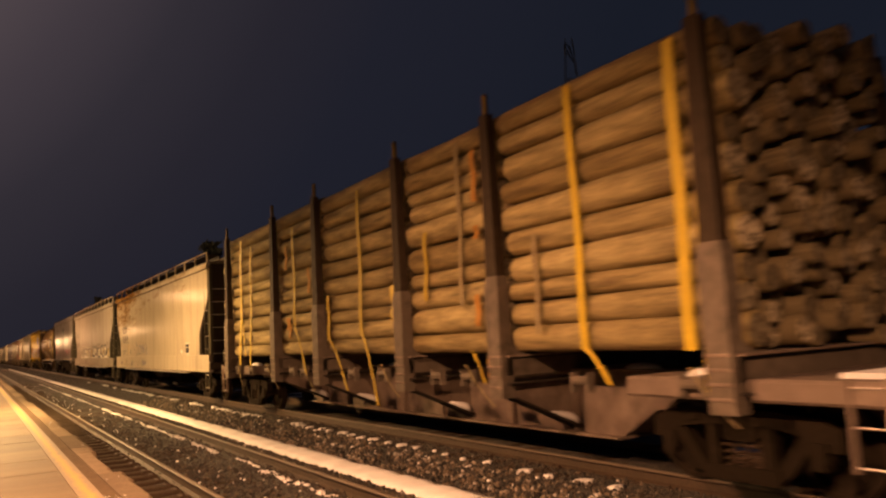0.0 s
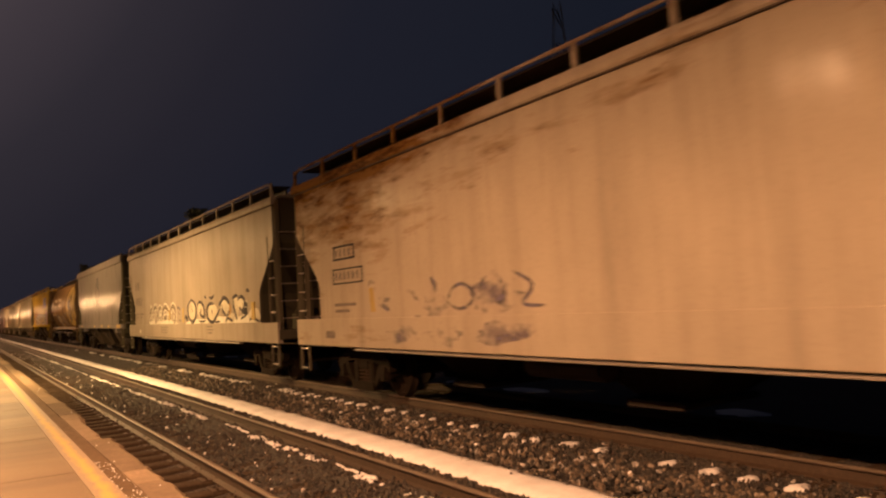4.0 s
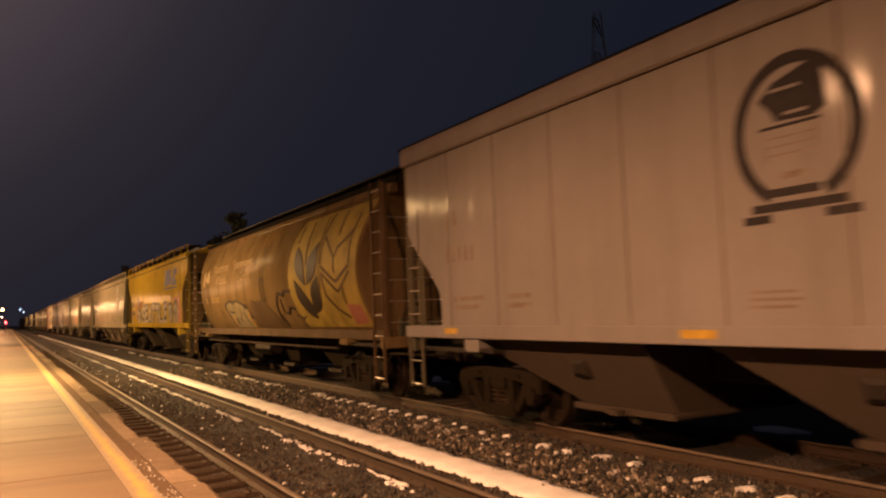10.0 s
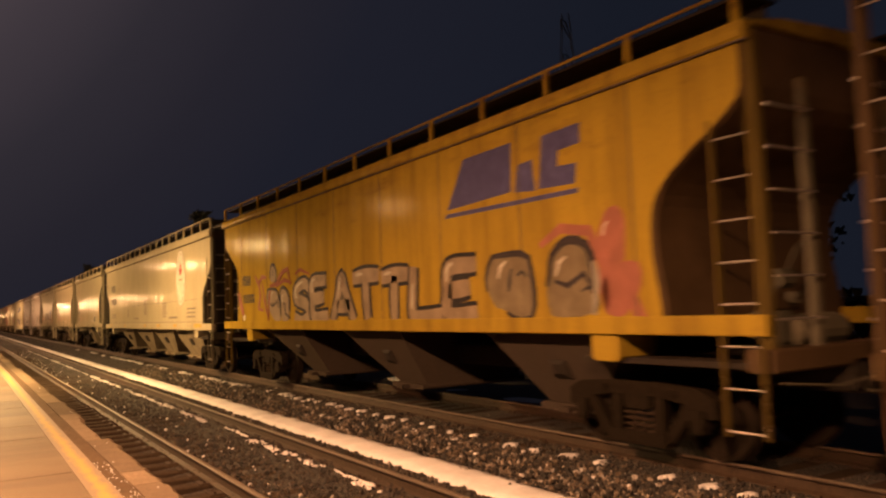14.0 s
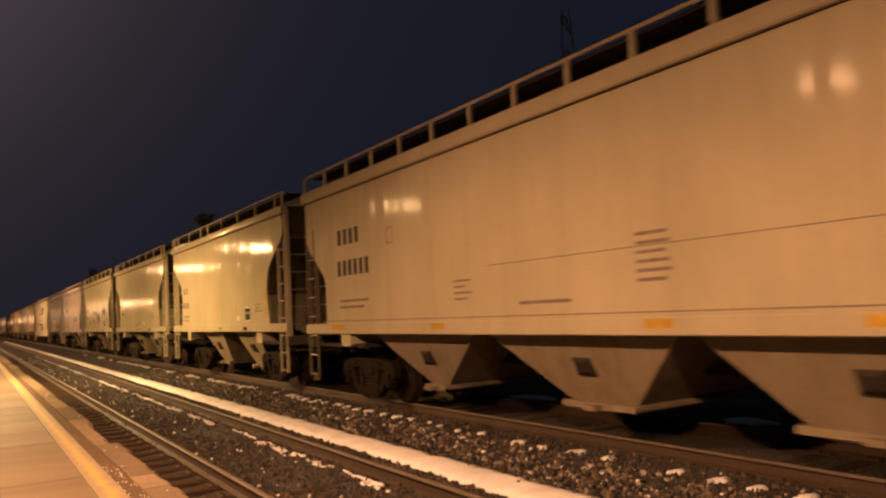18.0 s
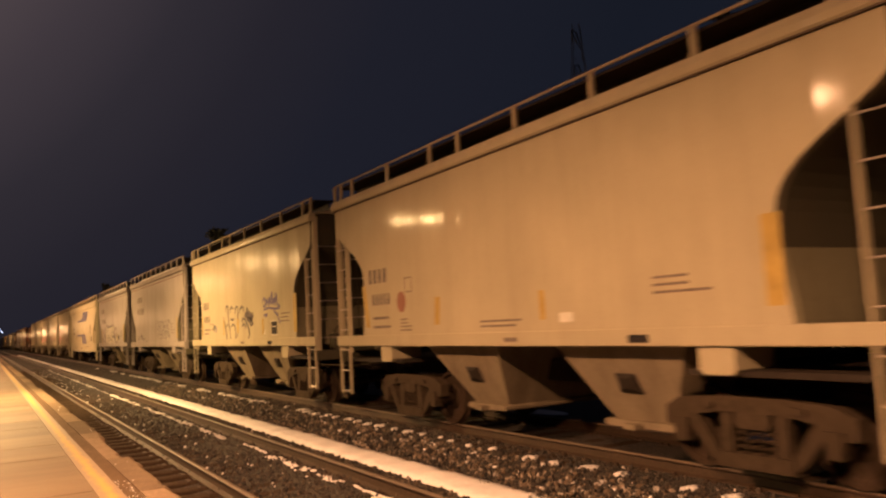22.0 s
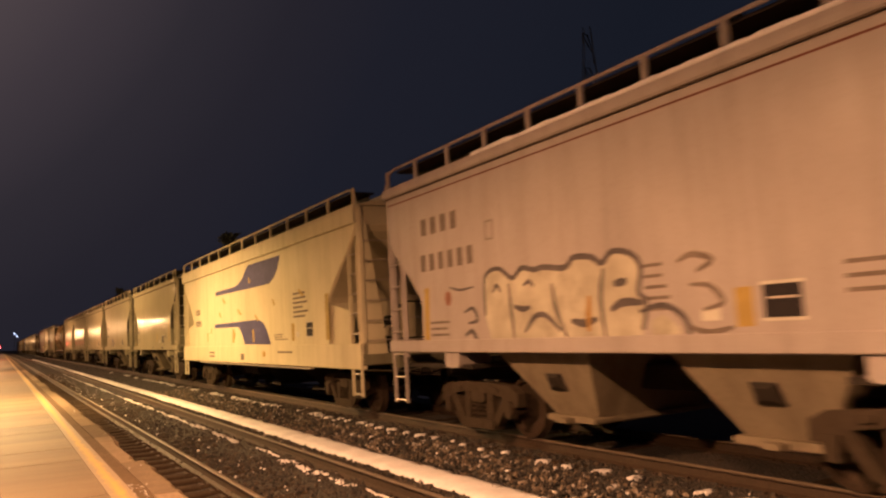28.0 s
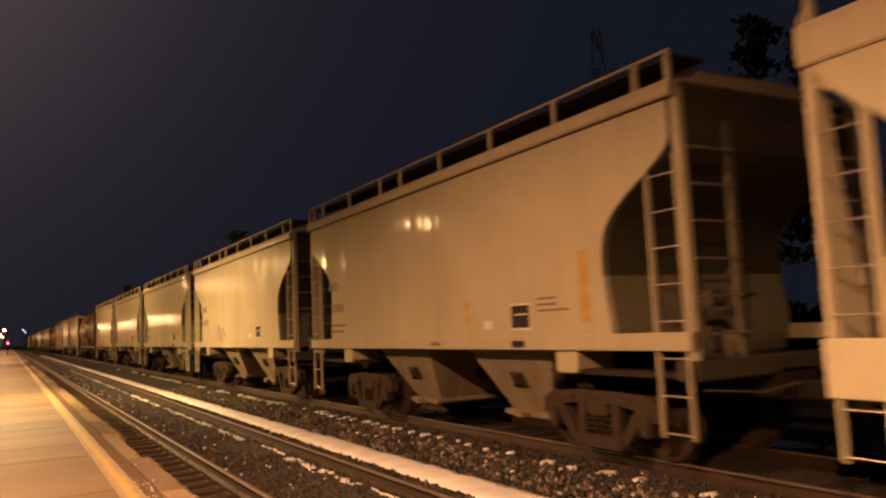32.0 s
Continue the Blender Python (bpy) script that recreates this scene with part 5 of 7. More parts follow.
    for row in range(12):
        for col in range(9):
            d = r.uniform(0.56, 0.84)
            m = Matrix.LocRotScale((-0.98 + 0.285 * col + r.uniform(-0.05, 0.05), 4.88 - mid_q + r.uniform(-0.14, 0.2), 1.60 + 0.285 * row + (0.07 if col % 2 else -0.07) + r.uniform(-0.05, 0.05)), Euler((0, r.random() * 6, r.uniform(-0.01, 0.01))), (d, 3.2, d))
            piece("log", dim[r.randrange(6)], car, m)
    bundles = [(4.92, 8.62, True), (8.78, 11.42, False), (11.58, 15.18, False), (15.33, 17.94, False), (18.02, 22.75, True)]
    for a, b, whole in bundles:
        # the face: ten rows of uneven thickness
        thick = [r.uniform(0.74, 1.26) for _ in range(10)]
        z = 1.455
        for k in thick:
            dz = 3.38 * k / sum(thick)
            ya, yb = a - mid_q + r.uniform(-0.07, 0.07), b - mid_q + r.uniform(-0.02, 0.16)
            m = Matrix.LocRotScale((-1.50 + dz * 0.5 + r.uniform(-0.015, 0.025), ya, z + dz * 0.5), Euler((r.uniform(-0.004, 0.004), r.random() * 6, r.uniform(-0.004, 0.004))), (dz / 0.372, yb - ya, dz / 0.372))
            piece("log", kinds[r.randrange(6)], car, m)
            z += dz
        rows = 9
        for row in range(rows):
            z = 1.64 + 0.376 * row
            for col in range(1, 8):
                x = -1.31 + 0.374 * col + (0.03 if row % 2 else -0.02)
                if (not whole and col in (3, 4, 5) and row < rows - 2) or (a < 5 and col > 0):
                    continue
                if row == rows - 1 and col in (0, 7) and r.random() < 0.3:
                    continue
                d = r.uniform(0.97, 1.10)
                j = 0.10 if col == 0 or not whole else 0.14
                ya, yb = a - mid_q + r.uniform(-j, j), b - mid_q + r.uniform(-0.14, 0.10)
                d = d if col == 0 else r.uniform(0.80, 1.08)
                m = Matrix.LocRotScale((x + r.uniform(-0.02, 0.02), ya, z + r.uniform(-0.015, 0.015)), Euler((0, r.random() * 6, r.uniform(-0.004, 0.004))), (d, yb - ya, d))
                piece("log", kinds[r.randrange(6)], car, m)
    # straps: over the side, slightly slack
    def strap(top, low, tail, wide, webbing):
        """A strap over the log face from top to low, both (place, height), and from there on slack to tail, if there is one."""
        pts = [Vector((-1.535 - 0.015 * math.sin(u * 9), top[0] + (low[0] - top[0]) * u, top[1] + (low[1] - top[1]) * u)) for u in (i / 8 for i in range(9))]
        if tail:
            for u in (0.25, 0.5, 0.75, 1.0):
                pts.append(Vector((-1.56 - 0.05 * u, low[0] + (tail[0] - low[0]) * u ** 0.8, low[1] + (tail[1] - low[1]) * u ** 1.15)))
        rings = []
        for i, p in enumerate(pts):
            w = wide * (1.0 if i < 9 else 0.55) * 0.5
            y = p.y - mid_q
            rings.append([(p.x, y - w, p.z), (p.x - 0.012, y - w, p.z), (p.x - 0.012, y + w, p.z), (p.x, y + w, p.z)])
        part("strap", Shape().loft(rings), webbing, car, "yellow load strap" if webbing == STRAP else "dull yellow load strap" if webbing == DULLSTRAP else "orange strap end" if webbing == ORANGE else "faded grey load strap")

    for top, low, tail, wide in (((5.47, 4.74), (5.50, 1.46), None, 0.15), ((5.21, 3.2), (5.27, 1.02), None, 0.13), ((7.12, 4.75), (7.10, 1.50), (6.65, 1.09), 0.12), ((10.80, 3.42), (10.86, 2.31), None, 0.10),
                                 ((13.32, 4.60), (13.37, 1.90), (12.65, 0.56), 0.13), ((14.95, 2.68), (14.96, 1.81), (13.96, 0.77), 0.12), ((16.92, 4.40), (16.92, 2.06), (16.13, 1.05), 0.10)):
        strap(top, low, tail, wide, STRAP if top[0] < 8 else DULLSTRAP)
    for top, low, tail, wide in (((20.97, 4.61), (21.26, 1.04), None, 0.12), ((21.05, 2.65), (20.87, 1.89), (20.55, 1.46), 0.08), ((20.09, 4.35), (20.36, 1.09), None, 0.085), ((18.45, 2.67), (18.48, 1.05), None, 0.15),
                                 ((22.09, 1.99), (22.08, 1.06), None, 0.12), ((12.01, 2.66), (12.01, 2.05), None, 0.20), ((9.60, 1.50), (9.50, 1.40), (9.18, 1.03), 0.05)):
        strap(top, low, tail, wide, STRAP)
    for y, z0, z1, wide in ((9.30, 3.67, 4.44, 0.11), (9.37, 1.85, 2.31, 0.13), (9.30, 3.12, 3.32, 0.12), (15.99, 2.82, 3.38, 0.10), (17.25, 1.84, 2.33, 0.12), (17.40, 3.46, 4.01, 0.11), (17.38, 2.06, 2.33, 0.12), (9.12, 1.09, 1.39, 0.14)):
        strap((y, z1), (y, z0), None, wide, ORANGE)
    strap((9.72, 4.65), (9.78, 2.16), None, 0.09, OLDSTRAP)
    strap((7.95, 3.0), (7.98, 1.7), None, 0.08, OLDSTRAP)
    # strap winches, loose strap tails and bits of snow along the frame
    for k, q in enumerate((5.5, 7.2, 9.7, 10.6, 12.5, 13.8, 16.4, 17.1, 18.9, 20.2, 21.3)):
        y = q - mid_q
        part("winch", Shape().tube([(-1.56, y - 0.13, 1.12), (-1.56, y + 0.13, 1.12)], 0.055, 8).box(-1.60, -1.50, y - 0.16, y - 0.12, 0.98, 1.22).box(-1.60, -1.50, y + 0.12, y + 0.16, 0.98, 1.22), STAKE, car)
        if k % 2 == 0:
            e = r.uniform(-0.9, 0.2)
            tail = [(-1.60, y, 1.30), (-1.62, y + e * 0.35, 1.08), (-1.60, y + e * 0.8, 0.82), (-1.58, y + e, 0.66 + 0.1 * r.random())]
            part("strap_tail", Shape().loft([[(p[0], p[1] - 0.016, p[2]), (p[0] - 0.01, p[1] - 0.016, p[2]), (p[0] - 0.01, p[1] + 0.016, p[2]), (p[0], p[1] + 0.016, p[2])] for p in tail]), OLDSTRAP, car, "loose end of a faded strap")
    for q, x, z, w in ((5.6, -1.2, 1.19, 0.34), (6.0, -0.6, 1.19, 0.3), (7.4, -0.30, 1.18, 0.28), (10.4, -0.36, 1.18, 0.25), (14.2, -0.36, 1.18, 0.3), (20.9, -1.2, 1.19, 0.3)):
        y = q - mid_q
        part("snow_cap", Shape().loft([[(x + math.cos(a) * 0.13 * f, y + math.sin(a) * w * f * (1 + 0.25 * math.sin(3 * a + q)), z + up) for a in (2 * math.pi * i / 12 for i in range(12))] for up, f in ((-0.01, 1.0), (0.03, 0.9), (0.06, 0.55), (0.07, 0.15))]), SNOW, car, "crusted snow on the frame", True)
    ROLLING.append((car, mid_q))
    return car


log_car()

# the dark end paint stands for the shade on this car's ends
c1 = hopper_car("hopper_car", 24.3, 42.7, "white covered hopper car with brown rust stains and faded tags", RUSTY, "slope", 4.36, (0.98, 1.52), 3, deep=True, posts=1.5, end_paint=DARKDULL, trim_paint=ENDDIM, arched=True, shift=-0.15)
f = decal(c1, "mark_frame", ring_poly(6.56, 2.77, 0.66, 0.20, 4, math.pi / 4, 2.25 * math.pi, 0.06), MARK)
decal(c1, "mark_frame", [quad(7.05, 2.63, 6.08, 2.66), quad(7.05, 2.88, 6.08, 2.91), quad(7.09, 2.17, 5.77, 2.20), quad(7.09, 2.44, 5.77, 2.47), quad(7.09, 2.2, 7.05, 2.44), quad(5.81, 2.2, 5.77, 2.44)], MARK, 0.0055)
decal(c1, "lettering_bar", word(6.95, 2.70, 0.14, 4, 0.9, 0.5) + word(6.98, 2.25, 0.15, 6, 0.8, 0.45), FADED, 0.006)
decal(c1, "lettering_bar", lines(7.05, 6.05, 1.75, 2, 0.06, 0.12), FADED)
for y, z, ry, rz in ((4.2, 1.22, 0.75, 0.17), (3.0, 1.24, 0.6, 0.18), (1.6, 1.25, 0.8, 0.2), (3.3, 1.65, 0.35, 0.25), (1.7, 1.8, 0.6, 0.3)):
    jag = random.Random(int(y * 100))
    decal(c1, "tag_patch", [[(y + ry * k * math.cos(a), z + rz * k * math.sin(a)) for a, k in ((i * math.pi / 9, jag.uniform(0.5, 1.2)) for i in range(18))]], HAZE, 0.0045 if z > 1.5 else 0.030, None, "washed-out violet spray paint")
for pts, wide in (([(5.56, 2.10), (5.45, 2.16), (5.27, 2.04), (5.38, 1.92)], 0.07), ([(5.16, 1.86), (4.95, 1.82), (4.75, 1.82)], 0.08), ([(5.18, 1.76), (4.95, 1.70), (4.82, 1.64)], 0.10), ([(4.12, 1.97), (3.95, 1.88), (3.80, 1.74)], 0.10),
                  ([(4.30, 1.47), (4.05, 1.43), (3.88, 1.50), (3.52, 1.44)], 0.09), ([(3.40, 2.12), (3.28, 1.98), (3.26, 1.80)], 0.10), ([(2.95, 1.72), (2.8, 1.92), (2.5, 1.98), (2.25, 1.84), (2.35, 1.68), (2.65, 1.62), (2.95, 1.72)], 0.06),
                  ([(2.2, 1.6), (2.0, 2.0), (1.7, 2.1), (1.5, 1.8), (1.75, 1.62)], 0.06), ([(1.3, 2.1), (0.9, 1.9), (1.1, 1.66), (0.6, 1.62)], 0.06)):
    decal(c1, "tag_stroke", brush(curve(pts), wide), DARKHAZE, 0.007)
decal(c1, "yellow_stripe", [quad(5.50, 1.62, 5.33, 2.05, -0.05)], STRIPE, 0.005)
decal(c1, "placard", [quad(7.48, 1.14, 7.08, 1.28)], FADED, 0.032)
data_plate(c1, -6.2, 1.75)
decal(c1, "placard", [quad(6.1, 1.15, 5.9, 1.30)], TAGWHITE)

c2 = hopper_car("hopper_car", 43.9, 62.3, "dull tan covered hopper car with large painted tags along the sill", TAN, "slope", 4.35, (0.98, 1.46), 3, deep=True, posts=1.53, trim_paint=ENDDIM, arched=True)
decal(c2, "lettering_bar", word(7.75, 2.85, 0.33, 3, 0.7, 0.25) + word(7.75, 2.22, 0.33, 6, 0.55, 0.12), FADED)
decal(c2, "lettering_bar", lines(7.7, 7.0, 1.85, 2, 0.07, 0.13) + lines(6.8, 6.2, 1.85, 2, 0.07, 0.13), FADED)
decal(c2, "class_frame", ring_poly(6.25, 2.33, 0.2, 0.24, 4, math.pi / 4, 2.25 * math.pi, 0.03), FADED)
decal(c2, "tag_base", [[(5.12, 1.47), (4.7, 1.56), (3.9, 1.50), (3.0, 1.56), (2.2, 1.60), (1.2, 1.55), (0.45, 1.47)]], TAGWHITE, 0.004, None, "white spray base under the tag")
outlined(c2, (((5.06, 1.49), (4.90, 1.85), (4.74, 2.08), (4.66, 1.80), (4.59, 1.52)), ((4.30, 1.52), (4.26, 1.96), (3.95, 2.12), (3.72, 2.02), (3.62, 1.75), (3.56, 1.50)), ((3.45, 1.52), (3.40, 1.98), (3.08, 2.06), (2.94, 1.94)), ((3.22, 1.49), (3.16, 1.86))),
         0.15, 0.05, TAGUMBER, TAGWHITE, "umber spray strokes with white rims")
outlined(c2, (((2.74, 1.52), (2.72, 1.92), (2.36, 2.08), (1.98, 1.98), (1.80, 1.86)), ((2.62, 1.60), (2.30, 1.70), (1.95, 1.70)), ((1.50, 1.50), (1.52, 1.92), (1.10, 2.08), (0.84, 1.90), (0.86, 1.64), (1.10, 1.50))), 0.17, 0.05, TAGUMBER, TAGWHITE, "umber spray strokes with white rims")
decal(c2, "yellow_stripe", [quad(-0.16, 1.51, -0.32, 1.98), quad(1.78, 1.60, 1.64, 1.95)], STRIPE, 0.012)
for pts, wide in (([(0.65, 1.98), (0.35, 2.02), (0.09, 1.93)], 0.07), ([(0.45, 1.84), (0.2, 1.80)], 0.08), ([(0.6, 1.62), (0.1, 1.56)], 0.07)):
    decal(c2, "tag_patch", brush(pts, wide), HAZE, 0.006, None, "thin grey overspray")
decal(c2, "tag_base", [[(-0.5, 1.47), (-0.8, 1.56), (-2.0, 1.62), (-3.3, 1.58), (-4.4, 1.66), (-5.6, 1.62), (-7.1, 1.66), (-8.05, 1.47)]], TAGWHITE, 0.004, None, "white spray base under the tag")
for cy, cz, ry, rz in ((-1.40, 1.87, 0.42, 0.32), (-2.45, 1.86, 0.36, 0.23), (-3.75, 1.76, 0.50, 0.28), (-5.05, 1.92, 0.40, 0.22), (-5.50, 1.60, 0.40, 0.14), (-6.02, 1.86, 0.20, 0.30), (-6.50, 1.94, 0.30, 0.20), (-7.5, 1.62, 0.45, 0.22)):
    decal(c2, "tag", [[(y, max(1.475, z)) for y, z in oval(cy, cz, ry, rz, 18)]], TAGCREAM, 0.006, None, "cream spray fill")
for pts, wide in (([(-1.40, 2.22), (-0.92, 2.02), (-0.98, 1.70), (-1.48, 1.52), (-1.86, 1.70), (-1.84, 2.04), (-1.40, 2.22)], 0.11), ([(-1.36, 2.02), (-1.46, 1.82)], 0.05), ([(-2.10, 2.02), (-2.33, 2.12), (-2.68, 2.04), (-2.87, 1.84), (-2.79, 1.66), (-2.38, 1.76), (-2.53, 1.92)], 0.10),
                  ([(-2.95, 1.55), (-2.6, 1.52), (-2.2, 1.56)], 0.07), ([(-3.87, 2.04), (-3.40, 2.02), (-3.14, 1.83), (-3.30, 1.59), (-3.70, 1.50), (-4.11, 1.64), (-4.44, 1.85)], 0.12), ([(-3.70, 1.88), (-3.76, 1.72)], 0.07), ([(-3.9, 1.50), (-4.5, 1.52)], 0.06)):
    decal(c2, "tag_stroke", brush(curve(pts), wide), TAGBLACK, 0.010, None, "black spray outline")
for pts, wide in (([(-4.50, 1.98), (-4.81, 2.14), (-5.14, 2.14), (-5.47, 1.97)], 0.12), ([(-4.55, 2.08), (-4.42, 1.95)], 0.08), ([(-4.80, 1.98), (-4.79, 1.82), (-5.10, 1.68)], 0.10), ([(-5.46, 1.88), (-5.18, 1.60), (-5.02, 1.50)], 0.09), ([(-5.15, 1.62), (-5.52, 1.56), (-5.70, 1.50)], 0.08),
                  ([(-5.80, 2.05), (-5.89, 1.80), (-6.08, 1.56)], 0.12), ([(-5.72, 2.12), (-5.95, 2.18), (-6.20, 2.19)], 0.10), ([(-6.20, 2.08), (-6.50, 2.15), (-6.77, 2.02), (-6.60, 1.78), (-6.28, 1.88)], 0.11)):
    decal(c2, "tag_stroke", brush(curve(pts), wide), TAGBLACK, 0.010, None, "black spray outline")
for pts, wide in (([(-6.41, 1.57), (-6.81, 1.66), (-6.95, 1.70)], 0.07), ([(-7.10, 1.54), (-7.40, 1.58), (-7.75, 1.52), (-7.95, 1.50)], 0.07), ([(-2.95, 2.28), (-3.1, 2.22)], 0.08), ([(-3.45, 2.22), (-3.7, 2.20), (-3.95, 2.28)], 0.08), ([(-6.95, 2.30), (-7.15, 2.28)], 0.10), ([(-0.50, 1.68), (-0.70, 1.66), (-0.88, 1.52)], 0.14)):
    decal(c2, "tag_stroke", brush(curve(pts), wide), TAGBLACK, 0.010, None, "black spray stroke")
decal(c2, "tag_stroke", brush([(-5.45, 2.0), (-5.50, 1.80), (-5.40, 1.62)], 0.12), TAGOCHRE, 0.013, None, "ochre drip of spray paint")
decal(c2, "yellow_stripe", [quad(-7.36, 1.55, -7.58, 1.98)], STRIPE, 0.034)
data_plate(c2, -6.55, 1.84)
decal(c2, "lettering_bar", lines(3.0, 1.6, 1.33, 3, 0.05, 0.09, 5) + lines(-3.2, -3.9, 1.35, 3, 0.05, 0.09, 7), FADED, 0.03)
decal(c2, "placard", [quad(6.9, 1.12, 6.72, 1.26)], TAGWHITE, 0.03)

c3 = hopper_car("hopper_car", 63.9, 79.3, "glossy grey covered hopper car with a dark oval emblem", GREY, "low", 4.60, (1.30, 1.42), 3, walkway=False, seams=10, chute_paint=DARKDULL, chutes=((5.96, 2.10, 3.7, 2.0), (1.19, -1.91, -0.3, -1.3), (-2.9, -5.6, -3.2, -4.4)), trim_paint=ENDDIM, eave=0.28, walk_z=0.36)
em = decal(c3, "emblem", ring_poly(-0.2, 3.27, 0.66, 0.72, 40, radians(-62), radians(242), 0.115), MARK, 0.005, None, "dark oval emblem ring")
decal(c3, "emblem_figure", [[(0.16, 3.60), (0.0, 3.74), (-0.20, 3.80), (-0.40, 3.86), (-0.50, 3.84), (-0.52, 3.42), (-0.40, 3.36), (-0.02, 3.38), (0.04, 3.48)], quad(0.16, 3.315, -0.46, 3.345)], MARK, 0.005, em)
decal(c3, "emblem_shine", [quad(0.04, 3.655, -0.28, 3.685), quad(-0.10, 3.42, -0.34, 3.45)], GREYTOUCH, 0.0065, em)
decal(c3, "emblem_line", [quad(0.12, 3.22, -0.42, 3.235), quad(0.12, 3.14, -0.42, 3.155), quad(0.10, 3.06, -0.40, 3.075), quad(-0.04, 2.84, -0.30, 2.90), quad(0.12, 3.0, 0.10, 3.3), quad(-0.40, 3.0, -0.42, 3.3)], FADED, 0.005, em)
decal(c3, "emblem_base", [quad(0.10, 2.68, -0.42, 2.76), quad(0.30, 2.55, -0.66, 2.63), quad(0.40, 2.45, 0.10, 2.53), quad(-0.46, 2.45, -0.78, 2.53)], MARK, 0.005, em)
decal(c3, "lettering_bar", word(6.2, 3.02, 0.30, 2, 0.40, 0.45) + word(6.2, 2.50, 0.25, 5, 0.40, 0.35), FADED)
decal(c3, "lettering_bar", lines(6.0, 5.0, 1.88, 2, 0.07, 0.13, 3) + lines(4.5, 3.9, 1.88, 2, 0.07, 0.13, 4) + lines(0.4, -0.2, 1.80, 3, 0.03, 0.07, 4) + lines(-1.1, -1.5, 1.80, 2, 0.03, 0.07, 4) + lines(-3.9, -4.6, 2.2, 4, 0.04, 0.10, 4), FADED)
decal(c3, "reflective_strip", [quad(6.3, 1.37, 5.9, 1.46), quad(1.28, 1.37, 0.8, 1.46), quad(-1.3, 1.37, -1.85, 1.46), quad(-3.55, 1.37, -3.95, 1.46), quad(-6.0, 1.34, -6.98, 1.48)], REFLECT, 0.03)

c4 = hopper_car("hopper_car", 80.2, 97.3, "brown round-sided grain car with a yellow wheat emblem", BROWN, "round", 4.29, (1.20, 1.40), 3, walkway=False, deep=True, fascia=0.17, end_paint=BROWN, sill_paint=BROWNPATCH, trim_paint=BROWNPATCH, walk_z=0.52, shift=0.55)
decal(c4, "paint_patch", [[(1.6, 1.42), (1.75, 1.9), (1.45, 2.25), (0.9, 2.18), (0.3, 2.2), (-0.3, 1.95), (-0.95, 1.6), (-1.0, 1.42)]], BROWNPATCH, 0.005, None, "dark overpainted patch")
decal(c4, "emblem_panel", [[(-2.79, 1.45), (-2.50, 1.86), (-2.33, 2.40), (-2.35, 2.99), (-2.56, 3.61), (-2.96, 4.05), (-7.20, 4.05), (-7.0, 3.76), (-6.77, 3.22), (-6.66, 2.64), (-6.64, 1.94), (-6.66, 1.45)]], WHEAT, 0.006, None, "faded golden panel of the wheat emblem")
for poly in ([(-2.95, 3.44), (-3.31, 3.23), (-3.49, 2.93), (-3.56, 2.45), (-3.11, 2.66), (-2.82, 3.01)], [(-4.48, 3.43), (-4.04, 3.2), (-3.8, 3.04), (-3.66, 2.46), (-4.11, 2.59), (-4.36, 2.85)],
             [(-2.8, 2.61), (-3.24, 2.37), (-3.72, 1.97), (-3.72, 1.64), (-3.26, 1.78), (-2.85, 2.18)], [(-4.4, 2.65), (-3.97, 2.43), (-3.8, 2.17), (-3.74, 1.77), (-4.17, 1.85), (-4.44, 2.12)]):
    decal(c4, "emblem_leaf", [rounded(poly)], DARKBROWN, 0.011, None, "dark brown wheat leaf")
for pts, wide in (([(-4.84, 3.48), (-5.21, 3.2), (-5.44, 2.99), (-5.46, 2.62)], 0.06), ([(-6.49, 3.51), (-6.14, 3.34), (-5.69, 3.18), (-5.48, 2.98)], 0.06), ([(-4.65, 2.83), (-5.1, 2.62), (-5.47, 2.45), (-5.63, 2.49), (-6.3, 2.76)], 0.07),
                  ([(-4.68, 2.68), (-5.53, 2.22), (-5.73, 2.31), (-6.29, 2.63)], 0.06), ([(-4.68, 2.65), (-4.78, 2.15), (-5.19, 1.87), (-5.72, 1.66)], 0.07), ([(-5.81, 1.93), (-5.81, 2.31)], 0.05), ([(-4.97, 4.0), (-4.76, 3.62), (-4.66, 2.89)], 0.06),
                  ([(-6.61, 3.81), (-6.41, 3.39), (-6.3, 2.79)], 0.05), ([(-5.75, 3.98), (-5.63, 3.44)], 0.05), ([(-4.62, 4.0), (-4.58, 3.4), (-4.52, 2.3)], 0.05), ([(-3.05, 3.95), (-2.95, 3.5)], 0.05), ([(-3.75, 3.95), (-3.68, 3.3), (-3.66, 2.9)], 0.06)):
    decal(c4, "emblem_line", stroke(pts, wide), BROWNPATCH, 0.011)
decal(c4, "data_frame", [quad(0.20, 2.80, -0.06, 2.83), quad(0.20, 2.16, -0.06, 2.19), quad(0.20, 2.19, 0.17, 2.80), quad(-0.03, 2.19, -0.06, 2.80)], MARK, 0.006)
lettering(c4, "Government", 5.70, 3.27, 0.36, PALE)
lettering(c4, "of Canada", 5.40, 2.86, 0.36, PALE)
lettering(c4, "Gouvernement", 3.20, 3.27, 0.36, PALE)
lettering(c4, "du Canada", 2.75, 2.86, 0.36, PALE)
decal(c4, "flag_symbol", [quad(7.30, 2.86, 7.05, 3.36), [(6.65, 2.95), (6.9, 3.05), (6.95, 3.2), (6.8, 3.2), (6.75, 3.33), (6.62, 3.42), (6.5, 3.33), (6.45, 3.2), (6.3, 3.2), (6.35, 3.05), (6.55, 2.95)]], PALE, 0.006, None, "pale bar and leaf symbol")
decal(c4, "lettering_bar", word(7.05, 2.25, 0.20, 2, 0.6, 0.2) + word(6.2, 2.25, 0.22, 6, 0.7, 0.2), PALE)
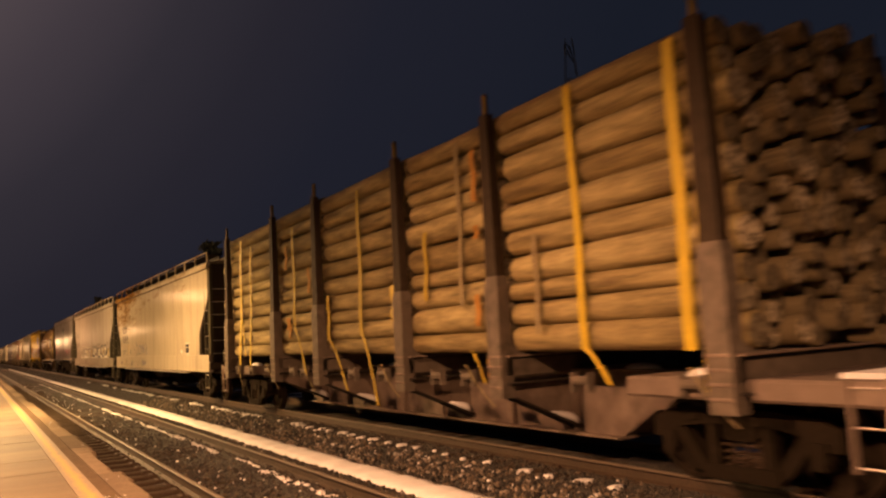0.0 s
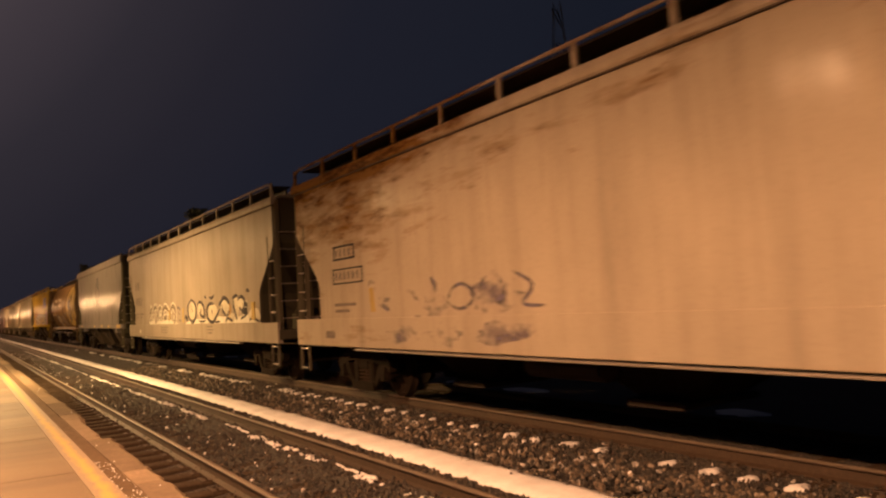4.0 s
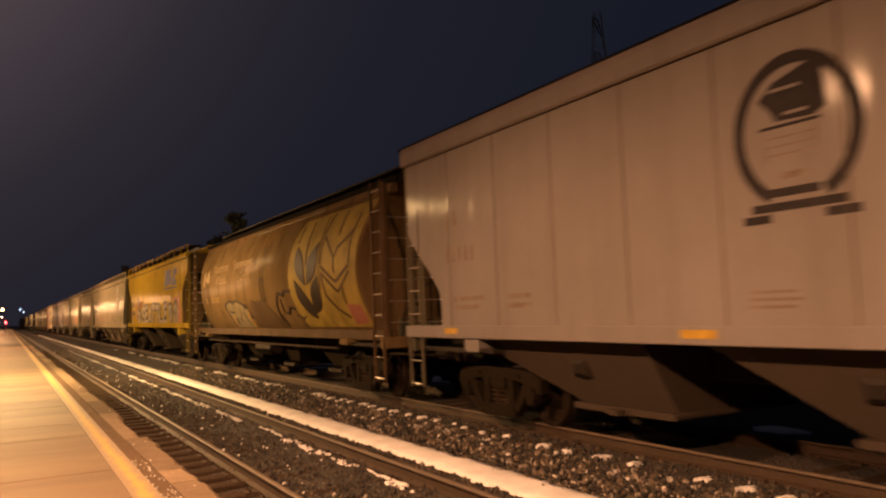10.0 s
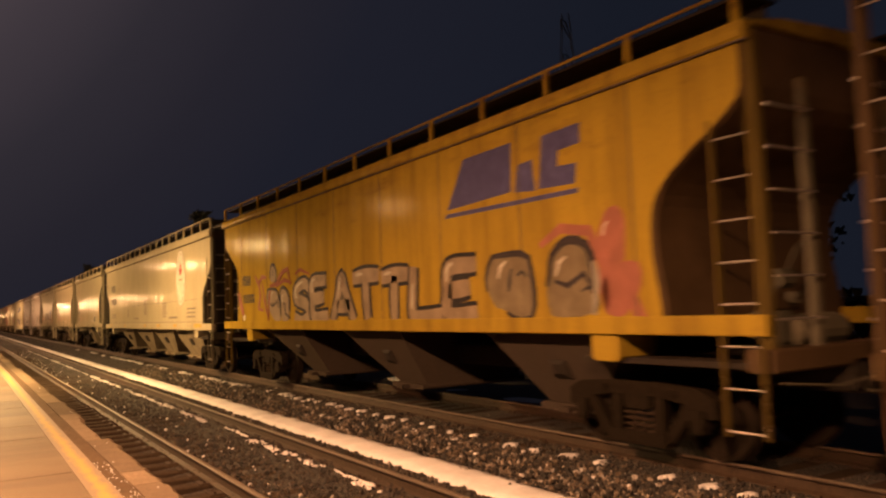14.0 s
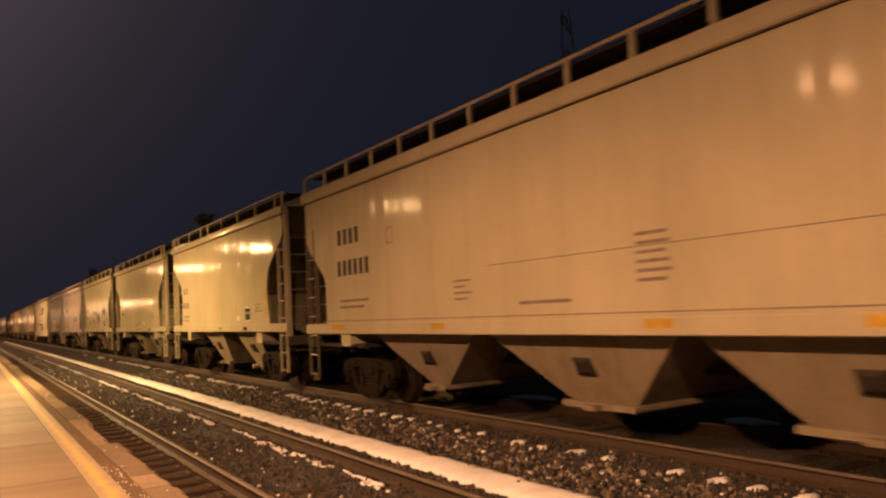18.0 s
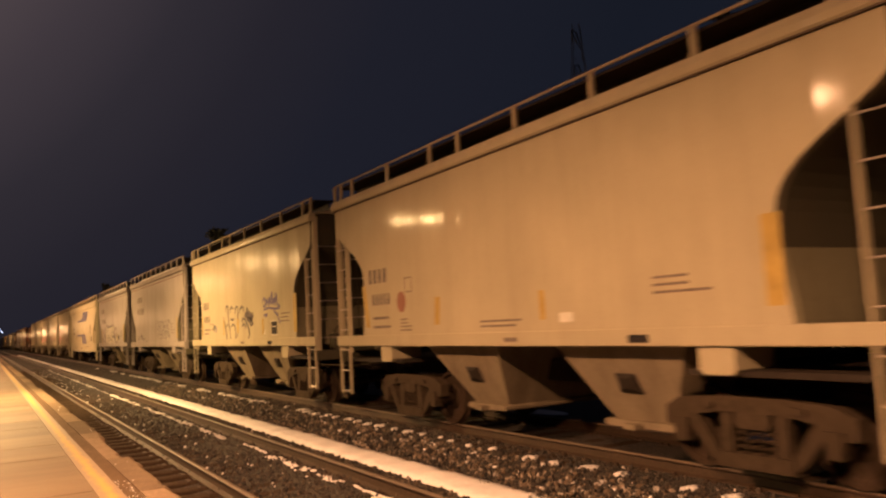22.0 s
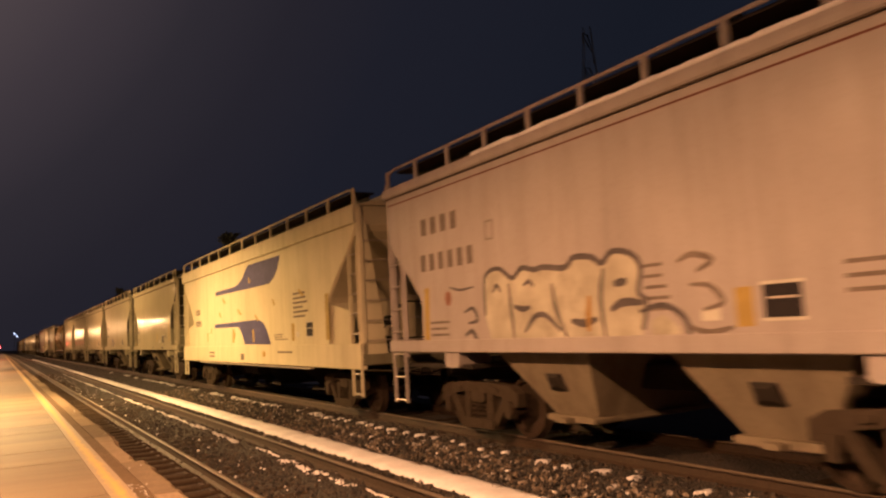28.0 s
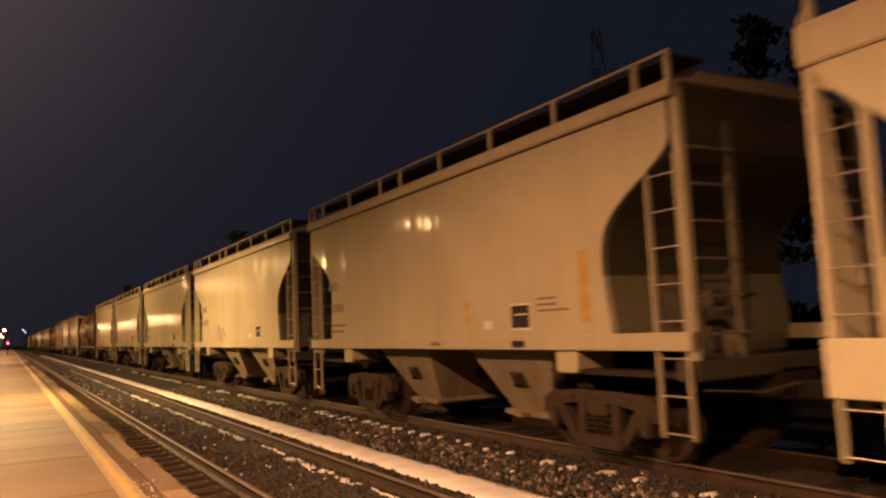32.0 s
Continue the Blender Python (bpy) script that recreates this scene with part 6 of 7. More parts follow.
decal(c4, "tag", [[(4.10, 1.42), (4.44, 2.08), (4.24, 2.18), (3.82, 2.22), (3.5, 2.14), (3.16, 2.22), (2.94, 2.20), (2.5, 2.10), (2.24, 2.06), (2.0, 1.98), (1.94, 1.42)]], TAGGREEN, 0.006, None, "grey-green body of a spray tag")
for pts, wide in (([(4.08, 1.42), (4.30, 1.80), (4.48, 2.10), (4.26, 2.20), (3.81, 2.26), (3.51, 2.17), (3.16, 2.26), (2.94, 2.24), (2.53, 2.15), (2.24, 2.10)], 0.06), ([(4.10, 1.94), (3.85, 1.90), (3.52, 1.91)], 0.06), ([(3.72, 1.70), (3.62, 1.64), (3.68, 1.54)], 0.13), ([(2.98, 2.02), (2.90, 1.90), (2.93, 1.76)], 0.06),
                  ([(3.22, 1.72), (3.16, 1.60)], 0.10), ([(2.56, 1.90), (2.48, 1.70), (2.44, 1.48)], 0.05), ([(2.36, 2.12), (2.20, 2.02), (2.04, 2.10)], 0.10), ([(1.98, 1.78), (1.84, 1.72), (1.66, 1.76)], 0.11)):
    decal(c4, "tag_stroke", brush(curve(pts), wide), TAGBLACK, 0.010, None, "black spray stroke")
for pts, wide in (([(3.94, 1.80), (3.92, 1.62), (3.94, 1.44)], 0.11), ([(2.10, 1.86), (2.04, 1.66), (1.94, 1.44)], 0.12), ([(1.9, 1.66), (1.7, 1.63)], 0.03)):
    decal(c4, "tag_stroke", brush(curve(pts), wide), TAGOCHRE, 0.012, None, "ochre drip of spray paint")
decal(c4, "tag", [[(3.9, 1.205), (4.0, 1.37), (3.1, 1.38), (2.5, 1.36), (2.05, 1.38), (1.95, 1.205)]], TAGGREEN, 0.03, None, "pale spray paint on the sill")
decal(c4, "side_line", [quad(1.0, 2.742, -2.3, 2.750)], BROWNPATCH, 0.006)
for pts, wide in (([(-0.97, 1.58), (-0.93, 1.85), (-1.01, 2.08), (-1.28, 2.34), (-1.70, 2.28), (-1.8, 2.38), (-2.4, 2.36)], 0.10), ([(-1.2, 1.44), (-1.15, 1.6), (-1.05, 1.75)], 0.08), ([(-1.42, 2.2), (-1.42, 1.83), (-1.75, 1.8), (-2.0, 1.95), (-2.35, 1.9)], 0.07), ([(-2.3, 1.75), (-2.7, 1.65), (-2.95, 1.72)], 0.06)):
    decal(c4, "tag", brush(pts, wide), DARKBROWN, 0.010, None, "dark red-brown spray tag")
decal(c4, "tag_patch", [[(-5.81, 1.95), (-6.52, 1.92), (-6.56, 1.55), (-5.85, 1.50)]], TAGPINK, 0.012)
for a, b in ((-2.1, -4.5), (-4.8, -6.6), (-0.2, -1.0), (4.2, 2.0)):
    decal(c4, "sill_stain", [quad(a, 1.23, b, 1.38)], WHEAT if a < 0 else TAGGREEN, 0.03, None, "faded yellow patch on the sill")
decal(c4, "card", [quad(7.3, 1.22, 7.1, 1.38)], TAGWHITE, 0.03)
part("reach_rod", Shape().box(-1.58, -1.50, -6.0, 6.0, 0.98, 1.03, 0.01), DARKBROWN, c4)

# brown ends and dim yellow trim carry the end's shade in their colour
c5 = hopper_car("hopper_car", 98.2, 115.35, "yellow covered hopper car with blue lettering blocks and large tags", YELLOW, "curve", 4.33, (1.40, 1.52), 3, posts=1.45, seams=8, end_paint=BROWNPATCH, trim_paint=DULLYELLOW, chute_paint=DARKDULL, chutes=((5.72, 3.42, 3.72, 2.82), (1.22, -1.18, -0.38, -1.38), (-3.78, -6.48, -4.68, -5.78)), shift=0.175)
for poly in ([(-3.05, 3.22), (-3.52, 3.91), (-4.67, 3.93), (-4.63, 3.27)], [(-4.72, 3.25), (-4.80, 3.60), (-5.10, 3.62), (-5.15, 3.21)], [(-5.22, 3.22), (-5.32, 3.88), (-6.03, 3.90), (-6.01, 3.66), (-5.62, 3.64), (-5.60, 3.45), (-5.94, 3.43), (-5.90, 3.19)], [(-2.95, 3.10), (-3.02, 3.16), (-5.95, 3.13), (-5.95, 3.07)]):
    decal(c5, "logo_block", [poly], BLUE, 0.005, None, "worn blue painted logo block")
decal(c5, "lettering_bar", word(7.05, 2.50, 0.26, 4, 0.55, 0.12) + word(7.0, 2.06, 0.22, 6, 0.55, 0.14), MARK)
spray_letters(c5, "SEATTLE", 3.46, 1.60, 1.06, 0.82, 0.26, 0.07, TAGROSE, MARK, 9, "large silver spray letters with dark rims", TAGSILVER, 0.006, 0.99)
throw_up(c5, [(-4.55, 2.04, 0.50, 0.46), (-5.75, 2.02, 0.48, 0.44)], 1.54, TAGGREEN, TAGBLACK, 14, "grey-green bubble letters", 0.10, 0.006, 0.5, TAGGREY)
throw_up(c5, [(-6.45, 2.45, 0.22, 0.32), (-6.55, 1.9, 0.28, 0.30)], 1.54, TAGPINK, TAGPINK, 5, "pink spray shapes", 0.06)
throw_up(c5, [(4.72, 2.70, 0.20, 0.24), (4.68, 1.98, 0.40, 0.42), (3.95, 1.95, 0.32, 0.38)], 1.54, TAGROSE, TAGBLACK, 3, "pale figure-like bubble with red rims", 0.07, 0.006, 0.3)
for pts, wide in (([(4.95, 2.42), (4.5, 2.45), (4.1, 2.70), (3.75, 2.76), (3.6, 2.4)], 0.12), ([(4.5, 2.40), (4.0, 2.52), (3.55, 2.45)], 0.10), ([(5.1, 1.6), (5.0, 2.1), (4.9, 2.35)], 0.09), ([(3.3, 2.62), (3.0, 2.70), (2.5, 2.58)], 0.07)):
    decal(c5, "tag_swirl", brush(pts, wide), TAGRED, 0.013, None, "red spray swirl")
for pts, wide in (([(6.05, 2.72), (5.8, 2.5), (5.5, 2.66), (5.2, 2.64)], 0.12), ([(5.75, 2.6), (5.65, 2.2), (5.8, 1.9), (5.45, 1.85)], 0.13), ([(5.5, 2.5), (5.35, 2.1), (5.2, 1.75)], 0.10), ([(7.4, 2.35), (7.2, 2.0), (7.0, 1.75)], 0.22), ([(-5.2, 2.5), (-5.6, 2.68), (-6.1, 2.6), (-6.3, 2.2), (-6.35, 1.7)], 0.14)):
    decal(c5, "tag_swirl", brush(pts, wide), TAGPINK, 0.010, None, "pink spray swirl")
decal(c5, "tag_patch", [[(-6.75, 1.56), (-6.95, 1.56), (-6.75, 1.95), (-6.65, 1.9)]], TAGPINK, 0.005)
decal(c5, "card", [quad(7.05, 1.62, 6.9, 1.76)], TAGWHITE, 0.005)

c6 = hopper_car("hopper_car", 116.6, 136.4, "long off-white covered hopper car with a white oval emblem", SATIN, "soft", 4.32, (1.34, 1.46), 4, posts=1.1, truck_in=1.95, chutes=((7.14, 3.72, 5.75, 5.2), (3.38, -0.16, 2.1, 0.9), (-0.38, -3.93, -1.3, -2.9), (-4.06, -7.84, -4.9, -6.9)), arched=True, trim_paint=ENDDIM, eave=0.20)
em = decal(c6, "emblem", [oval(-6.05, 3.07, 0.66, 0.97)], TAGGREY, 0.004, None, "grey rim of the oval emblem")
decal(c6, "emblem_face", [oval(-6.05, 3.07, 0.62, 0.93)], TAGWHITE, 0.006, em)
decal(c6, "emblem_leaf", [[(-6.05, 3.15), (-5.90, 3.22), (-5.82, 3.36), (-5.94, 3.38), (-5.96, 3.50), (-6.05, 3.60), (-6.14, 3.50), (-6.16, 3.38), (-6.28, 3.36), (-6.20, 3.22)]], RED, 0.008, em, "red leaf")
decal(c6, "emblem_words", ring_poly(-6.05, 3.07, 0.55, 0.84, 16, radians(20), radians(160), 0.06)[::2] + ring_poly(-6.05, 3.07, 0.55, 0.84, 16, radians(195), radians(345), 0.06)[::2] + [quad(-5.8, 2.98, -6.3, 3.04)], TAGGREY, 0.008, em)
decal(c6, "lettering_bar", word(8.1, 3.06, 0.30, 4, 0.65, 0.22) + word(8.15, 2.46, 0.30, 6, 0.62, 0.2), MARK)
decal(c6, "class_frame", ring_poly(5.9, 3.05, 0.16, 0.2, 4, math.pi / 4, 2.25 * math.pi, 0.025), FADED)
decal(c6, "lettering_bar", lines(8.1, 6.7, 1.95, 2, 0.05, 0.12, 3) + lines(3.9, 3.4, 2.12, 4, 0.03, 0.09, 8) + lines(2.3, 1.2, 1.74, 1) + lines(0.15, -0.35, 2.42, 6, 0.04, 0.10, 4) + lines(-3.25, -3.95, 2.24, 6, 0.04, 0.09, 4) + lines(-4.29, -5.54, 1.72, 1, 0.07) + lines(-6.9, -8.4, 2.0, 3, 0.05, 0.13, 5), FADED)
decal(c6, "reflective_strip", [quad(8.5, 1.42, 7.9, 1.52), quad(4.6, 1.42, 4.2, 1.52), quad(0.08, 1.42, -0.32, 1.52), quad(-2.33, 1.42, -2.86, 1.52), quad(-5.0, 1.42, -5.5, 1.53), quad(-7.85, 1.42, -8.75, 1.54)], REFLECT, 0.03)
decal(c6, "side_line", [quad(9.0, 1.585, -9.0, 1.60), quad(3.0, 2.30, -8.5, 2.312)], FADED, 0.003)

PLAIN_LETTERS = lines(4.25, 3.4, 1.85, 2, 0.06, 0.13, 3)
c7 = hopper_car("hopper_car", 137.6, 149.2, "short glossy off-white two-bay hopper car with a dark data panel", GLOSS, "curve", 4.27, (1.38, 1.50), 2, posts=TWO_BAY, chutes=TWO_CHUTES, roof_snow=(3.9, 5.2))
decal(c7, "lettering_bar", word(4.25, 2.62, 0.20, 4) + word(4.3, 2.15, 0.20, 5) + PLAIN_LETTERS + lines(-3.45, -4.1, 2.05, 3, 0.03, 0.08, 2), FADED)
decal(c7, "yellow_stripe", [quad(-4.2, 1.72, -4.42, 2.62), quad(0.1, 1.75, -0.02, 2.2), quad(-1.75, 1.75, -1.9, 2.15), quad(2.2, 1.72, 2.1, 2.0)], STRIPE)
data_plate(c7, -2.62, 1.84)

c8 = hopper_car("hopper_car", 150.5, 162.1, "short off-white two-bay hopper car with a red dot", GLOSS, "curve", 4.27, (1.38, 1.50), 2, posts=TWO_BAY, chutes=TWO_CHUTES, dusty=True)
decal(c8, "lettering_bar", word(4.22, 2.52, 0.26, 4, 0.6, 0.16) + word(4.1, 2.12, 0.2, 5, 0.6, 0.16), FADED)
decal(c8, "lettering_bar", lines(4.1, 3.4, 1.86, 1, 0.05) + lines(4.1, 3.35, 1.7, 1, 0.05) + lines(3.0, 2.6, 1.82, 4, 0.03, 0.06, 2) + lines(-2.9, -3.7, 2.1, 3, 0.03, 0.08, 2) + lines(0.5, -0.6, 1.72, 2, 0.03, 0.07, 3), FADED)
decal(c8, "red_dot", [oval(2.95, 2.14, 0.16, 0.18, 20)], FADEDRED, 0.005, None, "faded red painted dot")
decal(c8, "class_frame", ring_poly(2.68, 2.42, 0.18, 0.18, 4, math.pi / 4, 2.25 * math.pi, 0.025), FADED)
decal(c8, "yellow_stripe", [quad(1.84, 1.72, 1.68, 2.16, 0.05), quad(4.40, 1.72, 4.24, 2.5, -0.14), quad(-0.9, 1.72, -1.02, 2.1), quad(-4.3, 1.75, -4.5, 2.6)], STRIPE)
decal(c8, "card", [quad(-1.3, 1.68, -1.55, 1.80)], TAGWHITE)

c9 = hopper_car("hopper_car", 163.3, 174.9, "short cream two-bay hopper car with blue and black tags", CREAM, "curve", 4.27, (1.38, 1.50), 2, posts=TWO_BAY, chutes=TWO_CHUTES, dusty=True)
decal(c9, "lettering_bar", word(4.2, 2.52, 0.24, 4, 0.6, 0.16) + word(4.1, 2.12, 0.2, 5, 0.6, 0.16) + lines(4.1, 3.3, 1.86, 2, 0.05, 0.12) + lines(-3.5, -4.2, 2.15, 3, 0.03, 0.09, 3), FADED)
for pts, wide in (([(1.73, 2.24), (1.55, 1.95), (1.41, 1.56), (1.47, 1.50)], 0.045), ([(1.48, 2.40), (1.40, 2.54), (1.22, 2.50), (1.20, 2.2), (1.05, 1.75), (1.0, 1.57)], 0.045), ([(1.45, 1.95), (1.25, 2.0), (1.12, 1.95)], 0.035),
                  ([(1.02, 2.36), (0.88, 2.50), (0.65, 2.44)], 0.055), ([(0.95, 2.18), (0.80, 2.12), (0.62, 2.16)], 0.055), ([(0.92, 1.92), (0.72, 2.00), (0.55, 1.92), (0.45, 1.72), (0.53, 1.56)], 0.045), ([(0.50, 2.30), (0.38, 2.48), (0.20, 2.42), (0.22, 2.0), (0.30, 1.62)], 0.05)):
    decal(c9, "tag_stroke", brush(curve(pts), wide * 1.35), TAGSLATE, 0.006, None, "dark spray stroke")
for pts, wide in (([(0.05, 2.30), (-0.10, 2.46), (-0.30, 2.44), (-0.40, 2.34)], 0.055), ([(-0.14, 2.06), (-0.35, 2.14), (-0.62, 2.02), (-0.85, 1.80), (-0.78, 1.55), (-0.52, 1.45)], 0.05), ([(-0.18, 1.92), (-0.40, 1.98), (-0.60, 1.86)], 0.05),
                  ([(1.45, 1.46), (0.9, 1.43), (0.3, 1.46), (-0.45, 1.44)], 0.03), ([(-0.48, 2.20), (-0.75, 2.24), (-1.05, 2.16), (-1.25, 2.22)], 0.16), ([(-0.65, 2.12), (-0.95, 2.08), (-1.2, 2.05)], 0.12), ([(-0.68, 2.42), (-0.76, 2.3)], 0.09), ([(-0.9, 1.98), (-1.1, 1.94), (-1.25, 2.0)], 0.05)):
    decal(c9, "tag_stroke", brush(curve(pts), wide * 1.35), TAGSLATE, 0.007, None, "dark spray stroke")
for pts, wide in (([(-2.12, 2.50), (-2.22, 2.60), (-2.36, 2.52), (-2.28, 2.38), (-2.16, 2.42)], 0.05), ([(-2.36, 2.40), (-2.48, 2.55), (-2.58, 2.42), (-2.66, 2.58), (-2.74, 2.40)], 0.05), ([(-2.74, 2.42), (-2.86, 2.72), (-2.92, 2.42), (-3.04, 2.56), (-3.12, 2.38)], 0.055),
                  ([(-3.12, 2.40), (-3.18, 2.66), (-3.28, 2.40), (-3.46, 2.34)], 0.055), ([(-2.20, 2.30), (-2.6, 2.34), (-3.0, 2.30), (-3.42, 2.30)], 0.045), ([(-2.15, 2.16), (-2.45, 2.18), (-2.3, 2.10)], 0.04), ([(-3.0, 2.24), (-3.25, 2.15), (-3.38, 2.0), (-3.44, 1.94)], 0.05)):
    decal(c9, "tag_stroke", brush(curve(pts), wide * 1.45, 0.5), TAGBLUE, 0.006, None, "violet-blue spray stroke")
for pts, wide in (([(3.26, 2.02), (3.18, 2.10), (3.02, 2.02), (2.9, 2.03)], 0.11), ([(3.2, 1.93), (3.0, 1.92), (2.84, 1.86)], 0.13), ([(2.88, 1.98), (2.72, 1.95), (2.6, 1.90), (2.66, 1.80)], 0.13)):
    decal(c9, "tag_stroke", brush(pts, wide, 0.6), DARKHAZE, 0.006, None, "small violet spray blot")
data_plate(c9, -2.78, 1.83)
decal(c9, "yellow_stripe", [quad(-2.0, 1.66, -2.15, 2.08), quad(-4.4, 1.70, -4.62, 2.6), quad(1.78, 1.7, 1.68, 2.15), quad(0.3, 1.75, 0.15, 2.15), quad(4.4, 1.7, 4.28, 2.3)], STRIPE, 0.007)

c10 = hopper_car("hopper_car", 176.1, 188.0, "short pale two-bay hopper car with a faint tag", PINKISH, "slope", 4.27, (1.34, 1.44), 2, posts=1.05, chutes=TWO_CHUTES, arched=True, end_paint=ENDSHADE_LIGHT, roof_snow=(-4.6, 3.0), dusty=True)
decal(c10, "lettering_bar", word(3.94, 3.34, 0.26, 4, 0.8, 0.36) + word(4.0, 2.80, 0.28, 6, 0.72, 0.3) + lines(-3.4, -4.2, 2.2, 4, 0.03, 0.11, 2) + lines(4.0, 3.2, 1.75, 2, 0.05, 0.1), FADED)
spray_letters(c10, "AENEG", -0.72, 1.72, 0.52, 0.58, 0.13, 0.028, PALEPINK, TAGSLATE, 6, "faint outlined spray letters")
for pts, wide in (([(-2.9, 2.30), (-3.1, 2.40), (-3.35, 2.36), (-3.2, 2.25)], 0.05), ([(3.3, 1.95), (2.9, 1.8), (2.6, 1.62)], 0.10), ([(2.4, 1.75), (1.9, 1.6), (1.4, 1.5)], 0.08)):
    decal(c10, "tag_stroke", brush(curve(pts), wide), HAZE, 0.006, None, "faint violet spray stroke")
data_plate(c10, -2.75, 1.84)
decal(c10, "yellow_stripe", [quad(-4.5, 1.66, -4.66, 2.45)], STRIPE)
decal(c10, "roof_line", [quad(5.8, 3.975, -5.8, 3.997)], REDLINE, 0.004)

c11 = hopper_car("hopper_car", 189.1, 200.4, "short pale hopper car with white bubble tags", PINKISH, "slope", 4.27, (1.34, 1.44), 2, posts=1.05, chutes=TWO_CHUTES, roof_snow=(-4.9, 2.5), arched=True, end_paint=ENDSHADE_LIGHT, dusty=True)
decal(c11, "lettering_bar", word(4.27, 3.28, 0.28, 4, 0.80, 0.36) + word(4.33, 2.68, 0.28, 6, 0.72, 0.34), FADED)
decal(c11, "class_frame", ring_poly(2.2, 3.12, 0.14, 0.20, 4, math.pi / 4, 2.25 * math.pi, 0.025), FADED)
top_edge = [(2.41, 1.88), (2.40, 2.34), (2.29, 2.50), (1.99, 2.53), (1.68, 2.37), (1.45, 2.49), (1.16, 2.44), (0.96, 2.46), (0.52, 2.41), (0.33, 2.52), (0.0, 2.49), (-0.18, 2.40), (-0.37, 2.52), (-0.67, 2.46), (-0.81, 2.29), (-0.75, 2.02), (-0.87, 1.91), (-0.78, 1.60)]
decal(c11, "tag", [top_edge + [(-0.76, 1.455), (2.26, 1.455)]], TAGSILVER, 0.005, None, "white body of a rounded spray tag")
decal(c11, "rim", brush(curve(top_edge), 0.08), TAGSLATE, 0.008, None, "dark rim of a rounded spray tag")
for pts, wide in (([(1.66, 1.98), (1.48, 1.93), (1.30, 1.95)], 0.05), ([(1.45, 1.62), (1.2, 1.82), (0.95, 1.82), (0.67, 1.62)], 0.045), ([(0.45, 1.74), (0.2, 1.70), (-0.04, 1.75)], 0.06), ([(-0.36, 2.14), (-0.58, 2.16)], 0.06), ([(-0.28, 1.84), (-0.5, 1.92), (-0.82, 1.90)], 0.06), ([(1.78, 2.30), (1.74, 1.90), (1.70, 1.48)], 0.035),
                  ([(0.80, 2.24), (0.74, 1.9), (0.54, 1.50)], 0.035), ([(-0.20, 2.34), (-0.12, 2.0), (-0.16, 1.50)], 0.04), ([(1.98, 2.2), (2.08, 2.3), (2.18, 2.2)], 0.035), ([(1.42, 2.25), (1.3, 2.3), (1.2, 2.22)], 0.035)):
    decal(c11, "inner_mark", brush(curve(pts), wide * 1.7), TAGSLATE, 0.008)
decal(c11, "tag", [[(-0.90, 1.455), (-0.92, 1.70), (-1.10, 1.76), (-1.30, 1.62), (-1.36, 1.455)]], TAGSILVER, 0.005, None, "white spray bubble")
decal(c11, "tag_stroke", brush([(0.08, 2.03), (0.12, 1.80), (0.13, 1.60)], 0.10), TAGOCHRE, 0.010, None, "ochre drip of spray paint")
for pts, wide in (([(3.0, 1.95), (2.75, 2.0), (2.65, 1.82), (2.9, 1.78)], 0.06), ([(3.0, 1.60), (2.8, 1.66), (2.7, 1.50), (2.95, 1.45)], 0.08), ([(3.4, 2.36), (3.1, 2.30), (2.7, 2.32)], 0.04), ([(-0.75, 1.80), (-1.1, 1.86), (-1.4, 1.70), (-1.45, 1.42)], 0.07)):
    decal(c11, "tag_stroke", brush(curve(pts), wide), TAGSLATE, 0.008, None, "dark spray stroke")
for pts, wide in (([(-1.35, 2.30), (-1.55, 2.36), (-1.8, 2.28), (-1.6, 2.18)], 0.07), ([(-1.5, 2.05), (-1.75, 2.02), (-1.9, 1.85), (-1.65, 1.78)], 0.06), ([(-1.45, 1.62), (-1.7, 1.55), (-2.0, 1.60)], 0.07)):
    decal(c11, "tag_stroke", brush(curve(pts), wide), FADED, 0.006, None, "faded grey spray stroke")
decal(c11, "lettering_bar", lines(-0.85, -1.25, 2.28, 5, 0.04, 0.12, 6), FADED)
decal(c11, "red_dot", [oval(3.48, 2.19, 0.10, 0.12, 14)], FADEDRED)
data_plate(c11, -2.37, 1.83)
decal(c11, "yellow_stripe", [quad(-2.05, 1.6, -2.25, 1.98), quad(4.3, 1.5, 4.15, 2.4, 0.05), quad(-4.2, 1.6, -4.4, 2.5)], STRIPE, 0.007)
decal(c11, "lettering_bar", lines(4.1, 3.4, 1.8, 3, 0.04, 0.1, 3) + lines(-3.2, -4.0, 2.1, 3, 0.04, 0.12, 3), FADED)
decal(c11, "roof_line", [quad(5.5, 3.975, -5.5, 3.997)], REDLINE, 0.004)

c12 = hopper_car("hopper_car", 201.7, 218.7, "cream covered hopper car with two blue arrow stripes", CREAM_LIGHT, "long", 4.27, (0.99, 1.50), 3, deep=True, posts=1.4, end_paint=CREAM_LIGHT, arched=True, eave=0.36, dusty=True)
decal(c12, "blue_arrow", [[(3.3, 3.14), (-2.57, 3.12), (-3.0, 3.25), (-3.3, 3.45), (-3.55, 3.78), (-0.6, 3.80), (-0.3, 3.66), (0.0, 3.48), (0.4, 3.35), (0.9, 3.28), (3.3, 3.27)]], BLUE, 0.005, None, "blue-grey arrow-shaped stripe")
decal(c12, "blue_arrow", [[(3.53, 2.21), (-1.5, 2.21), (-1.9, 2.12), (-2.2, 1.95), (-2.58, 1.52), (-0.07, 1.54), (0.1, 1.75), (0.35, 1.95), (0.63, 2.06), (3.53, 2.09)]], BLUE, 0.005, None, "blue-grey arrow-shaped stripe")
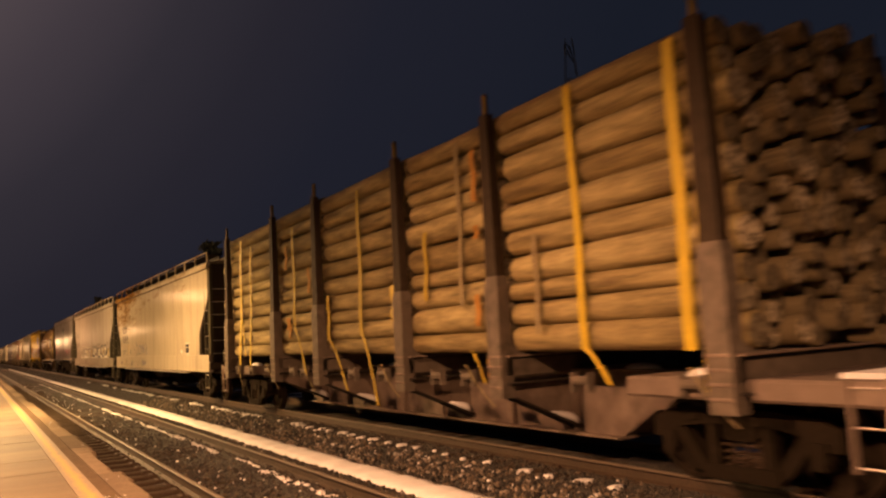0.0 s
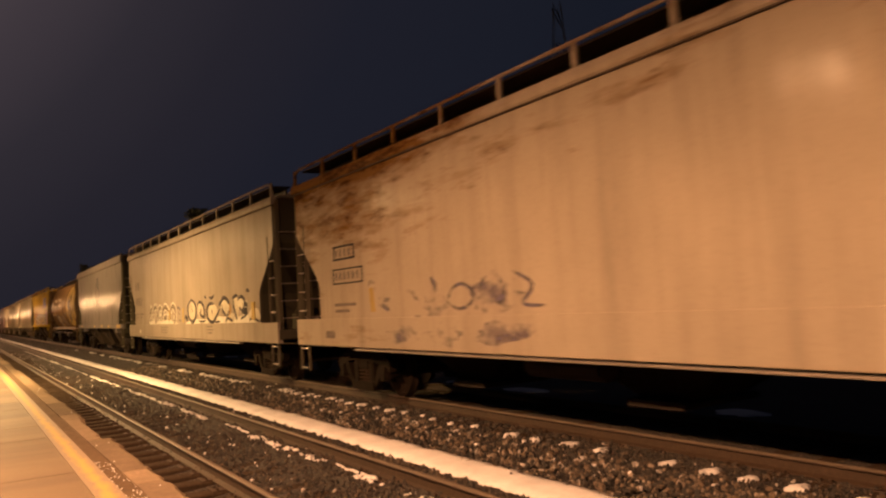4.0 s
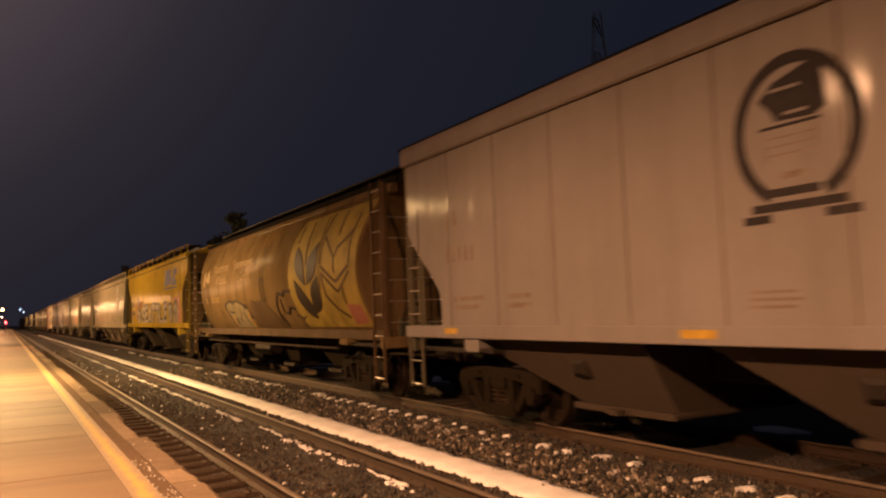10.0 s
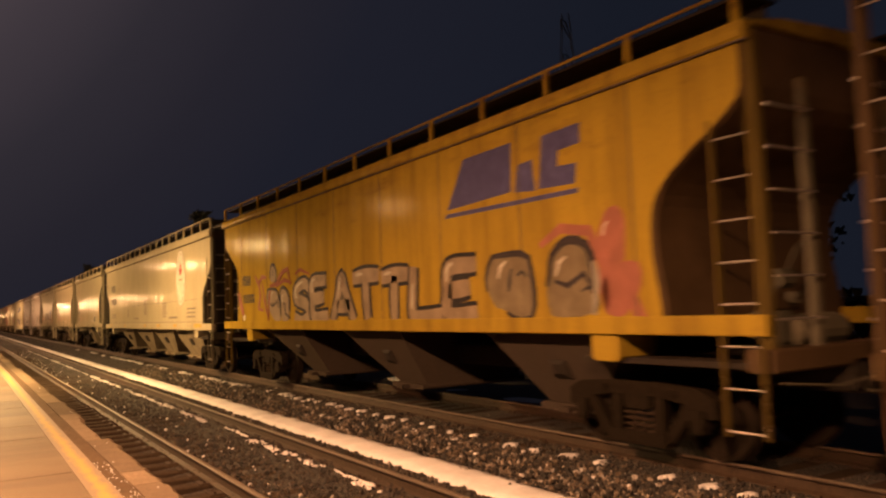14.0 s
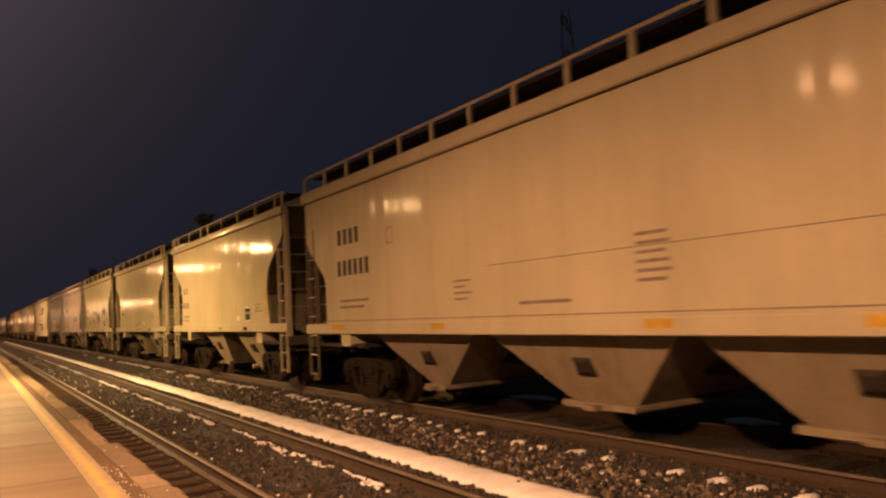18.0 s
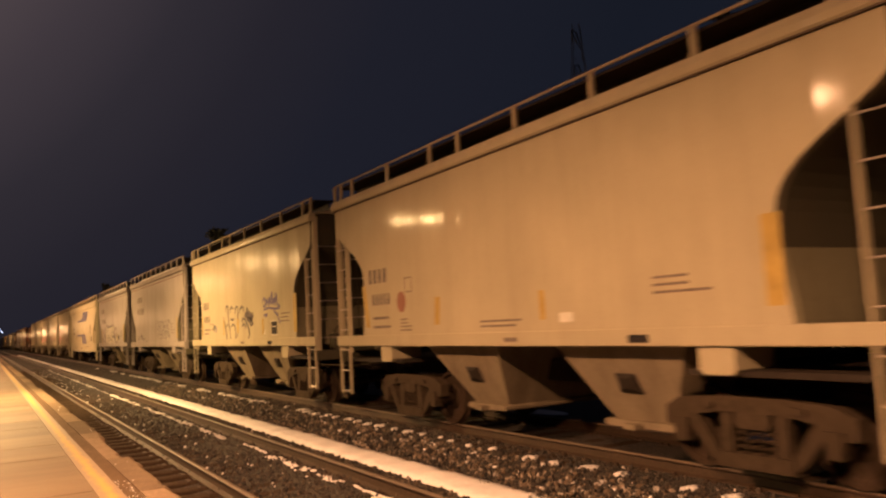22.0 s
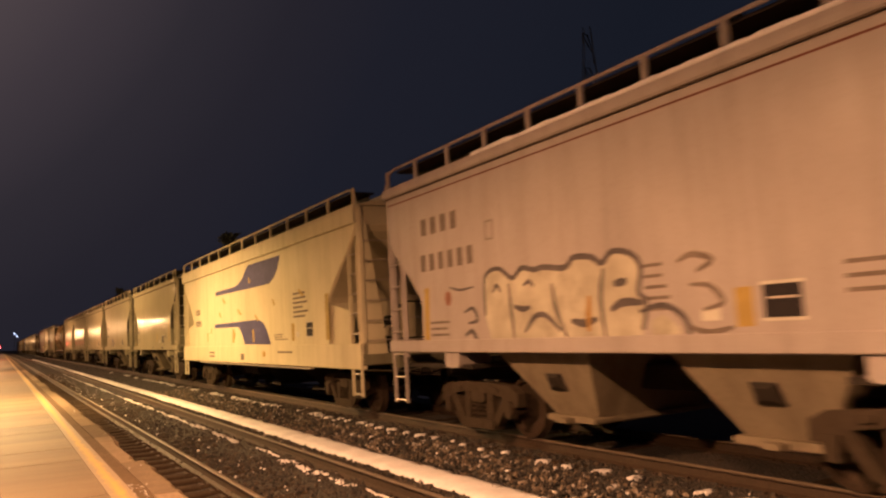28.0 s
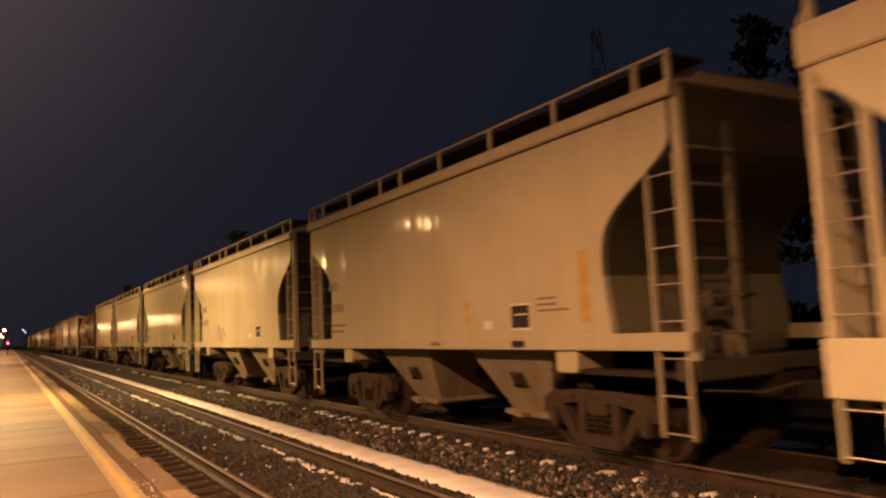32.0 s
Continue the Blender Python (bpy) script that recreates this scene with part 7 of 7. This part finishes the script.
decal(c12, "lettering_bar", lines(-4.45, -5.5, 2.70, 6, 0.05, 0.11, 9) + word(6.3, 2.6, 0.2, 4) + word(6.3, 2.2, 0.2, 5) + lines(-2.9, -4.0, 1.75, 3, 0.025, 0.06, 2), FADED)
decal(c12, "yellow_stripe", [quad(-4.3, 1.60, -4.48, 2.02), quad(-0.9, 1.6, -1.05, 1.95), quad(4.6, 1.65, 4.5, 1.95), quad(1.3, 1.6, 1.1, 2.0, 0.06), quad(-6.6, 1.6, -6.8, 2.6)], STRIPE, 0.008)
data_plate(c12, -5.35, 1.85)
decal(c12, "lettering_bar", lines(4.25, 3.1, 1.26, 2, 0.06, 0.12, 2) + [quad(0.33, 1.08, -0.03, 1.27)] + lines(-3.2, -4.4, 1.3, 1), FADED, 0.03)
for y, z, a in ((2.22, 2.9, 0.2), (2.76, 2.48, 0.12), (1.02, 1.8, -0.06), (0.43, 2.48, 0.2), (-0.69, 3.34, 0.1), (-1.36, 2.24, 0.16), (-5.06, 2.71, 0.2), (4.0, 2.0, -0.05), (-2.9, 2.6, 0.1)):
    decal(c12, "stain", brush(curve([(y + a, z + 0.10), (y, z), (y - a * 0.8, z - 0.07)]), 0.09), STRIPE, 0.0075, None, "ochre smear on the cream paint")
for m in (-1, 1):
    for side in (-1, 1):
        part("end_brace", Shape().loft([[(side * x0, m * (8.5 - a), z), (side * x1, m * (8.5 - a), z), (side * x1, m * (8.5 - a - 0.04), z), (side * x0, m * (8.5 - a - 0.04), z)] for x0, x1, z, a in ((1.57, 1.40, 4.0, 0.05), (1.46, 1.02, 1.28, 0.05))]), CREAM_LIGHT, c12, "slanted end plate")
        part("end_side_sheet", Shape().loft([[(side * x, m * yy, z) for yy, z in ((6.72, 1.36), (7.92, 1.36), (7.92, 2.16), (6.72, 2.36))] for x in (1.50, 1.535)]), CREAM_LIGHT, c12, "cream side sheet behind the ladder")
decal(c12, "placard", [quad(-1.9, 1.2, -2.1, 1.34)], REFLECT, 0.03)

c13 = hopper_car("hopper_car", 220.15, 231.75, "short glossy off-white two-bay hopper car with a dark data panel", GLOSS, "curve", 4.27, (1.38, 1.50), 2, posts=TWO_BAY, chutes=TWO_CHUTES, dusty=True)
decal(c13, "lettering_bar", word(4.6, 2.62, 0.18, 4) + word(4.5, 2.15, 0.18, 5) + lines(4.5, 3.6, 1.85, 2, 0.05, 0.13, 3) + lines(-3.1, -3.8, 2.05, 3, 0.03, 0.08, 2), FADED)
decal(c13, "yellow_stripe", [quad(-4.0, 1.72, -4.2, 2.62), quad(-1.2, 1.75, -1.35, 2.1)], STRIPE)
data_plate(c13, -2.5, 1.84)

c14 = hopper_car("hopper_car", 233.0, 244.9, "short cream two-bay hopper car with a small dark tag", CREAM, "curve", 4.27, (1.38, 1.50), 2, posts=TWO_BAY, chutes=TWO_CHUTES, dusty=True)
decal(c14, "lettering_bar", word(4.4, 2.62, 0.2, 4) + word(4.4, 2.15, 0.2, 5), FADED)
decal(c14, "tag_stroke", brush(curve([(2.2, 1.6), (2.0, 2.1), (1.7, 1.6), (1.5, 2.0), (1.1, 1.7)]), 0.06), TAGBLUE, 0.006, None, "small violet spray stroke")
data_plate(c14, -2.5, 1.84)


for car, y in ((c7, -2.5), (c8, -2.5), (c9, -2.5), (c13, -2.5)):
    decal(car, "sill_label", [quad(y, 1.42, y - 0.30, 1.51)], MARK, 0.032, None, "small dark label on the sill")
    decal(car, "sill_label", [quad(y + 2.4, 1.44, y + 2.1, 1.50)], FADED, 0.032)


def follow(template, near):
    """One more car of a kind already built, further back in the train."""
    ob = copy_thing(template, pose(0, 0, 0))
    half_len = LENGTHS[template] / 2
    ROLLING.append((ob, near + half_len))
    for w in ob.children_recursive:
        if w.name.startswith("wheelset"):
            WHEELS.append((w, w.matrix_basis.translation.y))
    return near + LENGTHS[template] + 1.2


LENGTHS = {c1: 18.4, c2: 18.4, c3: 15.4, c4: 17.1, c5: 17.15, c6: 19.8, c7: 11.6, c8: 11.6, c9: 11.6, c10: 11.9, c11: 11.3, c12: 17.0, c13: 11.6, c14: 11.9}
place = 246.1
for c in (c7, c13, c8, c4, c14, c9, c2, c4, c7, c13, c8, c6, c14, c3, c5, c9, c13, c1, c7, c10, c12, c8):
    place = follow(c, place)

# ---------------------------------------------------------------- platform lamps, far canopy, signal, trees, pylon
LENS = glow("glowing_sodium_lens", (1.0, 0.62, 0.24), 60)


def lamp_post(y, high):
    ob = thing("platform_lamp", "tall platform lamp post with a sodium lantern", "lamp post", "platform lamps")
    ob.matrix_basis = pose(LAMP_X - 0.6, y, 0.2)
    part("pole", Shape().tube([(0, 0, 0), (0, 0, 0.5), (0, 0, high - 0.05)], [0.09, 0.075, 0.05], 10), GALV, ob)
    part("foot_plate", Shape().box(-0.17, 0.17, -0.17, 0.17, 0, 0.03, 0.005), GALV, ob)
    part("arm", Shape().tube([(0, 0, high - 0.1), (0.2, 0, high + 0.06), (0.6, 0, high + 0.10)], 0.03, 8), GALV, ob)
    head = part("lantern", Shape().loft([[(0.3, -0.13, high + 0.02), (0.85, -0.13, high + 0.02), (0.85, 0.13, high + 0.02), (0.3, 0.13, high + 0.02)],
                                         [(0.35, -0.09, high + 0.16), (0.80, -0.09, high + 0.16), (0.80, 0.09, high + 0.16), (0.35, 0.09, high + 0.16)]]), GALV, ob)
    part("lens", Shape().box(0.36, 0.80, -0.09, 0.09, high - 0.01, high + 0.018, 0.01), LENS, head, "glowing amber lens")
    return ob


for y, high in LAMPS:
    lamp_post(y, high)

canopy = thing("station_canopy", "dark platform canopy with a lit lamp under its eave", "canopy")
canopy.matrix_basis = pose(-2.6, 152, 0.2)
part("roof", Shape().loft([[(-3, y, 3.9), (1.9, y, 3.9), (2.0, y, 4.05), (-0.5, y, 5.3), (-3, y, 4.2)] for y in (0, 24)]), DARK, canopy)
for yy in (1, 12, 23):
    part("post", Shape().box(0.9, 1.1, yy - 0.1, yy + 0.1, 0, 3.9, 0.02), GALV, canopy)
part("back_wall", Shape().box(-3.0, -2.8, 0, 24, 0, 3.9), GUTTER, canopy)
part("lamp", Shape().box(1.75, 2.15, -0.35, -0.02, 4.05, 4.40, 0.03), glow("warm_lamp_glass", (1.0, 0.66, 0.32), 14), canopy, "warm glowing lamp")

signal = thing("track_signal", "signal mast showing a red light beside the track", "signal")
signal.matrix_basis = pose(-0.15, 149, 0.2)
part("mast", Shape().tube([(0, 0, 0), (0, 0, 2.6)], 0.06, 8), DARK, signal)
part("head", Shape().box(-0.14, 0.14, -0.02, 0.12, 1.70, 2.5, 0.03), DARK, signal)
part("red_lens", Shape().tube([(0, -0.03, 2.0), (0, -0.07, 2.0)], 0.13, 14), glow("red_signal_glass", (1.0, 0.05, 0.06), 30), signal, "glowing red lens")
red = bpy.data.lights.new("signal_light", "POINT")
red.energy, red.color, red.shadow_soft_size = 450, (1.0, 0.06, 0.04), 0.12
red_ob = new("signal_light", red)
red_ob.location = (0.05, 148.7, 2.2)
for x, y, z in ((5.4, 330, 6.4), (4.7, 340, 7.6)):
    ob = thing("yard_light", "small distant bluish-white yard light", "yard light", "distant lights")
    ob.matrix_basis = pose(x, y, 0)
    part("pole", Shape().tube([(0, 0, -0.3), (0, 0, z)], 0.08, 6), DARK, ob)
    part("lamp", Shape().tube([(0, -0.1, z), (0, 0.1, z)], 0.22, 8), glow("cold_lamp_glass", (0.6, 0.7, 1.0), 5), ob)


def tree(x, y, height, spread, seed, label):
    """A dark conifer-like tree: tapered trunk, limbs and a ragged crown of many small clumps."""
    r = random.Random(seed)
    ob = thing("tree", label, "tree", "trees behind the train")
    ob.matrix_basis = pose(x, y, -0.6)
    part("trunk", Shape().tube([(0, 0, 0), (0.1, 0, height * 0.4), (0, 0.1, height * 0.92)], [0.28, 0.18, 0.04], 8), BARKDARK, ob)
    crown, limbs = Shape(), Shape()
    for i in range(46):
        u = r.uniform(0.22, 1.0) ** 0.8
        a = r.random() * 2 * math.pi
        reach = spread * (1.08 - u) * r.uniform(0.5, 1.15) + 0.25
        z = height * u
        tip = (math.cos(a) * reach, math.sin(a) * reach, z - reach * 0.12)
        limbs.tube([(0, 0, z - 0.1), tip], [0.05, 0.015], 4)
        for k in range(26):
            s = r.uniform(0.25, 1.08)
            p = Vector((tip[0] * s, tip[1] * s, z - reach * 0.12 * s)) + Vector((r.uniform(-1, 1), r.uniform(-1, 1), r.uniform(-0.7, 0.7))) * 0.45
            q = Euler((r.random() * 6, r.random() * 6, r.random() * 6)).to_matrix()
            n0 = len(crown.v)
            d = r.uniform(0.10, 0.30)
            for c in ((1, 0, 0), (-0.5, 0.8, 0.2), (-0.5, -0.8, 0.2), (0, 0, 0.9)):
                crown.v.append(tuple(p + q @ Vector(c) * d))
            crown.f += [(n0, n0 + 1, n0 + 3), (n0 + 1, n0 + 2, n0 + 3), (n0 + 2, n0, n0 + 3), (n0, n0 + 2, n0 + 1)]
    part("limbs", limbs, BARKDARK, ob)
    me = bpy.data.meshes.new("crown")
    me.from_pydata(crown.v, [], crown.f)
    me.materials.append(FOLIAGE)
    part("crown", me, FOLIAGE, ob)
    return ob


tree(16.0, 62, 11.0, 2.6, 1, "dark ragged tree standing behind the train")
tree(20.5, 88, 11.5, 3.2, 2, "dark ragged tree standing behind the train")
tree(19.0, 100, 10.5, 3.0, 9, "dark ragged tree standing behind the train")
tree(28.5, 21.8, 15.2, 3.6, 3, "tall dark tree standing behind the train")
tree(33, 22.5, 15.5, 3.6, 4, "tall dark tree standing behind the train")
tree(24, 31, 9.0, 2.6, 5, "dark ragged tree standing behind the train")
tree(26, 130, 13, 3.5, 6, "dark ragged tree standing behind the train")
tree(15, 118, 10, 2.8, 7, "dark ragged tree standing behind the train")


def undergrowth():
    """Dark scrub along the fence line behind the train: many small clumps over bare stems."""
    r = random.Random(31)
    s = Shape()
    for k in range(420):
        x, y = r.uniform(19.0, 27.0), -6 + 150 * r.random() ** 1.4
        high = (1.9 + 1.5 * noise.noise((y * 0.16, x * 0.2, 3))) * r.uniform(0.7, 1.15)
        wide = r.uniform(0.7, 1.3)
        s.tube([(x, y, -0.6), (x + r.uniform(-0.2, 0.2), y, high * 0.8)], [0.04, 0.015], 4)
        for i in range(42):
            a, u = r.random() * 2 * math.pi, r.random()
            rr = wide * math.sqrt(r.random()) * (1.1 - u * 0.7)
            p = Vector((x + math.cos(a) * rr, y + math.sin(a) * rr, -0.45 + (high + 0.45) * u))
            q = Euler((r.random() * 6, r.random() * 6, r.random() * 6)).to_matrix()
            d = r.uniform(0.14, 0.34)
            n0 = len(s.v)
            for c in ((1, 0, 0), (-0.5, 0.8, 0.2), (-0.5, -0.8, 0.2), (0, 0, 0.9)):
                s.v.append(tuple(p + q @ Vector(c) * d))
            s.f += [(n0, n0 + 1, n0 + 3), (n0 + 1, n0 + 2, n0 + 3), (n0 + 2, n0, n0 + 3), (n0, n0 + 2, n0 + 1)]
    me = bpy.data.meshes.new("undergrowth")
    me.from_pydata(s.v, [], s.f)
    me.materials.append(SCRUB)
    tagged(part("undergrowth", me, SCRUB), "dark tangled scrub on the ground behind the train", "scrub", kind="stuff")


undergrowth()


def pylon():
    """A lattice power pylon with three pairs of arms, dim against the sky."""
    ob = thing("power_pylon", "dim steel lattice power pylon against the night sky", "pylon")
    ob.matrix_basis = pose(53.2, 59.6, -0.6, 0, 0, 40)
    H = 32.5
    def w(z):
        return 2.6 * (1 - z / H) ** 1.1 + 0.35
    levels = [H * i / 11 for i in range(12)]
    for a, b in ((-1, -1), (1, -1), (1, 1), (-1, 1)):
        part("leg", Shape().tube([(a * w(z), b * w(z), z) for z in levels], 0.035, 4), GALV, ob)
    br = Shape()
    for z0, z1 in zip(levels, levels[1:]):
        for k in range(4):
            c = ((-1, -1), (1, -1), (1, 1), (-1, 1))
            (a, b), (c2, d2) = c[k], c[(k + 1) % 4]
            br.tube([(a * w(z0), b * w(z0), z0), (c2 * w(z1), d2 * w(z1), z1)], 0.012, 4)
            br.tube([(c2 * w(z0), d2 * w(z0), z0), (a * w(z1), b * w(z1), z1)], 0.012, 4)
    part("bracing", br, GALV, ob)
    for z in (H * 0.72, H * 0.83, H * 0.94):
        for side in (-1, 1):
            part("cross_arm", Shape().tube([(0, 0, z), (side * 3.4, 0, z + 0.15)], [0.08, 0.03], 4).tube([(0, 0, z + 1.1), (side * 3.4, 0, z + 0.2)], [0.08, 0.04], 4), GALV, ob)
            part("insulator", Shape().tube([(side * 3.3, 0, z + 0.1), (side * 3.3, 0, z - 0.9)], [0.06, 0.06], 6), GALV, ob)


pylon()

# ---------------------------------------------------------------- ties last of the setting
track_ties("ties_near", TRACK_NEAR, "weathered timber ties of the empty track", 62)
track_ties("ties_train", TRACK_TRAIN, "dark timber ties under the train", 50)


def motions():
    for car, place in ROLLING:
        walk(car, [(t, pose(TRACK_TRAIN, place - SPEED * t, 0)) for t in (0, 8, 16, 24, 32)])
    turn = math.degrees(SPEED / 0.4572)
    for wheel, y in WHEELS:
        walk(wheel, [(i * 0.1, pose(0, y, 0.4572, turn * i * 0.1)) for i in range(321)])


motions()
